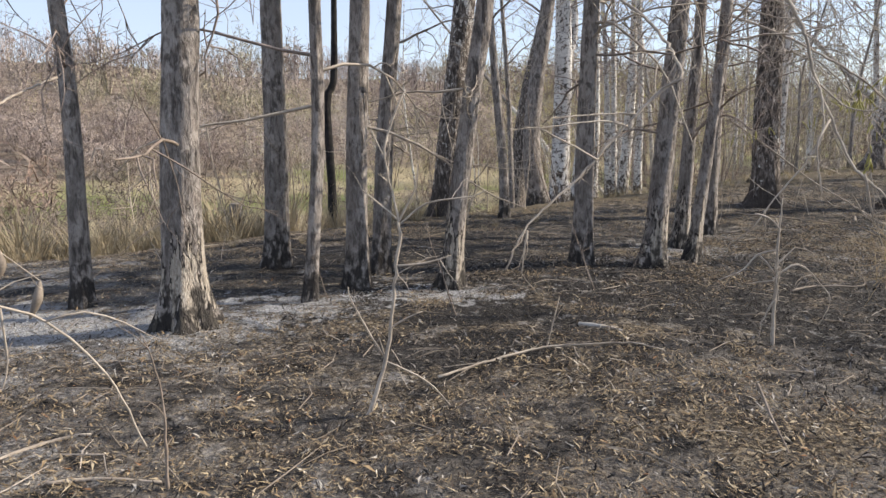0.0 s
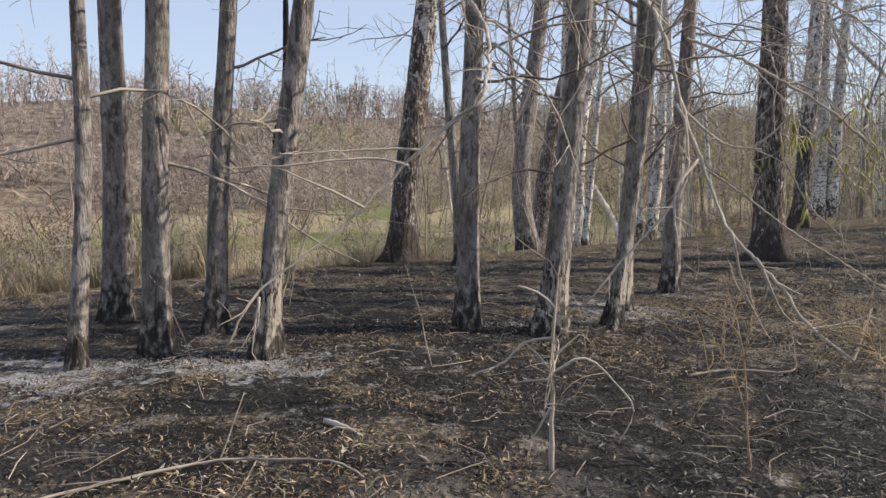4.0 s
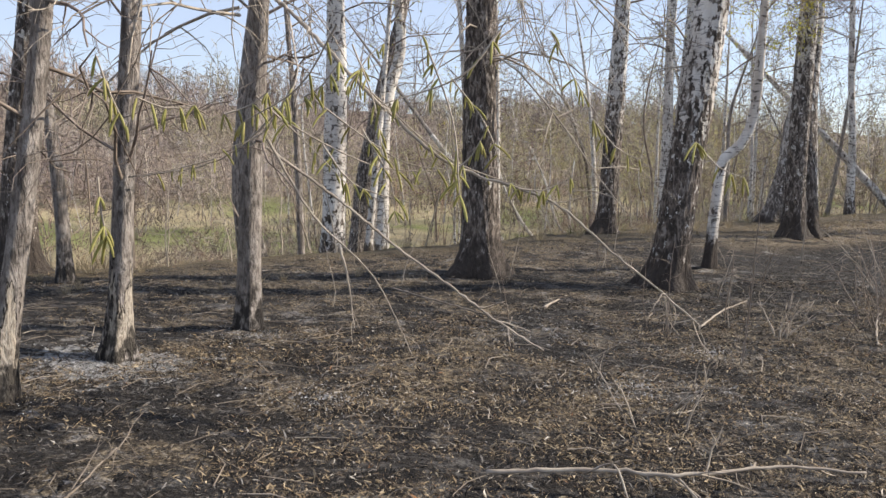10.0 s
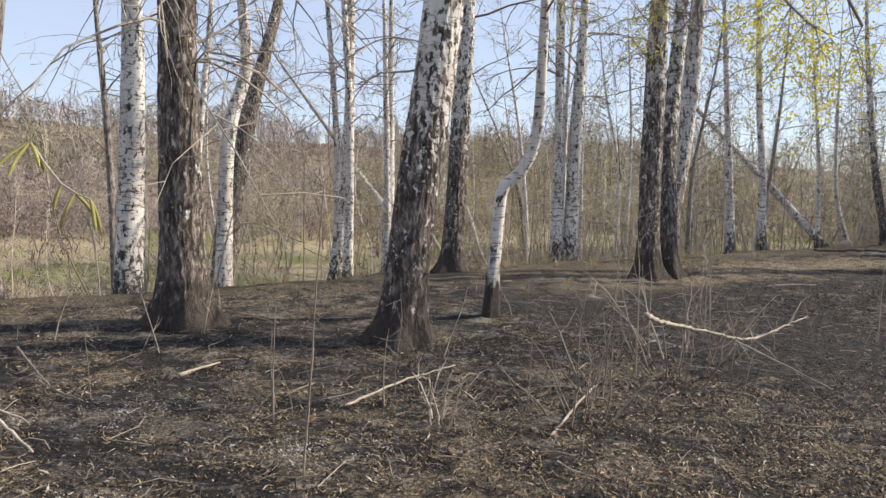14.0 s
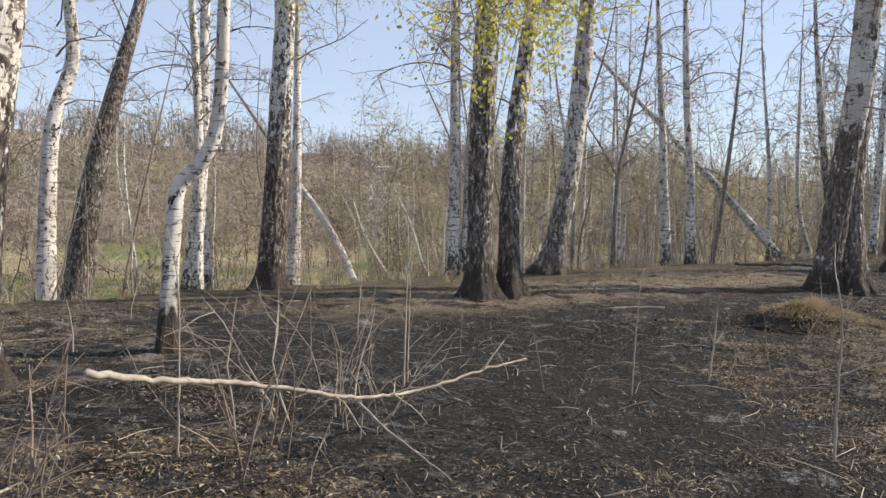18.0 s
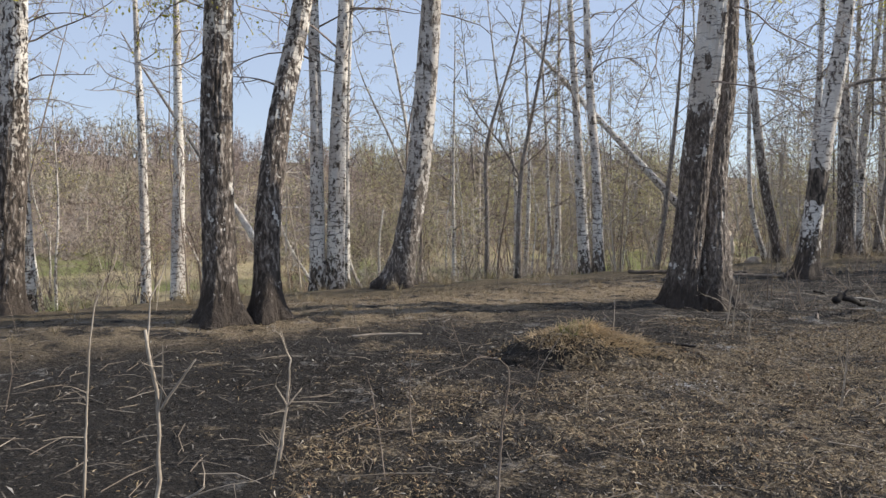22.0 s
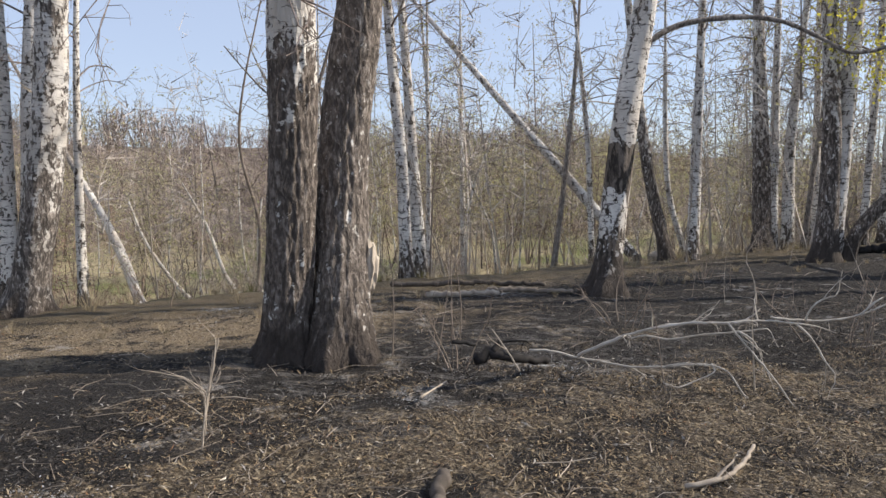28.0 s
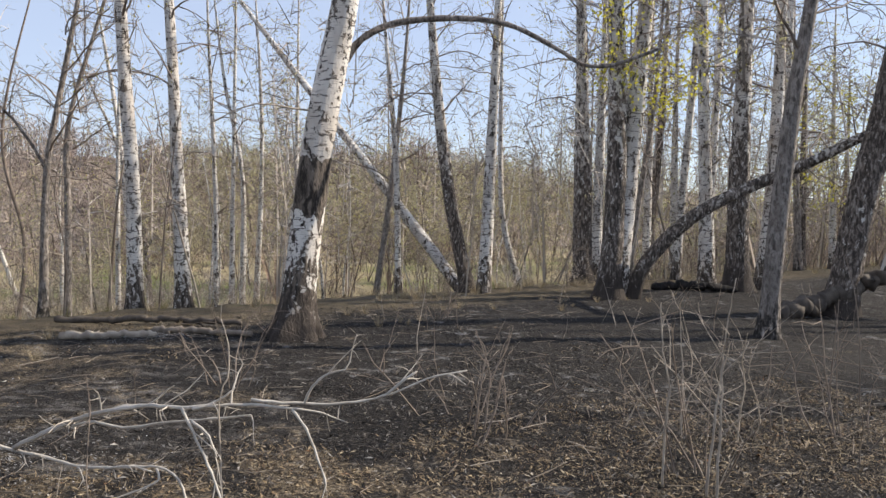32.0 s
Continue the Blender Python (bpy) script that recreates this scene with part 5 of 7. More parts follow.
limb("sapling", "thin bare shoot crossed by a fallen twig in burnt litter", "sapling", ((27.83, 26.48, -0.26), (27.84, 26.47, 0.17), (27.82, 26.48, 0.52), (27.81, 26.48, 0.74)), 0.009, 0.003, PALETWIG, (((27.61, 26.54, 0.46), (27.72, 26.51, 0.32), (27.84, 26.47, 0.19), (27.93, 26.44, 0.03), (28.04, 26.40, -0.13)), ((27.84, 26.47, 0.19), (27.96, 26.43, 0.29)), ), 4, sides=5, group="saplings on the burnt floor")
limb("sapling", "reddish forked shoot in burnt litter", "sapling", ((26.23, 26.34, -0.22), (26.28, 26.33, 0.19), (26.31, 26.33, 0.44), (26.23, 26.34, 0.57)), 0.008, 0.003, TWIG, (((26.29, 26.33, 0.32), (26.40, 26.33, 0.42)), ((26.25, 26.34, 0.14), (26.40, 26.33, 0.17), (26.49, 26.32, 0.13)), ), 4, sides=5, group="saplings on the burnt floor")
limb("sapling", "tall slender shoot in burnt litter", "sapling", ((29.40, 27.30, -0.27), (29.42, 27.29, 0.21), (29.44, 27.28, 0.51), (29.45, 27.27, 0.76)), 0.008, 0.003, TWIG, (), 4, sides=5, group="saplings on the burnt floor")
limb("sapling", "tall bowed shoot in burnt litter", "sapling", ((29.86, 27.63, -0.27), (29.85, 27.64, 0.36), (29.79, 27.67, 0.88), (29.71, 27.72, 1.20)), 0.008, 0.003, TWIG, (), 4, sides=5, group="saplings on the burnt floor")
limb("sapling", "pale upright shoot in burnt litter", "sapling", ((27.40, 25.50, -0.28), (27.41, 25.50, 0.04), (27.43, 25.49, 0.36), (27.39, 25.50, 0.59), (27.37, 25.51, 0.90)), 0.009, 0.003, PALETWIG, (((27.41, 25.50, 0.12), (27.45, 25.48, 0.40), (27.53, 25.45, 0.52)), ), 4, sides=5, group="saplings on the burnt floor")
limb("sapling", "long pale shoot in burnt litter", "sapling", ((27.43, 24.65, -0.30), (27.43, 24.65, 0.10), (27.44, 24.64, 0.46), (27.44, 24.64, 0.72)), 0.011, 0.003, PALETWIG, (), 4, sides=5, group="saplings on the burnt floor")
limb("sapling", "twiggy low shoot in burnt litter", "sapling", ((26.31, 26.44, -0.22), (26.35, 26.43, 0.16), (26.34, 26.43, 0.30), (26.24, 26.45, 0.58)), 0.008, 0.003, TWIG, (((26.34, 26.43, 0.25), (26.44, 26.41, 0.37), (26.50, 26.40, 0.59)), ((26.34, 26.43, 0.30), (26.21, 26.45, 0.46)), ), 4, sides=5, group="saplings on the burnt floor")
limb("sapling", "thin upright shoot in burnt litter", "sapling", ((22.13, 26.43, -0.12), (22.14, 26.44, 0.21), (22.14, 26.43, 0.70), (22.16, 26.45, 1.04)), 0.008, 0.003, TWIG, (), 4, sides=5, group="saplings on the burnt floor")
limb("sapling", "thin upright shoot in burnt litter", "sapling", ((22.21, 26.50, -0.12), (22.23, 26.51, 0.25), (22.18, 26.48, 0.80)), 0.008, 0.003, TWIG, (), 4, sides=5, group="saplings on the burnt floor")
limb("sapling", "thin straight shoot in burnt litter", "sapling", ((21.61, 25.82, -0.13), (21.63, 25.83, 0.32), (21.62, 25.83, 0.76)), 0.008, 0.003, TWIG, (), 4, sides=5, group="saplings on the burnt floor")
limb("sapling", "reddish leaning shoot in burnt litter", "sapling", ((22.08, 25.58, -0.15), (22.15, 25.62, 0.27), (22.21, 25.66, 0.70)), 0.008, 0.003, TWIG, (), 4, sides=5, group="saplings on the burnt floor")
limb("sapling", "small forked shoot in burnt litter", "sapling", ((20.75, 23.45, -0.18), (20.78, 23.46, 0.09), (20.83, 23.48, 0.32), (20.84, 23.49, 0.48)), 0.009, 0.003, PALETWIG, (((20.78, 23.46, 0.10), (20.69, 23.42, 0.20), (20.52, 23.33, 0.30)), ((20.79, 23.46, 0.11), (20.85, 23.49, 0.20), (20.86, 23.50, 0.29)), ), 4, sides=5, group="saplings on the burnt floor")
limb("sapling", "thin forked shoot in burnt litter", "sapling", ((20.86, 23.18, -0.19), (20.89, 23.18, 0.08), (20.88, 23.18, 0.19)), 0.007, 0.003, PALETWIG, (((20.88, 23.18, 0.03), (20.74, 23.18, 0.13), (20.63, 23.18, 0.17)), ((20.88, 23.18, 0.11), (20.93, 23.18, 0.27), (20.96, 23.18, 0.45)), ), 4, sides=5, group="saplings on the burnt floor")
limb("sapling", "slender upright shoot in burnt litter", "sapling", ((20.68, 20.20, -0.28), (20.71, 20.20, 0.01), (20.72, 20.20, 0.26)), 0.007, 0.003, PALETWIG, (), 4, sides=5, group="saplings on the burnt floor")

limb("dry_bush", "golden dry twiggy bush bent over on one stem", "shrub", ((6.77, 7.85, -0.14), (6.75, 7.88, -0.02), (6.66, 7.87, 0.20), (6.57, 7.86, 0.35), (6.48, 7.85, 0.48), (6.41, 7.84, 0.58), (6.37, 7.83, 0.66)), 0.008, 0.0035, GOLDTWIG,
     (((6.41, 7.84, 0.58), (6.33, 7.82, 0.61), (6.23, 7.80, 0.62), (6.15, 7.77, 0.62), (6.06, 7.74, 0.62)),
      ((6.38, 7.83, 0.64), (6.28, 7.81, 0.68), (6.19, 7.79, 0.65), (6.16, 7.78, 0.64)),
      ((6.38, 7.83, 0.65), (6.33, 7.82, 0.69), (6.26, 7.81, 0.69), (6.20, 7.79, 0.68)),
      ((6.41, 7.84, 0.58), (6.34, 7.83, 0.60), (6.26, 7.81, 0.61), (6.19, 7.79, 0.58)),
      ((6.40, 7.84, 0.61), (6.40, 7.84, 0.66), (6.41, 7.84, 0.68)),
      ((6.46, 7.85, 0.50), (6.41, 7.84, 0.52), (6.33, 7.82, 0.53)),
      ((6.48, 7.85, 0.48), (6.50, 7.85, 0.54), (6.49, 7.85, 0.59)),
      ((6.43, 7.84, 0.56), (6.36, 7.83, 0.58), (6.29, 7.82, 0.62), (6.26, 7.81, 0.66)),
      ((6.39, 7.84, 0.63), (6.31, 7.82, 0.65), (6.25, 7.80, 0.64), (6.13, 7.77, 0.67))), 16, sides=5)
limb("dry_bush", "small golden-red dry bush with forked stems", "shrub", ((5.88, 7.89, -0.07), (5.88, 7.89, -0.04), (5.86, 7.88, 0.16), (5.85, 7.88, 0.35), (5.83, 7.87, 0.52), (5.81, 7.86, 0.62), (5.77, 7.84, 0.68)), 0.007, 0.003, GOLDTWIG,
     (((5.84, 7.87, 0.51), (5.85, 7.88, 0.65), (5.87, 7.88, 0.74)),
      ((5.85, 7.87, 0.62), (5.88, 7.89, 0.67), (5.89, 7.89, 0.71)),
      ((5.86, 7.88, 0.20), (5.79, 7.85, 0.42), (5.71, 7.81, 0.56), (5.66, 7.78, 0.65)),
      ((5.79, 7.85, 0.42), (5.71, 7.81, 0.42), (5.63, 7.77, 0.37)),
      ((5.81, 7.86, 0.32), (5.79, 7.85, 0.42), (5.82, 7.86, 0.53)),
      ((5.71, 7.81, 0.55), (5.73, 7.82, 0.63), (5.73, 7.82, 0.68)),
      ((5.66, 7.78, 0.40), (5.65, 7.78, 0.47), (5.67, 7.79, 0.50), (5.71, 7.81, 0.50))), 12, sides=5)

limb("fallen_log", "thick dark fallen trunk leaning on a low fork", "log", ((31.7, 33.4, -0.10), (32.4, 33.7, 0.05), (33.1, 33.9, 0.22), (33.85, 33.95, 0.58), (35.2, 34.0, 1.0)), 0.16, 0.12, DARKBARK, (), 0, False, 16)
limb("fallen_log", "charred log lying across the back of the clearing", "log", ((30.7, 37.3, 0.06), (31.6, 37.1, 0.10), (32.4, 37.0, 0.02)), 0.10, 0.08, CHAR, (), 2, True, 12)
limb("fallen_log", "pale weathered log lying along the bank edge", "log", ((21.4, 29.6, 0.0), (22.0, 29.75, 0.0), (22.5, 29.8, 0.0)), 0.055, 0.04, DEADWOOD, (), 1, True, 10)
limb("fallen_log", "thin grey log lying along the bank edge", "log", ((22.3, 30.2, 0.0), (22.9, 30.15, 0.0), (23.6, 30.0, 0.0)), 0.045, 0.03, DEADBARK, (), 1, True, 10)
limb("fallen_log", "long dark log at the rim", "log", ((20.6, 31.0, 0.0), (21.8, 31.1, 0.02), (23.2, 31.0, 0.0)), 0.05, 0.035, DARKBARK, (), 2, True, 10)


def arched_bough():
    """The long bough that arches from the leaning birch over to its neighbours."""
    pts = np.array([(24.66, 30.7, 3.55), (24.88, 30.64, 3.82), (25.32, 30.75, 4.06), (26.07, 30.85, 4.16), (26.84, 30.89, 4.09), (27.60, 30.87, 3.71), (27.84, 30.90, 3.57), (28.26, 30.90, 3.57), (28.9, 30.9, 3.8)])
    line = curve_through(pts, 0.1)
    o = np.array(great_leaner.location)
    v, f = tube(line - o, np.linspace(0.05, 0.022, len(line)) * np.random.default_rng(4).uniform(0.88, 1.12, len(line)), 8)
    part("arched_bough", mesh_of("arched_bough", v, f, GREY), great_leaner, "long dark arching bough")
    rng = np.random.default_rng(8)
    out = []
    for i in range(10, len(line), 4):
        boughs(rng, line[i] - o, rng.normal(0, 0.6, 3) + (0, 0, 0.2), rng.uniform(0.3, 0.9), 0.01, 1, 0.05, 0.4, (3, 3), 0.5, out)
    v, f = tubes(out)
    part("twig", mesh_of("arched_twigs", v, f, BIRCHTWIG), great_leaner, kind="stuff")


arched_bough()


def shrub(x, y, count, reach, tall, mat, label, seed, thin=1.0):
    rng = np.random.default_rng(seed)
    root = empty("shrub", x, y, gz(x, y), label, "shrub", "shrubs on the burnt floor")
    for _ in range(count):
        a, d = rng.uniform(0, 6.28), reach * rng.uniform(0, 0.6)
        out = []
        at = np.array([d * math.cos(a), d * math.sin(a), 0.0])
        at[2] = gz(x + at[0], y + at[1]) - root.location.z - 0.03
        boughs(rng, at, (0.5 * math.cos(a), 0.5 * math.sin(a), 1.2), tall * rng.uniform(0.55, 1.1), thin * rng.uniform(0.004, 0.010), 1, 0.0, 0.36, (3, 4), 0.5, out)
        v, f = tubes(out, 4)
        part("stem", mesh_of("shrub_stem", v, f, mat), root)


shrub(13.20, 16.15, 10, 1.0, 1.15, TWIG, "tangle of bare scorched shrub stems", 21)
shrub(13.75, 16.5, 8, 0.7, 0.8, TWIG, "low bare scorched shrub", 22)
shrub(12.35, 15.15, 9, 0.35, 0.8, TWIG, "reddish bare shrub shoots", 23)
shrub(27.75, 25.7, 7, 0.45, 1.2, TWIG, "reddish bare shrub with forked stems", 26)
shrub(28.4, 26.6, 6, 0.4, 1.1, PALETWIG, "thin bare shrub with pale tips", 27)
shrub(24.0, 27.6, 8, 0.4, 0.9, TWIG, "thin leafless shrub at a burnt root", 28)
shrub(22.3, 25.3, 4, 0.25, 0.9, TWIG, "thin upright shrub shoots by a charred log", 29)
shrub(12.3, 14.6, 9, 0.5, 0.8, TWIG, "sparse bare shrub in burnt leaves", 30)
shrub(11.2, 14.4, 7, 0.6, 0.6, PALETWIG, "low sparse bare twigs", 31)
shrub(25.9, 32.0, 8, 0.6, 1.2, TWIG, "thin bare shrub at the rim", 32)
shrub(13.5, 16.9, 8, 0.9, 1.25, PALETWIG, "tall thin pale shrub stems standing among litter", 34)
shrub(29.2, 26.4, 8, 0.8, 1.1, TWIG, "loose bare shrub in brown leaves", 35)
shrub(26.2, 26.7, 8, 1.0, 0.8, TWIG, "sparse leafless shoots in the litter", 36)
shrub(9.6, 12.0, 5, 0.5, 0.5, PALETWIG, "few dry shoots in the ash", 33)


# ---- catkins on the drooping twigs ----
def catkins(around, count, seed):
    """Yellow catkins that hang along a bough."""
    rng = np.random.default_rng(seed)
    line = curve_through(around, 0.08)
    root = empty("catkin_twig", *line[0], "twig with hanging yellow-green catkins", "twig", "twigs with catkins")
    v, f = tube(line - line[0], np.linspace(0.006, 0.003, len(line)), 4)
    stem = part("stem", mesh_of("catkin_stem", v, f, PALETWIG), root)
    for _ in range(count):
        p = line[int(rng.integers(len(line)))] - line[0]
        drop = rng.uniform(0.06, 0.14)
        bend = rng.normal(0, 0.25, 2) * drop
        cl = curve_through([p, p + (bend[0], bend[1], -drop * 0.5), p + (bend[0] * 1.6, bend[1] * 1.6, -drop)], 0.02)
        v, f = tube(cl, np.concatenate([[0.003], np.full(len(cl) - 2, 0.0072), [0.003]]), 5)
        part("catkin", mesh_of("catkin", v, f, CATKIN), stem)


catkins(((6.52, 12.32, 1.44), (6.2, 12.3, 1.36), (5.89, 12.26, 1.31)), 9, 1)
catkins(((7.60, 12.22, 1.98), (7.84, 12.19, 1.76), (8.26, 12.13, 1.43), (8.9, 12.02, 1.2)), 16, 2)
catkins(((7.2, 12.0, 1.9), (7.0, 11.95, 1.6), (6.75, 11.9, 1.5)), 9, 3)
catkins(((7.9, 10.4, 2.0), (7.7, 10.5, 1.75), (7.4, 10.6, 1.6)), 9, 4)
catkins(((8.6, 11.1, 2.1), (8.4, 11.0, 1.85), (8.0, 10.9, 1.7)), 10, 5)
catkins(((8.9, 12.3, 2.3), (9.1, 12.2, 1.9), (9.3, 12.1, 1.6)), 10, 6)
catkins(((7.39, 11.89, 1.81), (7.69, 11.87, 1.59), (7.99, 11.82, 1.41), (8.29, 11.75, 1.37)), 10, 21)
catkins(((7.72, 11.77, 1.62), (7.90, 11.75, 1.30), (7.94, 11.71, 1.02)), 10, 22)
catkins(((8.21, 12.55, 2.02), (8.46, 12.47, 1.69), (8.63, 12.37, 1.25)), 10, 23)
catkins(((7.11, 11.71, 1.75), (7.45, 11.81, 1.54), (7.82, 11.90, 1.38), (8.21, 11.95, 1.36)), 10, 24)
catkins(((7.46, 11.78, 1.53), (7.65, 11.81, 1.28), (8.02, 11.89, 1.15)), 10, 25)
catkins(((7.65, 11.82, 2.15), (7.81, 11.71, 1.77), (7.90, 11.60, 1.29)), 10, 26)
catkins(((8.19, 11.10, 2.07), (8.36, 10.96, 1.63), (8.41, 10.83, 1.25)), 10, 27)
catkins(((7.11, 11.57, 1.81), (7.42, 11.52, 1.54), (7.69, 11.44, 1.29)), 10, 28)
catkins(((7.62, 11.85, 1.90), (7.73, 11.93, 2.09), (7.82, 11.99, 2.18)), 10, 29)
catkins(((6.73, 10.50, 1.90), (6.77, 10.55, 1.71), (6.82, 10.58, 1.58)), 11, 40)
catkins(((6.73, 10.86, 1.74), (6.85, 10.93, 1.69), (6.98, 10.99, 1.71)), 11, 41)
catkins(((7.04, 11.24, 1.68), (7.19, 11.29, 1.74), (7.35, 11.33, 1.88)), 11, 42)
catkins(((7.58, 10.99, 1.75), (7.67, 11.01, 1.81), (7.76, 11.02, 1.93)), 11, 43)
catkins(((8.30, 11.75, 1.36), (8.41, 11.76, 1.46), (8.51, 11.76, 1.64)), 11, 44)
catkins(((8.70, 11.97, 1.25), (8.86, 11.97, 1.24), (9.03, 11.96, 1.32)), 11, 45)
catkins(((6.80, 10.35, 1.34), (6.81, 10.35, 1.17), (6.83, 10.35, 1.07)), 11, 46)
catkins(((9.82, 12.04, 1.55), (9.96, 12.01, 1.39), (10.10, 11.97, 1.33)), 11, 47)
catkins(((9.18, 12.14, 1.70), (9.33, 12.13, 1.52), (9.48, 12.11, 1.44)), 11, 48)


# ---- boughs in first leaf, and the woods where the path goes on ----
def leafy_boughs(root, height_from, height_to, count, length, seed, at=(0.0, 0.0), size=0.055, share=0.7):
    """Drooping boughs with small yellow-green leaves, added to a tree."""
    rng = np.random.default_rng(seed)
    for _ in range(count):
        a, z = rng.uniform(0, 6.28), rng.uniform(height_from, height_to)
        out, tips = [], []
        boughs(rng, (at[0], at[1], z), (math.cos(a), math.sin(a), rng.uniform(0.0, 0.5)), length * rng.uniform(0.6, 1.1), 0.014, 2, 0.10, 0.35, (5, 4), 0.5, out, tips)
        v, f = tubes(out)
        bough = part("bough", mesh_of("leafy_bough", v, f, BIRCHTWIG), root, "drooping bough in first leaf")
        tips = np.array(tips)
        lv, lf = leaf_quads(rng, np.repeat(tips[rng.random(len(tips)) < share], 2, axis=0), size, 0.7)
        part("foliage", mesh_of("bough_leaves", lv, lf, LEAF), bough, kind="stuff")


leafy_boughs(twin_birch, 3.9, 6.0, 16, 1.5, 71, (0.05, 0.05), 0.045, 0.9)
leafy_boughs(arch_birch, 4.4, 8.0, 12, 2.0, 72, (0, 0), 0.08, 1.0)
leafy_boughs(great_leaner, 6.0, 8.0, 4, 1.6, 73, (0.7, 1.6))
rng = np.random.default_rng(74)
for i in range(34):
    s, n = rng.uniform(46, 80), rng.uniform(-8, 17)
    x, y = xy_of(s, n)
    kind = ("dark", "birch", "old", "grey", "birch")[i % 5]
    far_tree = tree(kind, x, y, rng.uniform(0.09, 0.2), rng.uniform(10, 15), ((rng.normal(0, 0.4), rng.normal(0, 0.4), 5.0),), far=1)
    if i % 3 == 0:
        leafy_boughs(far_tree, 2.5, 8.0, 6, 2.2, 80 + i, (0, 0), 0.09)

def drooping_boughs(root, low, high, count, length, seed, mat, toward=None):
    """Dead pale boughs that hang down from a trunk, toward a heading when given."""
    rng = np.random.default_rng(seed)
    for _ in range(count):
        a, z = rng.uniform(0, 6.28) if toward is None else radians(toward) + rng.normal(0, 0.7), rng.uniform(low, high)
        out = []
        boughs(rng, (0.0, 0.0, z), (math.cos(a), math.sin(a), rng.uniform(-0.1, 0.5)), length * rng.uniform(0.6, 1.1), 0.016, 2, 0.20, 0.42, (6, 4), 0.5, out)
        v, f = tubes(out, 4)
        part("bough", mesh_of("hanging_bough", v, f, mat), root, "pale dead hanging bough")


def reaching_bough(root, way, r, sprays, seed, full=1, size=0.034, tail=0.55):
    """A long bough from a trunk whose end hangs full of young leaves."""
    rng = np.random.default_rng(seed)
    o = np.array(root.location)
    line = curve_through(way, 0.25)
    v, f = tube(line - o, np.linspace(r, 0.012, len(line)), 6)
    bough = part("bough", mesh_of("reaching_bough", v, f, BIRCHTWIG), root, "long bough hanging over the path")
    out, tips = [], []
    for _ in range(sprays):
        i = int(rng.integers(int(tail * len(line)), len(line)))
        boughs(rng, line[i] - o, rng.normal(0, 0.6, 3) + (0, 0, -0.4), rng.uniform(0.5, 1.15), 0.006, 2, 0.16, 0.4, (4, 4), 0.5, out, tips)
    v, f = tubes(out)
    part("twig", mesh_of("leafy_twigs", v, f, BIRCHTWIG), bough, kind="stuff")
    lv, lf = leaf_quads(rng, np.repeat(np.array(tips), full, axis=0), size, 0.7)
    part("foliage", mesh_of("hanging_leaves", lv, lf, LEAF), bough, kind="stuff")


reaching_bough(patched_birch, ((11.1, 17.1, 4.6), (12.2, 16.7, 4.7), (13.4, 16.2, 4.1), (14.3, 15.8, 3.3), (14.6, 15.7, 2.8)), 0.035, 14, 101)
reaching_bough(twin_birch, ((14.45, 23.0, 5.0), (14.7, 21.3, 5.0), (14.9, 19.4, 4.4), (14.95, 18.2, 3.6), (14.95, 17.5, 3.2)), 0.035, 30, 102, 2, 0.042, 0.72)
reaching_bough(twin_birch, ((14.45, 23.0, 5.4), (13.6, 22.0, 5.4), (12.6, 20.8, 4.7), (12.2, 20.2, 4.1)), 0.03, 10, 103)


def burl(root, x, y, z):
    """A pale broken lump of wood on the side of the great birch."""
    rng = np.random.default_rng(12)
    bm = bmesh.new()
    bmesh.ops.create_icosphere(bm, subdivisions=3, radius=1.0)
    for vv in bm.verts:
        k = 1 + 0.35 * noise.noise(vv.co * 2.3) + rng.normal(0, 0.03)
        vv.co = Vector((vv.co.x * 0.075 * k, vv.co.y * 0.09 * k, vv.co.z * 0.25 * k))
    me = bpy.data.meshes.new("burl")
    bm.to_mesh(me)
    bm.free()
    me.materials.append(PALETWIG)
    part("burl", me, root, "pale broken bark burl").location = Vector((x, y, z)) - root.location


burl(great_birch, 21.39, 25.93, 0.75)
drooping_boughs(dark_birch, 2.6, 4.8, 12, 3.0, 91, PALETWIG, -60)
drooping_boughs(grey_tree, 2.8, 4.2, 6, 2.2, 92, PALETWIG, -50)
drooping_boughs(plain_tree, 2.6, 4.0, 5, 2.0, 93, PALETWIG, -40)
drooping_boughs(scarred_tree, 2.8, 4.0, 4, 1.9, 94, TWIG)
drooping_boughs(patched_birch, 3.6, 5.4, 4, 2.2, 95, BIRCHTWIG)
drooping_boughs(twin_birch, 4.0, 6.0, 4, 2.0, 96, BIRCHTWIG)
drooping_boughs(great_birch, 4.2, 6.0, 4, 2.2, 97, BIRCHTWIG)

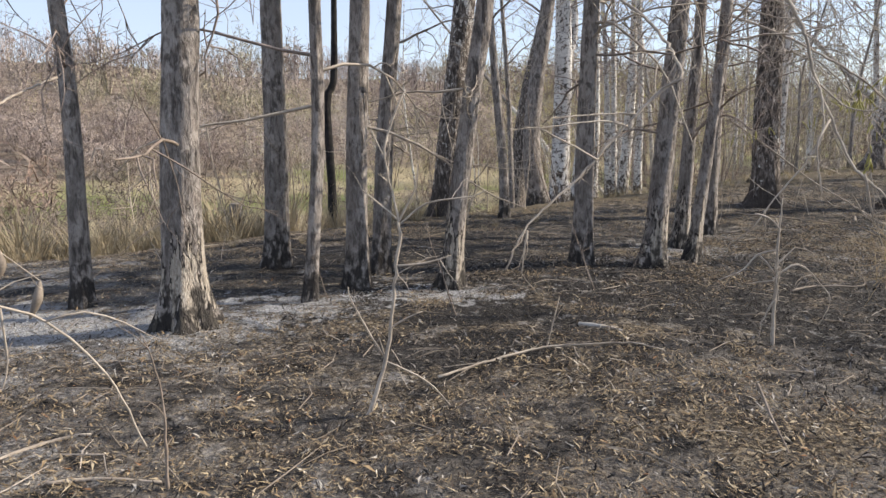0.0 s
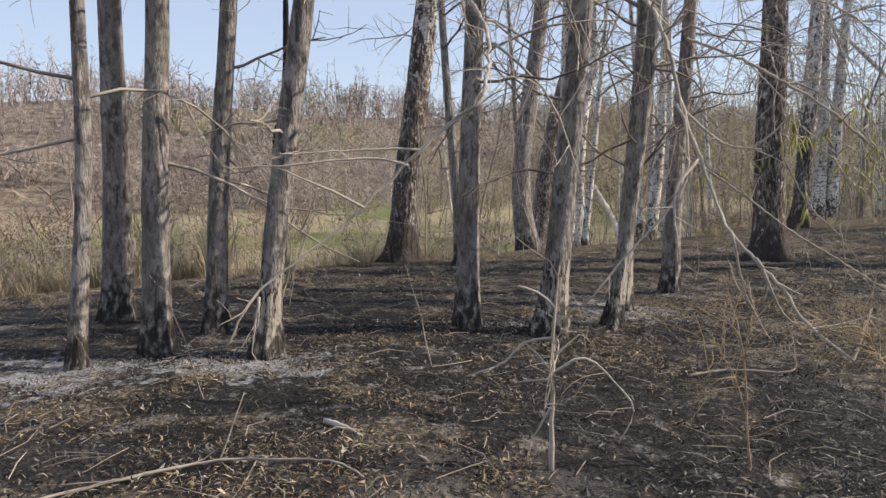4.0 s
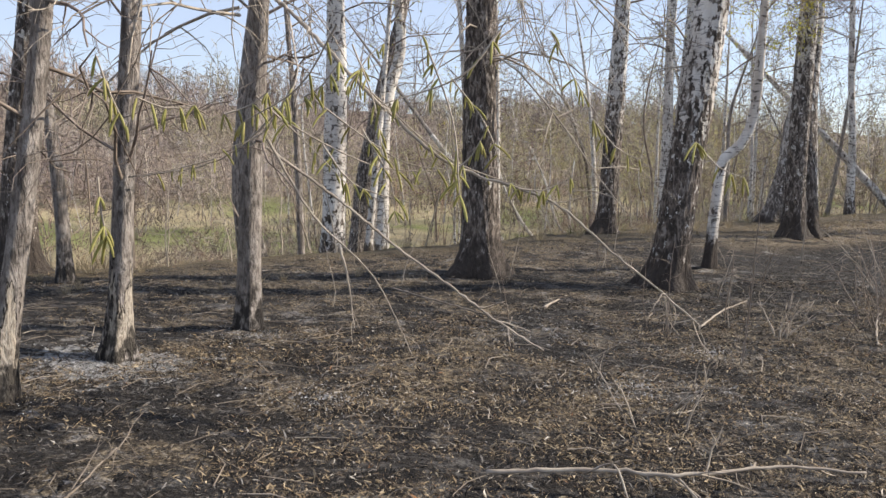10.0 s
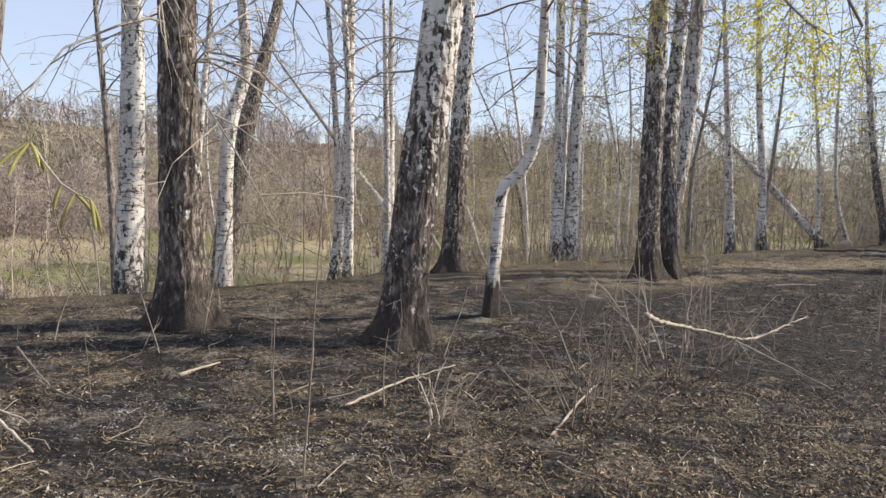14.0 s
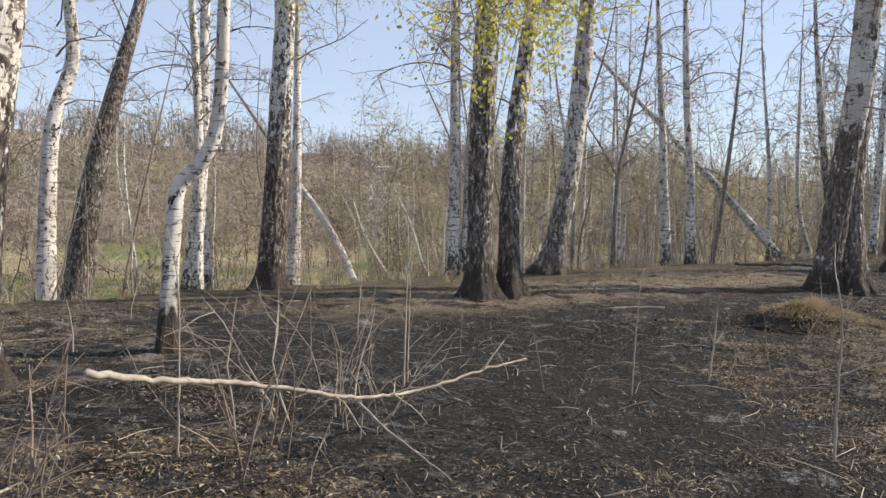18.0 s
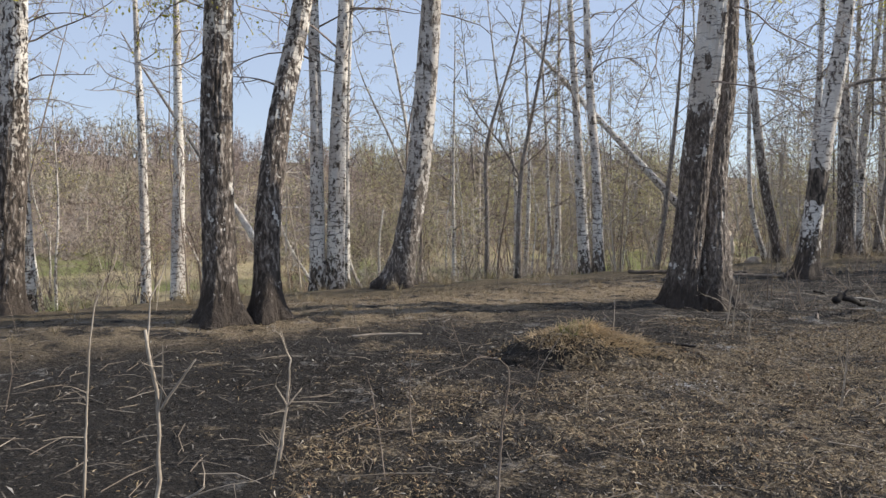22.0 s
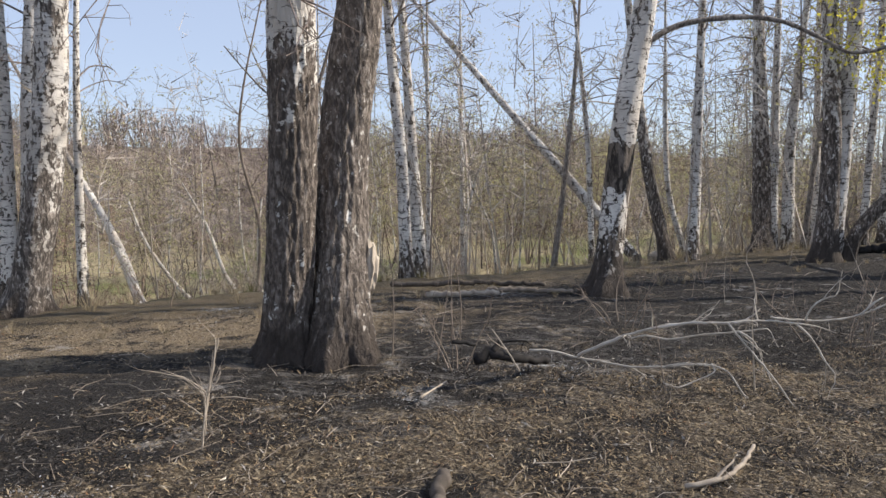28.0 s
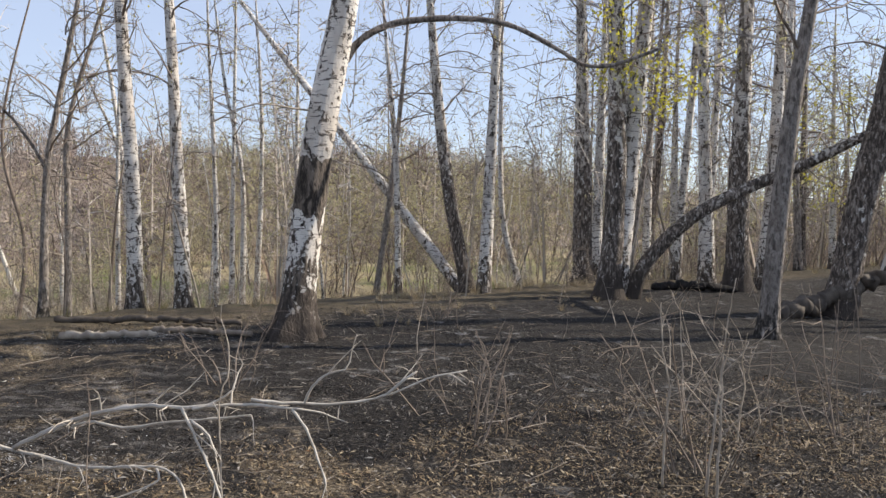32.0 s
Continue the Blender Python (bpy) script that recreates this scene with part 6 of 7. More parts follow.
# ---- grassy mound ----
def mound(x, y):
    rng = np.random.default_rng(3)
    root = empty("grassy_mound", x, y, gz(x, y), "small earth mound with dry and fresh grass on top", "mound")
    k, m = 30, 12
    v, f = [], []
    for i in range(m + 1):
        for j in range(k):
            a, q = 2 * math.pi * j / k, i / m
            r = 1.12 * (1 - q) + 0.02
            sx = 1.15 if math.cos(a) > 0 else 1.05
            z = 0.29 * (1 - (1 - q) ** 1.25) + 0.03 * math.sin(5 * a + 7 * q) * (1 - q) + rng.normal(0, 0.012) - (0.14 if i == 0 else 0.04)
            v.append((r * math.cos(a) * sx, r * math.sin(a) * 0.7, z + (0.05 * math.cos(a + 2.4) if i > 3 else 0)))
    for i in range(m):
        for j in range(k):
            f.append((i * k + j, i * k + (j + 1) % k, (i + 1) * k + (j + 1) % k, (i + 1) * k + j))
    part("earth", mesh_of("mound_earth", v, f, GROUND), root)
    for nm, mat, count, lab in (("dry_grass", MOUNDGRASS, 8500, "dry tan grass"), ("fresh_grass", GREEN, 350, "fresh green blades")):
        vs, fs = [], []
        for i in range(count):
            a, q = rng.uniform(0, 6.28), rng.uniform(0.0, 0.80 if mat is MOUNDGRASS else 0.45)
            if mat is GREEN:
                a = rng.uniform(2.2, 4.2)
            p = np.array([q * math.cos(a) * (1.0 if math.cos(a) > 0 else 0.9), q * math.sin(a) * 0.65, 0.29 * (1 - (q / 1.12) ** 1.25) - 0.05 + 0.05 * math.cos(a + 2.4)])
            d = unit(np.array([0.5 * math.cos(a) + 0.5, 0.5 * math.sin(a) - 0.4, rng.uniform(-0.35, 0.55)]) + rng.normal(0, 0.5, 3))
            w = unit(np.cross(d, rng.normal(0, 1, 3))) * 0.0032
            ln = rng.uniform(0.07, 0.22)
            e = p + d * ln + (0, 0, -0.25 * ln)
            c = p + d * ln * 0.55
            b = len(vs)
            vs += [p - w, p + w, c + w * 0.8, c - w * 0.8, e + w * 0.2, e - w * 0.2]
            fs += [(b, b + 1, b + 2, b + 3), (b + 3, b + 2, b + 4, b + 5)]
        part(nm, mesh_of(nm, vs, fs, mat), root, lab, "stuff")
    vs = []
    for i in range(5200):
        a, q = rng.uniform(0, 6.28), 1.08 * math.sqrt(rng.uniform(0, 1))
        p = np.array([q * math.cos(a) * (1.1 if math.cos(a) > 0 else 1.0), q * math.sin(a) * 0.68, 0.29 * (1 - (q / 1.12) ** 1.25) - 0.025 + 0.05 * math.cos(a + 2.4) * (q < 0.8)])
        d, e = rng.normal(0, 0.016, 3), rng.normal(0, 0.008, 3)
        vs += [p - d, p + d, p + e]
    part("litter", mesh_of("mound_litter", vs, np.arange(len(vs)).reshape(-1, 3), LEAVES, False), root, "brown leaf scraps", "stuff")


mound(18.87, 21.78)


def pale_lump(x, y):
    rng = np.random.default_rng(9)
    bm = bmesh.new()
    bmesh.ops.create_icosphere(bm, subdivisions=3, radius=0.36)
    for vv in bm.verts:
        k = 1 + 0.25 * noise.noise(vv.co * 4) + rng.normal(0, 0.02)
        vv.co = Vector((vv.co.x * k, vv.co.y * k * 0.7, vv.co.z * k * 0.75 + 0.2))
    me = bpy.data.meshes.new("pale_stump")
    bm.to_mesh(me)
    bm.free()
    me.materials.append(DEADWOOD)
    ob = new("pale_stump", me)
    ob.location = (x, y, gz(x, y))
    tagged(ob, "pale broken stump at the foot of the leaning birch", "stump")


pale_lump(27.2, 43.6)

# ---- young trees of the valley side ----
YOUNG = []
for i in range(4):
    rng = np.random.default_rng(300 + i)
    root = empty("young_tree", 0, 0, 0, "thin young leafless tree with first yellow-green buds" if i % 2 else "thin young birch with sparse small leaves", "tree", "young trees on the valley side")
    bend = [(rng.normal(0, 0.1), rng.normal(0, 0.1), 2.0), (rng.normal(0, 0.3), rng.normal(0, 0.3), 4.5), (rng.normal(0, 0.5), rng.normal(0, 0.5), 8.5)]
    line = curve_through([(0, 0, -0.3)] + bend, 0.35)
    v, f = tube(line, np.linspace(0.055, 0.012, len(line)), 7)
    part("trunk", mesh_of("young_trunk", v, f, (BIRCH, TWIG, WHITE, BIRCH)[i]), root)
    out, tips = [], []
    for _ in range(17):
        j = int(rng.integers(len(line) * 2 // 7, len(line) - 1))
        a = rng.uniform(0, 6.28)
        boughs(rng, line[j], (math.cos(a), math.sin(a), rng.uniform(0.3, 1.0)), rng.uniform(0.5, 1.5), 0.012, 1, 0.05, 0.35, (4, 6), 0.5, out, tips)
    v, f = tubes(out)
    part("crown", mesh_of("young_crown", v, f, BIRCHTWIG), root, kind="stuff")
    tips = np.array(tips)
    lv, lf = leaf_quads(rng, tips[rng.random(len(tips)) < 0.5], 0.06, 0.5)
    part("foliage", mesh_of("young_foliage", lv, lf, (LEAF, BUD)[i % 2]), root, kind="stuff")
    YOUNG.append(root)
rng = np.random.default_rng(77)
used = [False] * 4
for i in range(80):
    s, n = (rng.uniform(14, 75), rng.uniform(20, 44)) if i < 40 else (rng.uniform(50, 100), rng.uniform(-12, 16))
    if s < 24 and rng.random() < 0.55:
        s += 25
    x, y = xy_of(s, n)
    k = rng.uniform(0.7, 1.25)
    m = pose(x, y, gz(x, y), rng.normal(0, 4), rng.normal(0, 4), rng.uniform(0, 360)) @ Matrix.Diagonal((k, k, k * rng.uniform(0.85, 1.2), 1))
    j = i % 4
    if not used[j]:
        used[j] = True
        YOUNG[j].matrix_basis = m
    else:
        base = YOUNG[j].matrix_basis.copy()
        YOUNG[j].scale = (1, 1, 1)
        copy_thing(YOUNG[j], m)
        YOUNG[j].matrix_basis = base

# ---- saplings over the burnt floor ----
SHOOTS = []
for i in range(6):
    rng = np.random.default_rng(500 + i)
    out = []
    boughs(rng, (0, 0, -0.03), (rng.normal(0, 0.15), rng.normal(0, 0.15), 1), 0.9, 0.007, 1, -0.02, 0.22, (4, 5), 0.32, out)
    v, f = tubes(out, 4)
    SHOOTS.append(mesh_of("shoot", v, f, (PALETWIG, TWIG)[i % 2]))
rng = np.random.default_rng(78)
for i in range(120):
    s, n = rng.uniform(0, 46), rng.uniform(3.2, 10.2)
    if 11 < s < 19 or s > 30:
        n = rng.uniform(3.0, 9.8)
    elif rng.random() < 0.45:
        continue
    x, y = xy_of(s, n)
    ob = new("sapling", SHOOTS[int(rng.integers(6))])
    k = rng.uniform(0.35, 0.95)
    ob.matrix_basis = pose(x, y, gz(x, y), rng.normal(0, 9), rng.normal(0, 9), rng.uniform(0, 360)) @ Matrix.Diagonal((k, k, k, 1))
    tagged(ob, "thin leafless shoot standing in burnt litter", "sapling", "saplings on the burnt floor")


# ---- thicket, hillside woods, grass and litter ----
def thicket(name, label, templates, places, mat):
    pieces = []
    for i, tpl in enumerate(templates):
        mine = places[i::len(templates)]
        if len(mine):
            pieces.append(spread_copies(tpl, mine))
    v, f = joined(pieces)
    ob = new(name, mesh_of(name, v, f, mat))
    tagged(ob, label, "brush", kind="stuff")


def scatter(rng, count, s0, s1, n0, n1, lo, hi):
    s, n = rng.uniform(s0, s1, count), rng.uniform(n0, n1, count)
    x, y = xy_of(s, n)
    k = rng.uniform(lo, hi, count)
    return np.stack([x, y, height(x, y), rng.uniform(0, 6.28, count), k, k * rng.uniform(0.8, 1.3, count)], 1)


def patchy(x, y, cell, seed):
    """Smooth random patches between 0 and 1, a new value about every cell metres."""
    grid = np.random.default_rng(seed).random((64, 64))
    u, v = np.asarray(x, float) / cell + 1000, np.asarray(y, float) / cell + 1000
    i, j = np.floor(u).astype(int), np.floor(v).astype(int)
    a, b = u - i, v - j
    a, b = a * a * (3 - 2 * a), b * b * (3 - 2 * b)
    at = lambda p, q: grid[p % 64, q % 64]
    return (at(i, j) * (1 - a) + at(i + 1, j) * a) * (1 - b) + (at(i, j + 1) * (1 - a) + at(i + 1, j + 1) * a) * b


def clumped(places, cell, seed, least, tall):
    """Keeps the places in thicker clumps and lets whole clumps grow taller or stay low."""
    p = places[patchy(places[:, 0], places[:, 1], cell, seed) > least]
    k = 0.65 + tall * patchy(p[:, 0], p[:, 1], cell * 1.6, seed + 1) ** 2
    p[:, 4:6] *= k[:, None]
    return p


def blade_bush(seed, tall, wide, stems, twigs, thick, droop=0.0, bare=0.15, tips=2):
    """A distant leafless bush or crown of thin tapering blades; also gives the twig ends."""
    rng = np.random.default_rng(seed)
    tri, ends = [], []

    def blade(p, q, w):
        side = unit(np.cross(q - p, rng.normal(0, 1, 3))) * w
        tri.append((p - side, p + side, q))

    for _ in range(stems):
        a, lean = rng.uniform(0, 6.28), wide * rng.uniform(0.1, 0.5)
        top = np.array([math.cos(a) * lean, math.sin(a) * lean, tall * rng.uniform(0.65, 1.05)])
        bow = rng.normal(0, 0.08 * tall, 3) * (1, 1, 0)
        at = lambda u: top * u * np.array([u ** 0.4, u ** 0.4, 1.0]) + bow * math.sin(math.pi * u)
        for u in (0.0, 0.33, 0.66):
            blade(at(u) - (0, 0, 0.1), at(min(u + 0.45, 1.0)), thick * (1 - 0.7 * u))
        for _ in range(twigs):
            u = rng.uniform(bare, 1.0)
            p = at(u)
            q = p + unit(rng.normal(0, 1, 3) * (1, 1, 0.5) + np.array([0, 0, 0.75 - droop])) * wide * rng.uniform(0.12, 0.42)
            blade(p, q, thick * 0.42)
            for _ in range(tips):
                k = rng.uniform(0.3, 0.95)
                e = p * (1 - k) + q * k
                blade(e, e + unit(rng.normal(0, 1, 3) + np.array([0, 0, 0.4 - 1.5 * droop])) * wide * rng.uniform(0.06, 0.2), thick * 0.26)
            ends.append(q)
    return (np.array(tri).reshape(-1, 3), np.arange(3 * len(tri)).reshape(-1, 3)), np.array(ends)


def dome_bush(seed, tall, wide, stems, twigs, thick, tips=2, bare=0.12):
    """A rounded leafless bush: stems arch outwards and every twig carries finer ones; also gives the twig ends."""
    rng = np.random.default_rng(seed)
    tri, ends = [], []

    def blade(p, q, w):
        side = unit(np.cross(q - p, rng.normal(0, 1, 3))) * w
        tri.append((p - side, p + side, q))

    for i in range(stems):
        a = 6.283 * (i + rng.uniform(0, 0.8)) / stems
        lean, top = wide * rng.uniform(0.15, 1.0), tall * rng.uniform(0.6, 1.05)
        twist = rng.normal(0, 0.25)
        joints = []
        for k in range(6):
            u = k / 5
            b = a + twist * u
            joints.append(np.array([math.cos(b) * lean * u ** 0.85, math.sin(b) * lean * u ** 0.85, top * math.sin(1.45 * u) - 0.12]) + rng.normal(0, 0.035 * tall, 3) * (u > 0))
        for k in range(5):
            blade(joints[k], joints[k + 1] * 1.08 - joints[k] * 0.08, thick * (0.8 - 0.12 * k))
        for _ in range(twigs):
            u = 5 * rng.uniform(bare, 1.0)
            k = min(int(u), 4)
            p = joints[k] * (1 - u + k) + joints[k + 1] * (u - k)
            way = unit(joints[k + 1] - joints[k]) * 0.5 + rng.normal(0, 0.75, 3) + np.array([0, 0, 0.15])
            q = p + unit(way) * tall * rng.uniform(0.10, 0.30)
            blade(p, q, thick * 0.55)
            for _ in range(tips):
                c = rng.uniform(0.25, 0.95)
                e = p * (1 - c) + q * c
                blade(e, e + unit(way * 0.4 + rng.normal(0, 0.8, 3)) * tall * rng.uniform(0.07, 0.18), thick * 0.36)
            ends.append(q)
    return (np.array(tri).reshape(-1, 3), np.arange(3 * len(tri)).reshape(-1, 3)), np.array(ends)


def leaf_tris(rng, points, size):
    p = np.asarray(points, float)
    v = np.stack([p, p + rng.normal(0, size, p.shape), p + rng.normal(0, size, p.shape)], 1).reshape(-1, 3)
    return v, np.arange(3 * len(p)).reshape(-1, 3)


rng = np.random.default_rng(41)
bushes = [dome_bush(60 + i, 2.0, 1.6, 8, 9, 0.018)[0] for i in range(6)]
near = np.vstack([clumped(scatter(rng, 330, -22, 7, 17.5, 32, 0.95, 1.35), 4.0, 51, 0.25, 0.6), clumped(scatter(rng, 70, -14, 8, 11.5, 17, 0.35, 0.6), 3.0, 52, 0.40, 0.4),
                  clumped(scatter(rng, 430, 5, 26, 12.2, 34, 0.6, 1.0), 6.0, 53, 0.50, 0.7), clumped(scatter(rng, 380, 26, 46, 12.6, 34, 0.6, 1.05), 6.0, 55, 0.52, 0.7), clumped(scatter(rng, 120, 46, 85, 12, 30, 0.7, 1.2), 5.0, 54, 0.22, 0.8)])
near[:, 4:6] *= (0.40 + 0.070 * np.clip((near[:, 0] - P0[0]) * NV[0] + (near[:, 1] - P0[1]) * NV[1] - 12, 0, 14))[:, None]
along = (near[:, 0] - P0[0]) * U[0] + (near[:, 1] - P0[1]) * U[1]
# split at s 32 into bushes with shade and bushes with light in their colour
thicket("valley_thicket", "tangled leafless brown bushes in the hollow below the bank, toned dark for shade", bushes, near[along < 32], BRUSH)
thicket("pale_thicket", "tangled leafless brown bushes below the bank, toned pale for light", bushes, near[along >= 32], LITBRUSH)
rng = np.random.default_rng(42)
hill = [dome_bush(80 + i, 3.4, 2.4, 6, 8, 0.055, 1)[0] for i in range(6)]
coarse = [dome_bush(480 + i, 4.0, 2.6, 5, 6, 0.085, 1)[0] if i % 3 else blade_bush(480 + i, 5.4, 2.8, 4, 7, 0.065, tips=1)[0] for i in range(6)]
low = clumped(scatter(rng, 520, -40, 90, 28, 50, 0.55, 0.95), 9.0, 15, 0.54, 0.8)
far = np.vstack([clumped(scatter(rng, 2500, -60, 70, 49, 78, 0.5, 1.0), 8.0, 3, 0.27, 1.1), clumped(scatter(rng, 650, 62, 130, -40, 26, 0.8, 1.4), 8.0, 7, 0.25, 1.2)])
top = np.vstack([clumped(scatter(rng, 1900, -60, 120, 76, 104, 0.6, 1.1), 7.0, 11, 0.15, 1.0), clumped(scatter(rng, 500, 70, 180, 40, 100, 0.9, 1.4), 9.0, 12, 0.2, 0.9)])
thicket("hillside_woods", "leafless brown scrub on the far hillside", hill, far, HILLBRUSH)
thicket("meadow_bushes", "scattered leafless bushes on the pale valley meadow", hill[1::2], low, BRUSH)
thicket("hilltop_woods", "leafless brown woods reaching up the hill to its top", coarse, top, HILLBRUSH)
rng = np.random.default_rng(43)
crowns, leafage = [], []
for i in range(4):
    tpl, ends = blade_bush(180 + i, 8.0, 2.8, 3, 34, 0.045, 0.5, 0.3)
    crowns.append(tpl)
    leafage.append(leaf_tris(rng, np.repeat(ends, 6, axis=0) + rng.normal(0, 0.26, (6 * len(ends), 3)) - (0, 0, 0.15), 0.055))
spots = np.vstack([clumped(scatter(rng, 70, 20, 60, 30, 52, 0.6, 1.05), 7.0, 9, 0.35, 0.6), clumped(scatter(rng, 230, 45, 130, 22, 70, 0.8, 1.3), 7.0, 9, 0.25, 0.7),
                   clumped(scatter(rng, 70, -50, 10, 34, 88, 0.5, 0.8), 6.0, 9, 0.4, 0.5), scatter(rng, 60, 58, 120, -20, 24, 0.8, 1.3)])
tall_trees, tall_leaves = [], []
for i in range(5):
    tpl, ends = blade_bush(580 + i, 13.0, 3.6, 1 + i % 2, 62 - 26 * (i % 2), 0.055, 0.25, 0.22, 3)
    tall_trees.append(tpl)
    tall_leaves.append(leaf_tris(rng, np.repeat(ends, 4, axis=0) + rng.normal(0, 0.25, (4 * len(ends), 3)), 0.05))
tall_spots = np.vstack([scatter(rng, 34, 28, 60, 20, 44, 0.65, 1.0), scatter(rng, 70, 44, 75, 4, 26, 0.7, 1.05), scatter(rng, 75, 60, 110, 2, 45, 0.8, 1.15), scatter(rng, 14, 10, 28, 34, 50, 0.5, 0.7)])
thicket("tall_far_trees", "tall slender leafless trees with fine twigs behind the clearing", tall_trees, tall_spots, FARTREE)
thicket("tall_far_buds", "opening yellow-green buds in tall far trees", tall_leaves, tall_spots, BUD)
near_leaf = []
for i in range(3):
    ends = dome_bush(280 + i, 2.6, 2.0, 5, 9, 0.012)[1]
    near_leaf.append(leaf_tris(rng, np.repeat(ends, 5, axis=0) + rng.normal(0, 0.15, (5 * len(ends), 3)), 0.03))
near_spots = np.vstack([clumped(scatter(rng, 24, 18, 40, 18, 30, 0.6, 1.1), 5.0, 31, 0.42, 0.9), clumped(scatter(rng, 70, 46, 85, 12, 30, 0.8, 1.5), 5.0, 31, 0.4, 0.9)])
thicket("budding_thicket", "small yellow-green leaves opening in the thicket", near_leaf, near_spots, BUD)
tall_brush = [dome_bush(380 + i, 3.8, 1.9, 7, 12, 0.020)[0] for i in range(4)]
thicket("tall_brush", "tall leafless brush below the rim", tall_brush, clumped(np.vstack([scatter(rng, 60, 6, 27, 17, 36, 0.4, 0.8), scatter(rng, 60, 27, 80, 18, 36, 0.4, 0.9)]), 5.0, 33, 0.40, 0.9), BRUSH)
thicket("far_trees", "far slender trees standing over the brush", crowns, spots, BRUSH)
thicket("budding_woods", "far treetops with first yellow-green leaves", leafage, spots, BUD)


def pole_template(seed):
    """A thin crooked young stem with a few side twigs."""
    rng = np.random.default_rng(seed)
    out = []
    boughs(rng, (0, 0, -0.15), (rng.normal(0, 0.18), rng.normal(0, 0.18), 1), 3.0, 0.022, 2, -0.03, 0.22, (6, 2), 0.34, out)
    return tubes(out)


rng = np.random.default_rng(45)
poles = [pole_template(700 + i) for i in range(8)]
thicket("pale_stems", "thin pale crooked young stems standing along the bank", poles[:4], np.vstack([scatter(rng, 22, 2, 18, 10.8, 20, 0.4, 0.9), scatter(rng, 40, 20, 62, 11.5, 24, 0.5, 1.3)]), PALETWIG)
thicket("brown_stems", "thin brown crooked young stems standing along the bank", poles[4:], np.vstack([scatter(rng, 40, 0, 18, 11.5, 22, 0.4, 0.9), scatter(rng, 30, 18, 66, 11.5, 24, 0.5, 1.3)]), TWIG)


def blades(seed, count, tall, reach):
    rng = np.random.default_rng(seed)
    vs, fs = [], []
    for _ in range(count):
        a, d = rng.uniform(0, 6.28), reach * rng.uniform(0, 1)
        p = np.array([d * math.cos(a), d * math.sin(a), -0.02])
        w = np.array([-math.sin(a), math.cos(a), 0]) * 0.006
        h = tall * rng.uniform(0.5, 1.1)
        e = p + np.array([math.cos(a) * h * 0.6, math.sin(a) * h * 0.6, h * 0.75]) + rng.normal(0, 0.06, 3)
        c = p * 0.5 + e * 0.5 + (0, 0, h * 0.18)
        b = len(vs)
        vs += [p - w, p + w, c + w * 0.7, c - w * 0.7, e + w * 0.15, e - w * 0.15]
        fs += [(b, b + 1, b + 2, b + 3), (b + 3, b + 2, b + 4, b + 5)]
    return np.array(vs), np.array(fs)


rng = np.random.default_rng(44)
tufts = [blades(90 + i, 36, 0.5, 0.16) for i in range(4)]
thicket("dry_grass", "dry tan grass along the bank edge", tufts, np.vstack([scatter(rng, 700, -14, 9, 10.6, 18, 0.5, 1.1), scatter(rng, 160, -3, 5, 11.0, 15.0, 1.0, 1.9), scatter(rng, 420, 9, 70, 11.2, 20, 0.3, 0.7), scatter(rng, 140, -8, 44, 8.6, 10.6, 0.2, 0.4)]), STRAW)

thicket("valley_grass", "fresh olive grass on the valley floor", tufts, np.vstack([scatter(rng, 520, -16, 9, 13.5, 26, 0.5, 1.0), scatter(rng, 260, 9, 50, 14.5, 26, 0.3, 0.7)]), OLIVE)


def warmth(s, n, x, y):
    """Where brown unburnt leaves lie rather than char: more near the path and late on the walk; fewer where tree shade
    is painted in.
    """
    w = patchy(x, y, 1.3, 21) * 0.6 + patchy(x, y, 0.42, 22) * 0.5 - 0.5
    # the drop between s 2.5 and 9 darkens the floor in place of tree shadows
    w = w + (0.26 * ease(18.5, 23, s) + 0.42 * ease(22, 25, s)) * ease(5.6, 4.4, n) - 0.08 * ease(29, 31, s) + 0.12 * ease(16, 22, s) - 0.3 * ease(2.5, 4, s) * ease(9, 7, s) * ease(6.5, 3.0, n) + 0.5 * ease(7.4, 9.2, n) * ease(31, 28, s) * (0.3 + 0.7 * ease(18, 22, s)) + 0.46 * ease(8, 10, s) * ease(17, 14, s) * ease(5, 3, n) + 0.26 * ease(3.0, 0, s) - 0.15 * ease(3.0, 5.5, n) * ease(8.6, 7.0, n)
    w = w + 0.16 * ease(5.0, 3.0, s) * ease(4.2, 3.0, n)
    # brown leaves thin out past s 31.5 to stand in for tree shade
    w = w + 0.20 * ease(5.0, 7.5, s) * ease(16, 14, s) * ease(8.5, 6.5, n) - 0.20 * ease(29.5, 31.5, s) * ease(3.8, 4.6, n) - 0.30 * ease(31.5, 33.5, s) + 0.34 * ease(1.2, 2.2, s) * ease(5.2, 4.0, s) * ease(3.6, 2.6, n)
    w = w - 0.30 * ease(20, 22, s) * ease(4.5, 5.2, n) * ease(8.2, 7.2, n) + 0.22 * ease(19.5, 21.5, s) * ease(4.6, 3.8, n)
    w = w + 0.14 * ease(25, 27, s) * ease(30, 29, s) * ease(5.4, 4.6, n)
    w = w + 1.15 * (patchy(x, y, 0.75, 25) - 0.52) * ease(18, 21, s) * ease(8, 7, n)
    return w - 0.50 * ease(16.0, 18, s) * ease(21.8, 19.8, s) * ease(1.8, 3.6, n)


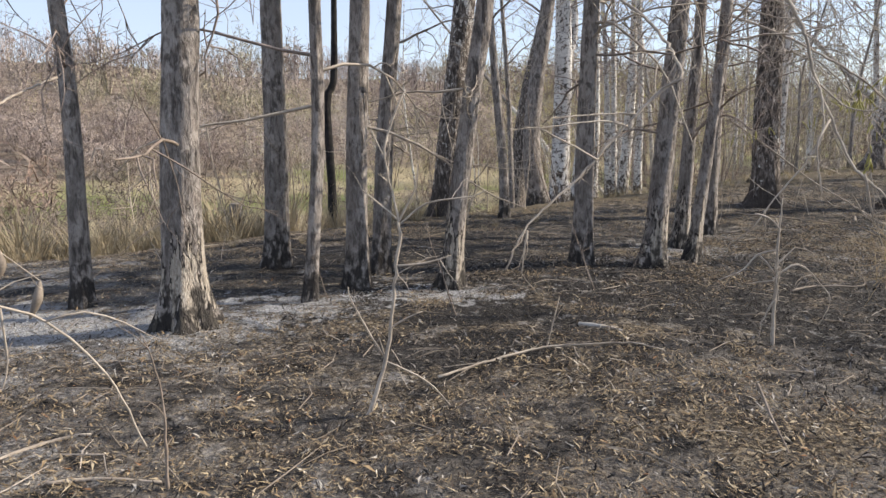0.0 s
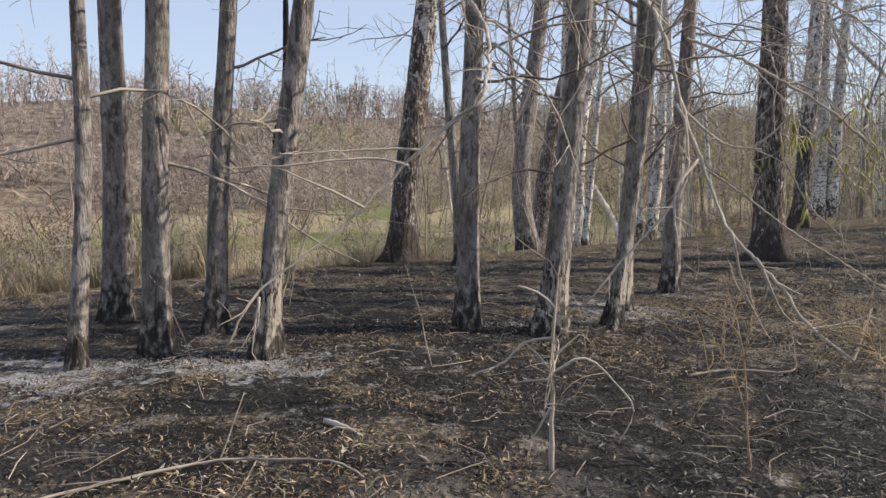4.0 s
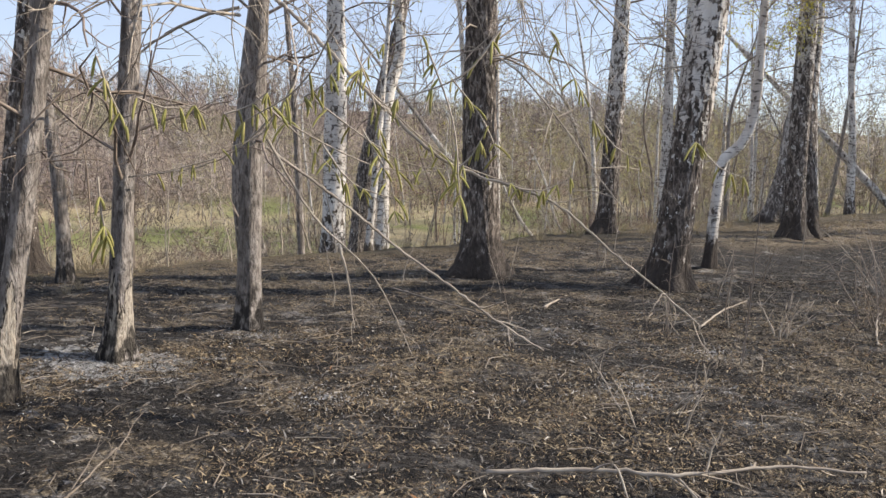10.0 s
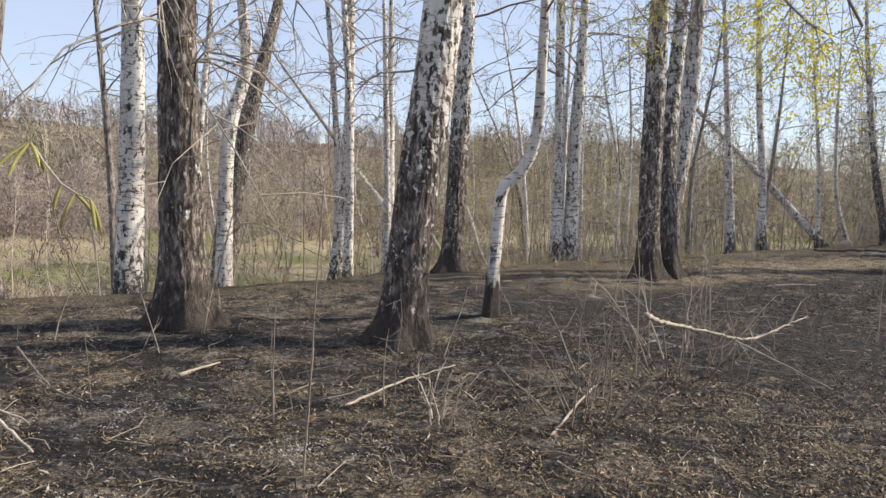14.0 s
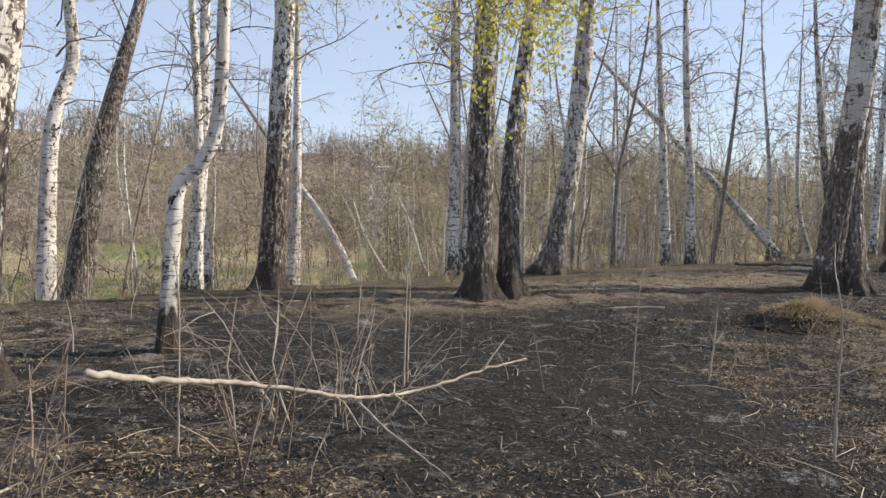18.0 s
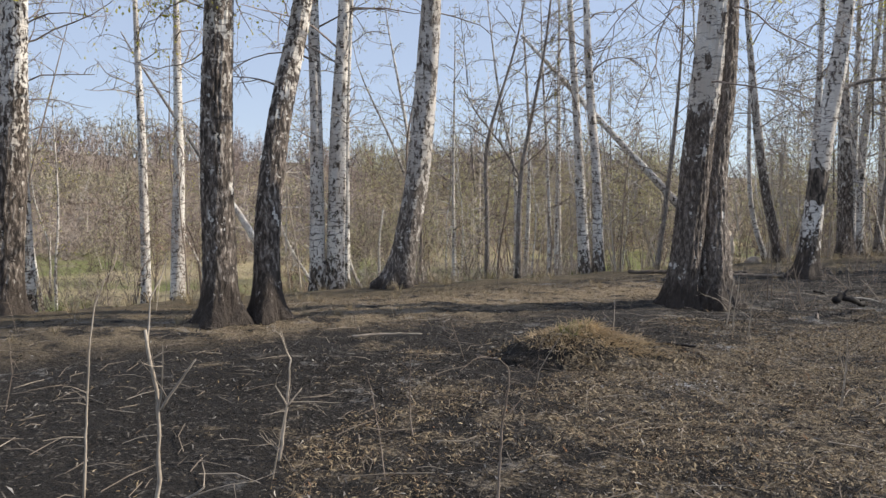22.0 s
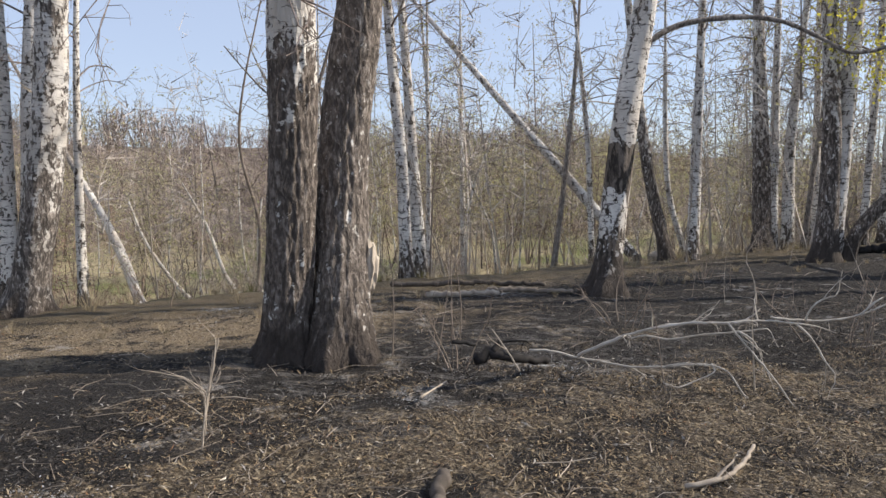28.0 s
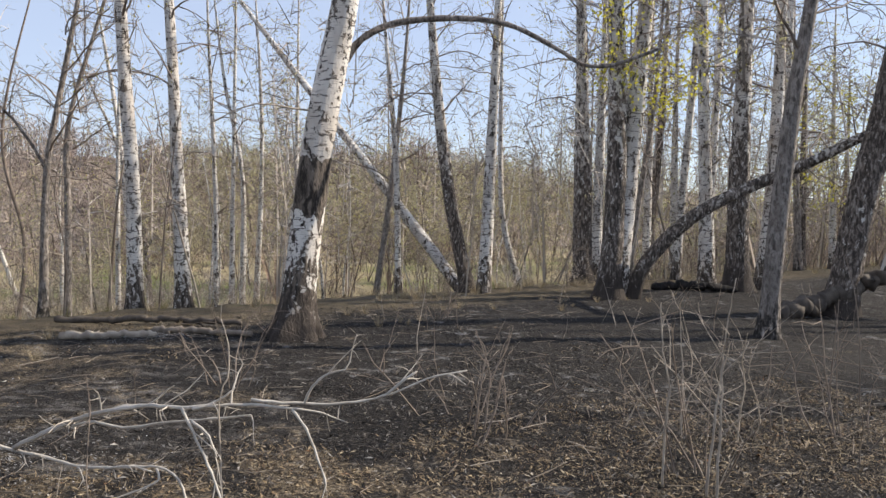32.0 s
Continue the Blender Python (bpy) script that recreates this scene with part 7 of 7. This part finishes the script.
def litter(count, seed, name, label, mat, lo, hi, brown):
    """Curled leaf scraps over the burnt floor."""
    rng = np.random.default_rng(seed)
    s = rng.uniform(-3, 37, count)
    n = np.where(rng.random(count) < 0.78, 1.8 - 0.8 * (s < 4) + 4.6 * rng.random(count) ** 1.4, rng.uniform(5.5, 10.9, count))
    n = np.where(rng.random(count) < 0.05, rng.uniform(-5.0, 2.0, count), n)
    x, y = xy_of(s, n)
    clump = patchy(x, y, 0.16, 23) * 0.6 + patchy(x, y, 0.55, 24) * 0.4
    chance = np.clip(0.40 + 3.4 * warmth(s, n, x, y), 0.03, 1.0) * np.clip(3.2 * clump - 0.75, 0.1, 1.0)
    thin = 1 - 0.70 * ease(16, 18, s) * ease(21.8, 19.8, s)
    keep = rng.random(count) < (chance if brown else thin * np.clip(2.6 * (1 - clump) - 0.6, 0.2, 1.0) * (1 - 0.55 * np.clip(0.1 + 2.5 * warmth(s, n, x, y), 0, 1)))
    x, y = x[keep], y[keep]
    k = len(x)
    z = height(x, y) + rng.uniform(0.002, 0.012, k)
    a, size = rng.uniform(0, 6.28, k), lo + (hi - lo) * rng.random(k) ** 2.2
    tilt = rng.normal(0, 0.38, (k, 2))
    ca, sa = np.cos(a), np.sin(a)
    p = np.stack([x, y, z], 1)
    du = np.stack([ca, sa, tilt[:, 0]], 1) * (size * rng.uniform(0.9, 1.5, k))[:, None]
    dv = np.stack([-sa, ca, tilt[:, 1]], 1) * (size * rng.uniform(0.10, 0.60, k))[:, None]
    skew = rng.uniform(-0.45, 0.45, (k, 1))
    lift = np.zeros((k, 3))
    lift[:, 2] = size * rng.uniform(0.0, 0.6, k)
    v = np.stack([p - du, p - dv + du * skew + lift * 0.6, p + du + lift, p + dv - du * skew + lift * 0.3], 1).reshape(-1, 3)
    ob = new(name, mesh_of(name, v.reshape(-1, 4, 3)[:, :3].reshape(-1, 3), np.arange(3 * k).reshape(-1, 3), mat, False))
    tagged(ob, label, "leaf litter", kind="stuff")


def ash(spots, seed):
    """Pale ash flakes round burnt feet."""
    rng = np.random.default_rng(seed)
    ps = []
    for x, y, reach, k in spots:
        d, q = reach * np.abs(rng.normal(0, 0.55, k)), rng.uniform(0, 6.28, k)
        ps.append(np.stack([x + d * np.cos(q) * 1.3, y + d * np.sin(q) * 0.8], 1))
    p = np.concatenate(ps)
    k = len(p)
    p = np.column_stack([p, height(p[:, 0], p[:, 1]) + rng.uniform(0.006, 0.02, k)])
    a, size = rng.uniform(0, 6.28, k), 0.002 + 0.007 * rng.random((k, 1)) ** 2
    du = np.stack([np.cos(a), np.sin(a), rng.normal(0, 0.25, k)], 1) * size
    dv = np.stack([-np.sin(a), np.cos(a), rng.normal(0, 0.25, k)], 1) * size * 0.6
    v = np.stack([p - du, p - dv, p + du, p + dv], 1).reshape(-1, 3)
    ob = new("ash", mesh_of("ash", v, np.arange(4 * k).reshape(-1, 4), ASH, False))
    tagged(ob, "pale grey ash round burnt tree feet", "ash", kind="stuff")


ash(((0.60, 7.85, 0.9, 4500), (-0.6, 7.8, 1.0, 3200), (1.35, 8.4, 0.7, 3000), (2.66, 9.1, 0.5, 3000), (1.75, 8.9, 0.5, 1800), (5.5, 12.4, 0.6, 2500),
     (5.1, 11.5, 0.5, 1200), (4.5, 11.0, 0.5, 1200), (9.0, 14.2, 0.8, 1600), (20.4, 22.3, 0.35, 900), (19.6, 20.6, 0.5, 1200), (22.0, 24.4, 0.5, 400), (18.7, 28.4, 0.6, 1500), (22.4, 29.8, 0.8, 2500), (10.4, 13.7, 0.6, 1200), (23.1, 25.4, 1.0, 2600), (20.9, 27.9, 0.8, 1200), (9.6, 12.6, 0.9, 1800), (7.4, 12.0, 0.7, 1800), (6.4, 13.4, 0.5, 1500)), 61)
litter(760000, 51, "charred_litter", "charred scraps of leaves over the black ground", LITTER, 0.006, 0.028, False)
litter(1350000, 53, "leaf_litter", "brown and tan fallen leaves on the burnt ground", LEAVES, 0.006, 0.024, True)


def twig_litter(count, seed, mat, label):
    """Dead sticks and twigs lying flat over the floor."""
    rng = np.random.default_rng(seed)
    s, n = rng.uniform(-3, 38, count), 1.8 + 8.6 * rng.random(count) ** 1.3
    x, y = xy_of(s, n)
    a, ln = rng.uniform(0, 6.28, count), 0.05 + 0.4 * rng.random(count) ** 2.5
    pieces = []
    for i in range(count):
        dx, dy = math.cos(a[i]) * ln[i], math.sin(a[i]) * ln[i]
        z0, z1 = gz(x[i], y[i]) + 0.010, gz(x[i] + dx, y[i] + dy) + rng.uniform(0.008, 0.05)
        bow = rng.normal(0, 0.14)
        mid = (x[i] + dx * 0.5 - dy * bow, y[i] + dy * 0.5 + dx * bow, (z0 + z1) / 2 + 0.012)
        r = 0.0022 + 0.005 * ln[i]
        pieces.append(tube([(x[i], y[i], z0), mid, (x[i] + dx, y[i] + dy, z1)], [r, r * 0.9, r * 0.5], 3))
    v, f = joined(pieces)
    ob = new("twig_litter", mesh_of("twig_litter", v, f, mat))
    tagged(ob, label, "twig litter", kind="stuff")


twig_litter(3800, 52, DEADBARK, "small dark dead twigs scattered on the burnt floor")
twig_litter(1000, 54, PALETWIG, "small bleached twigs scattered on the burnt floor")
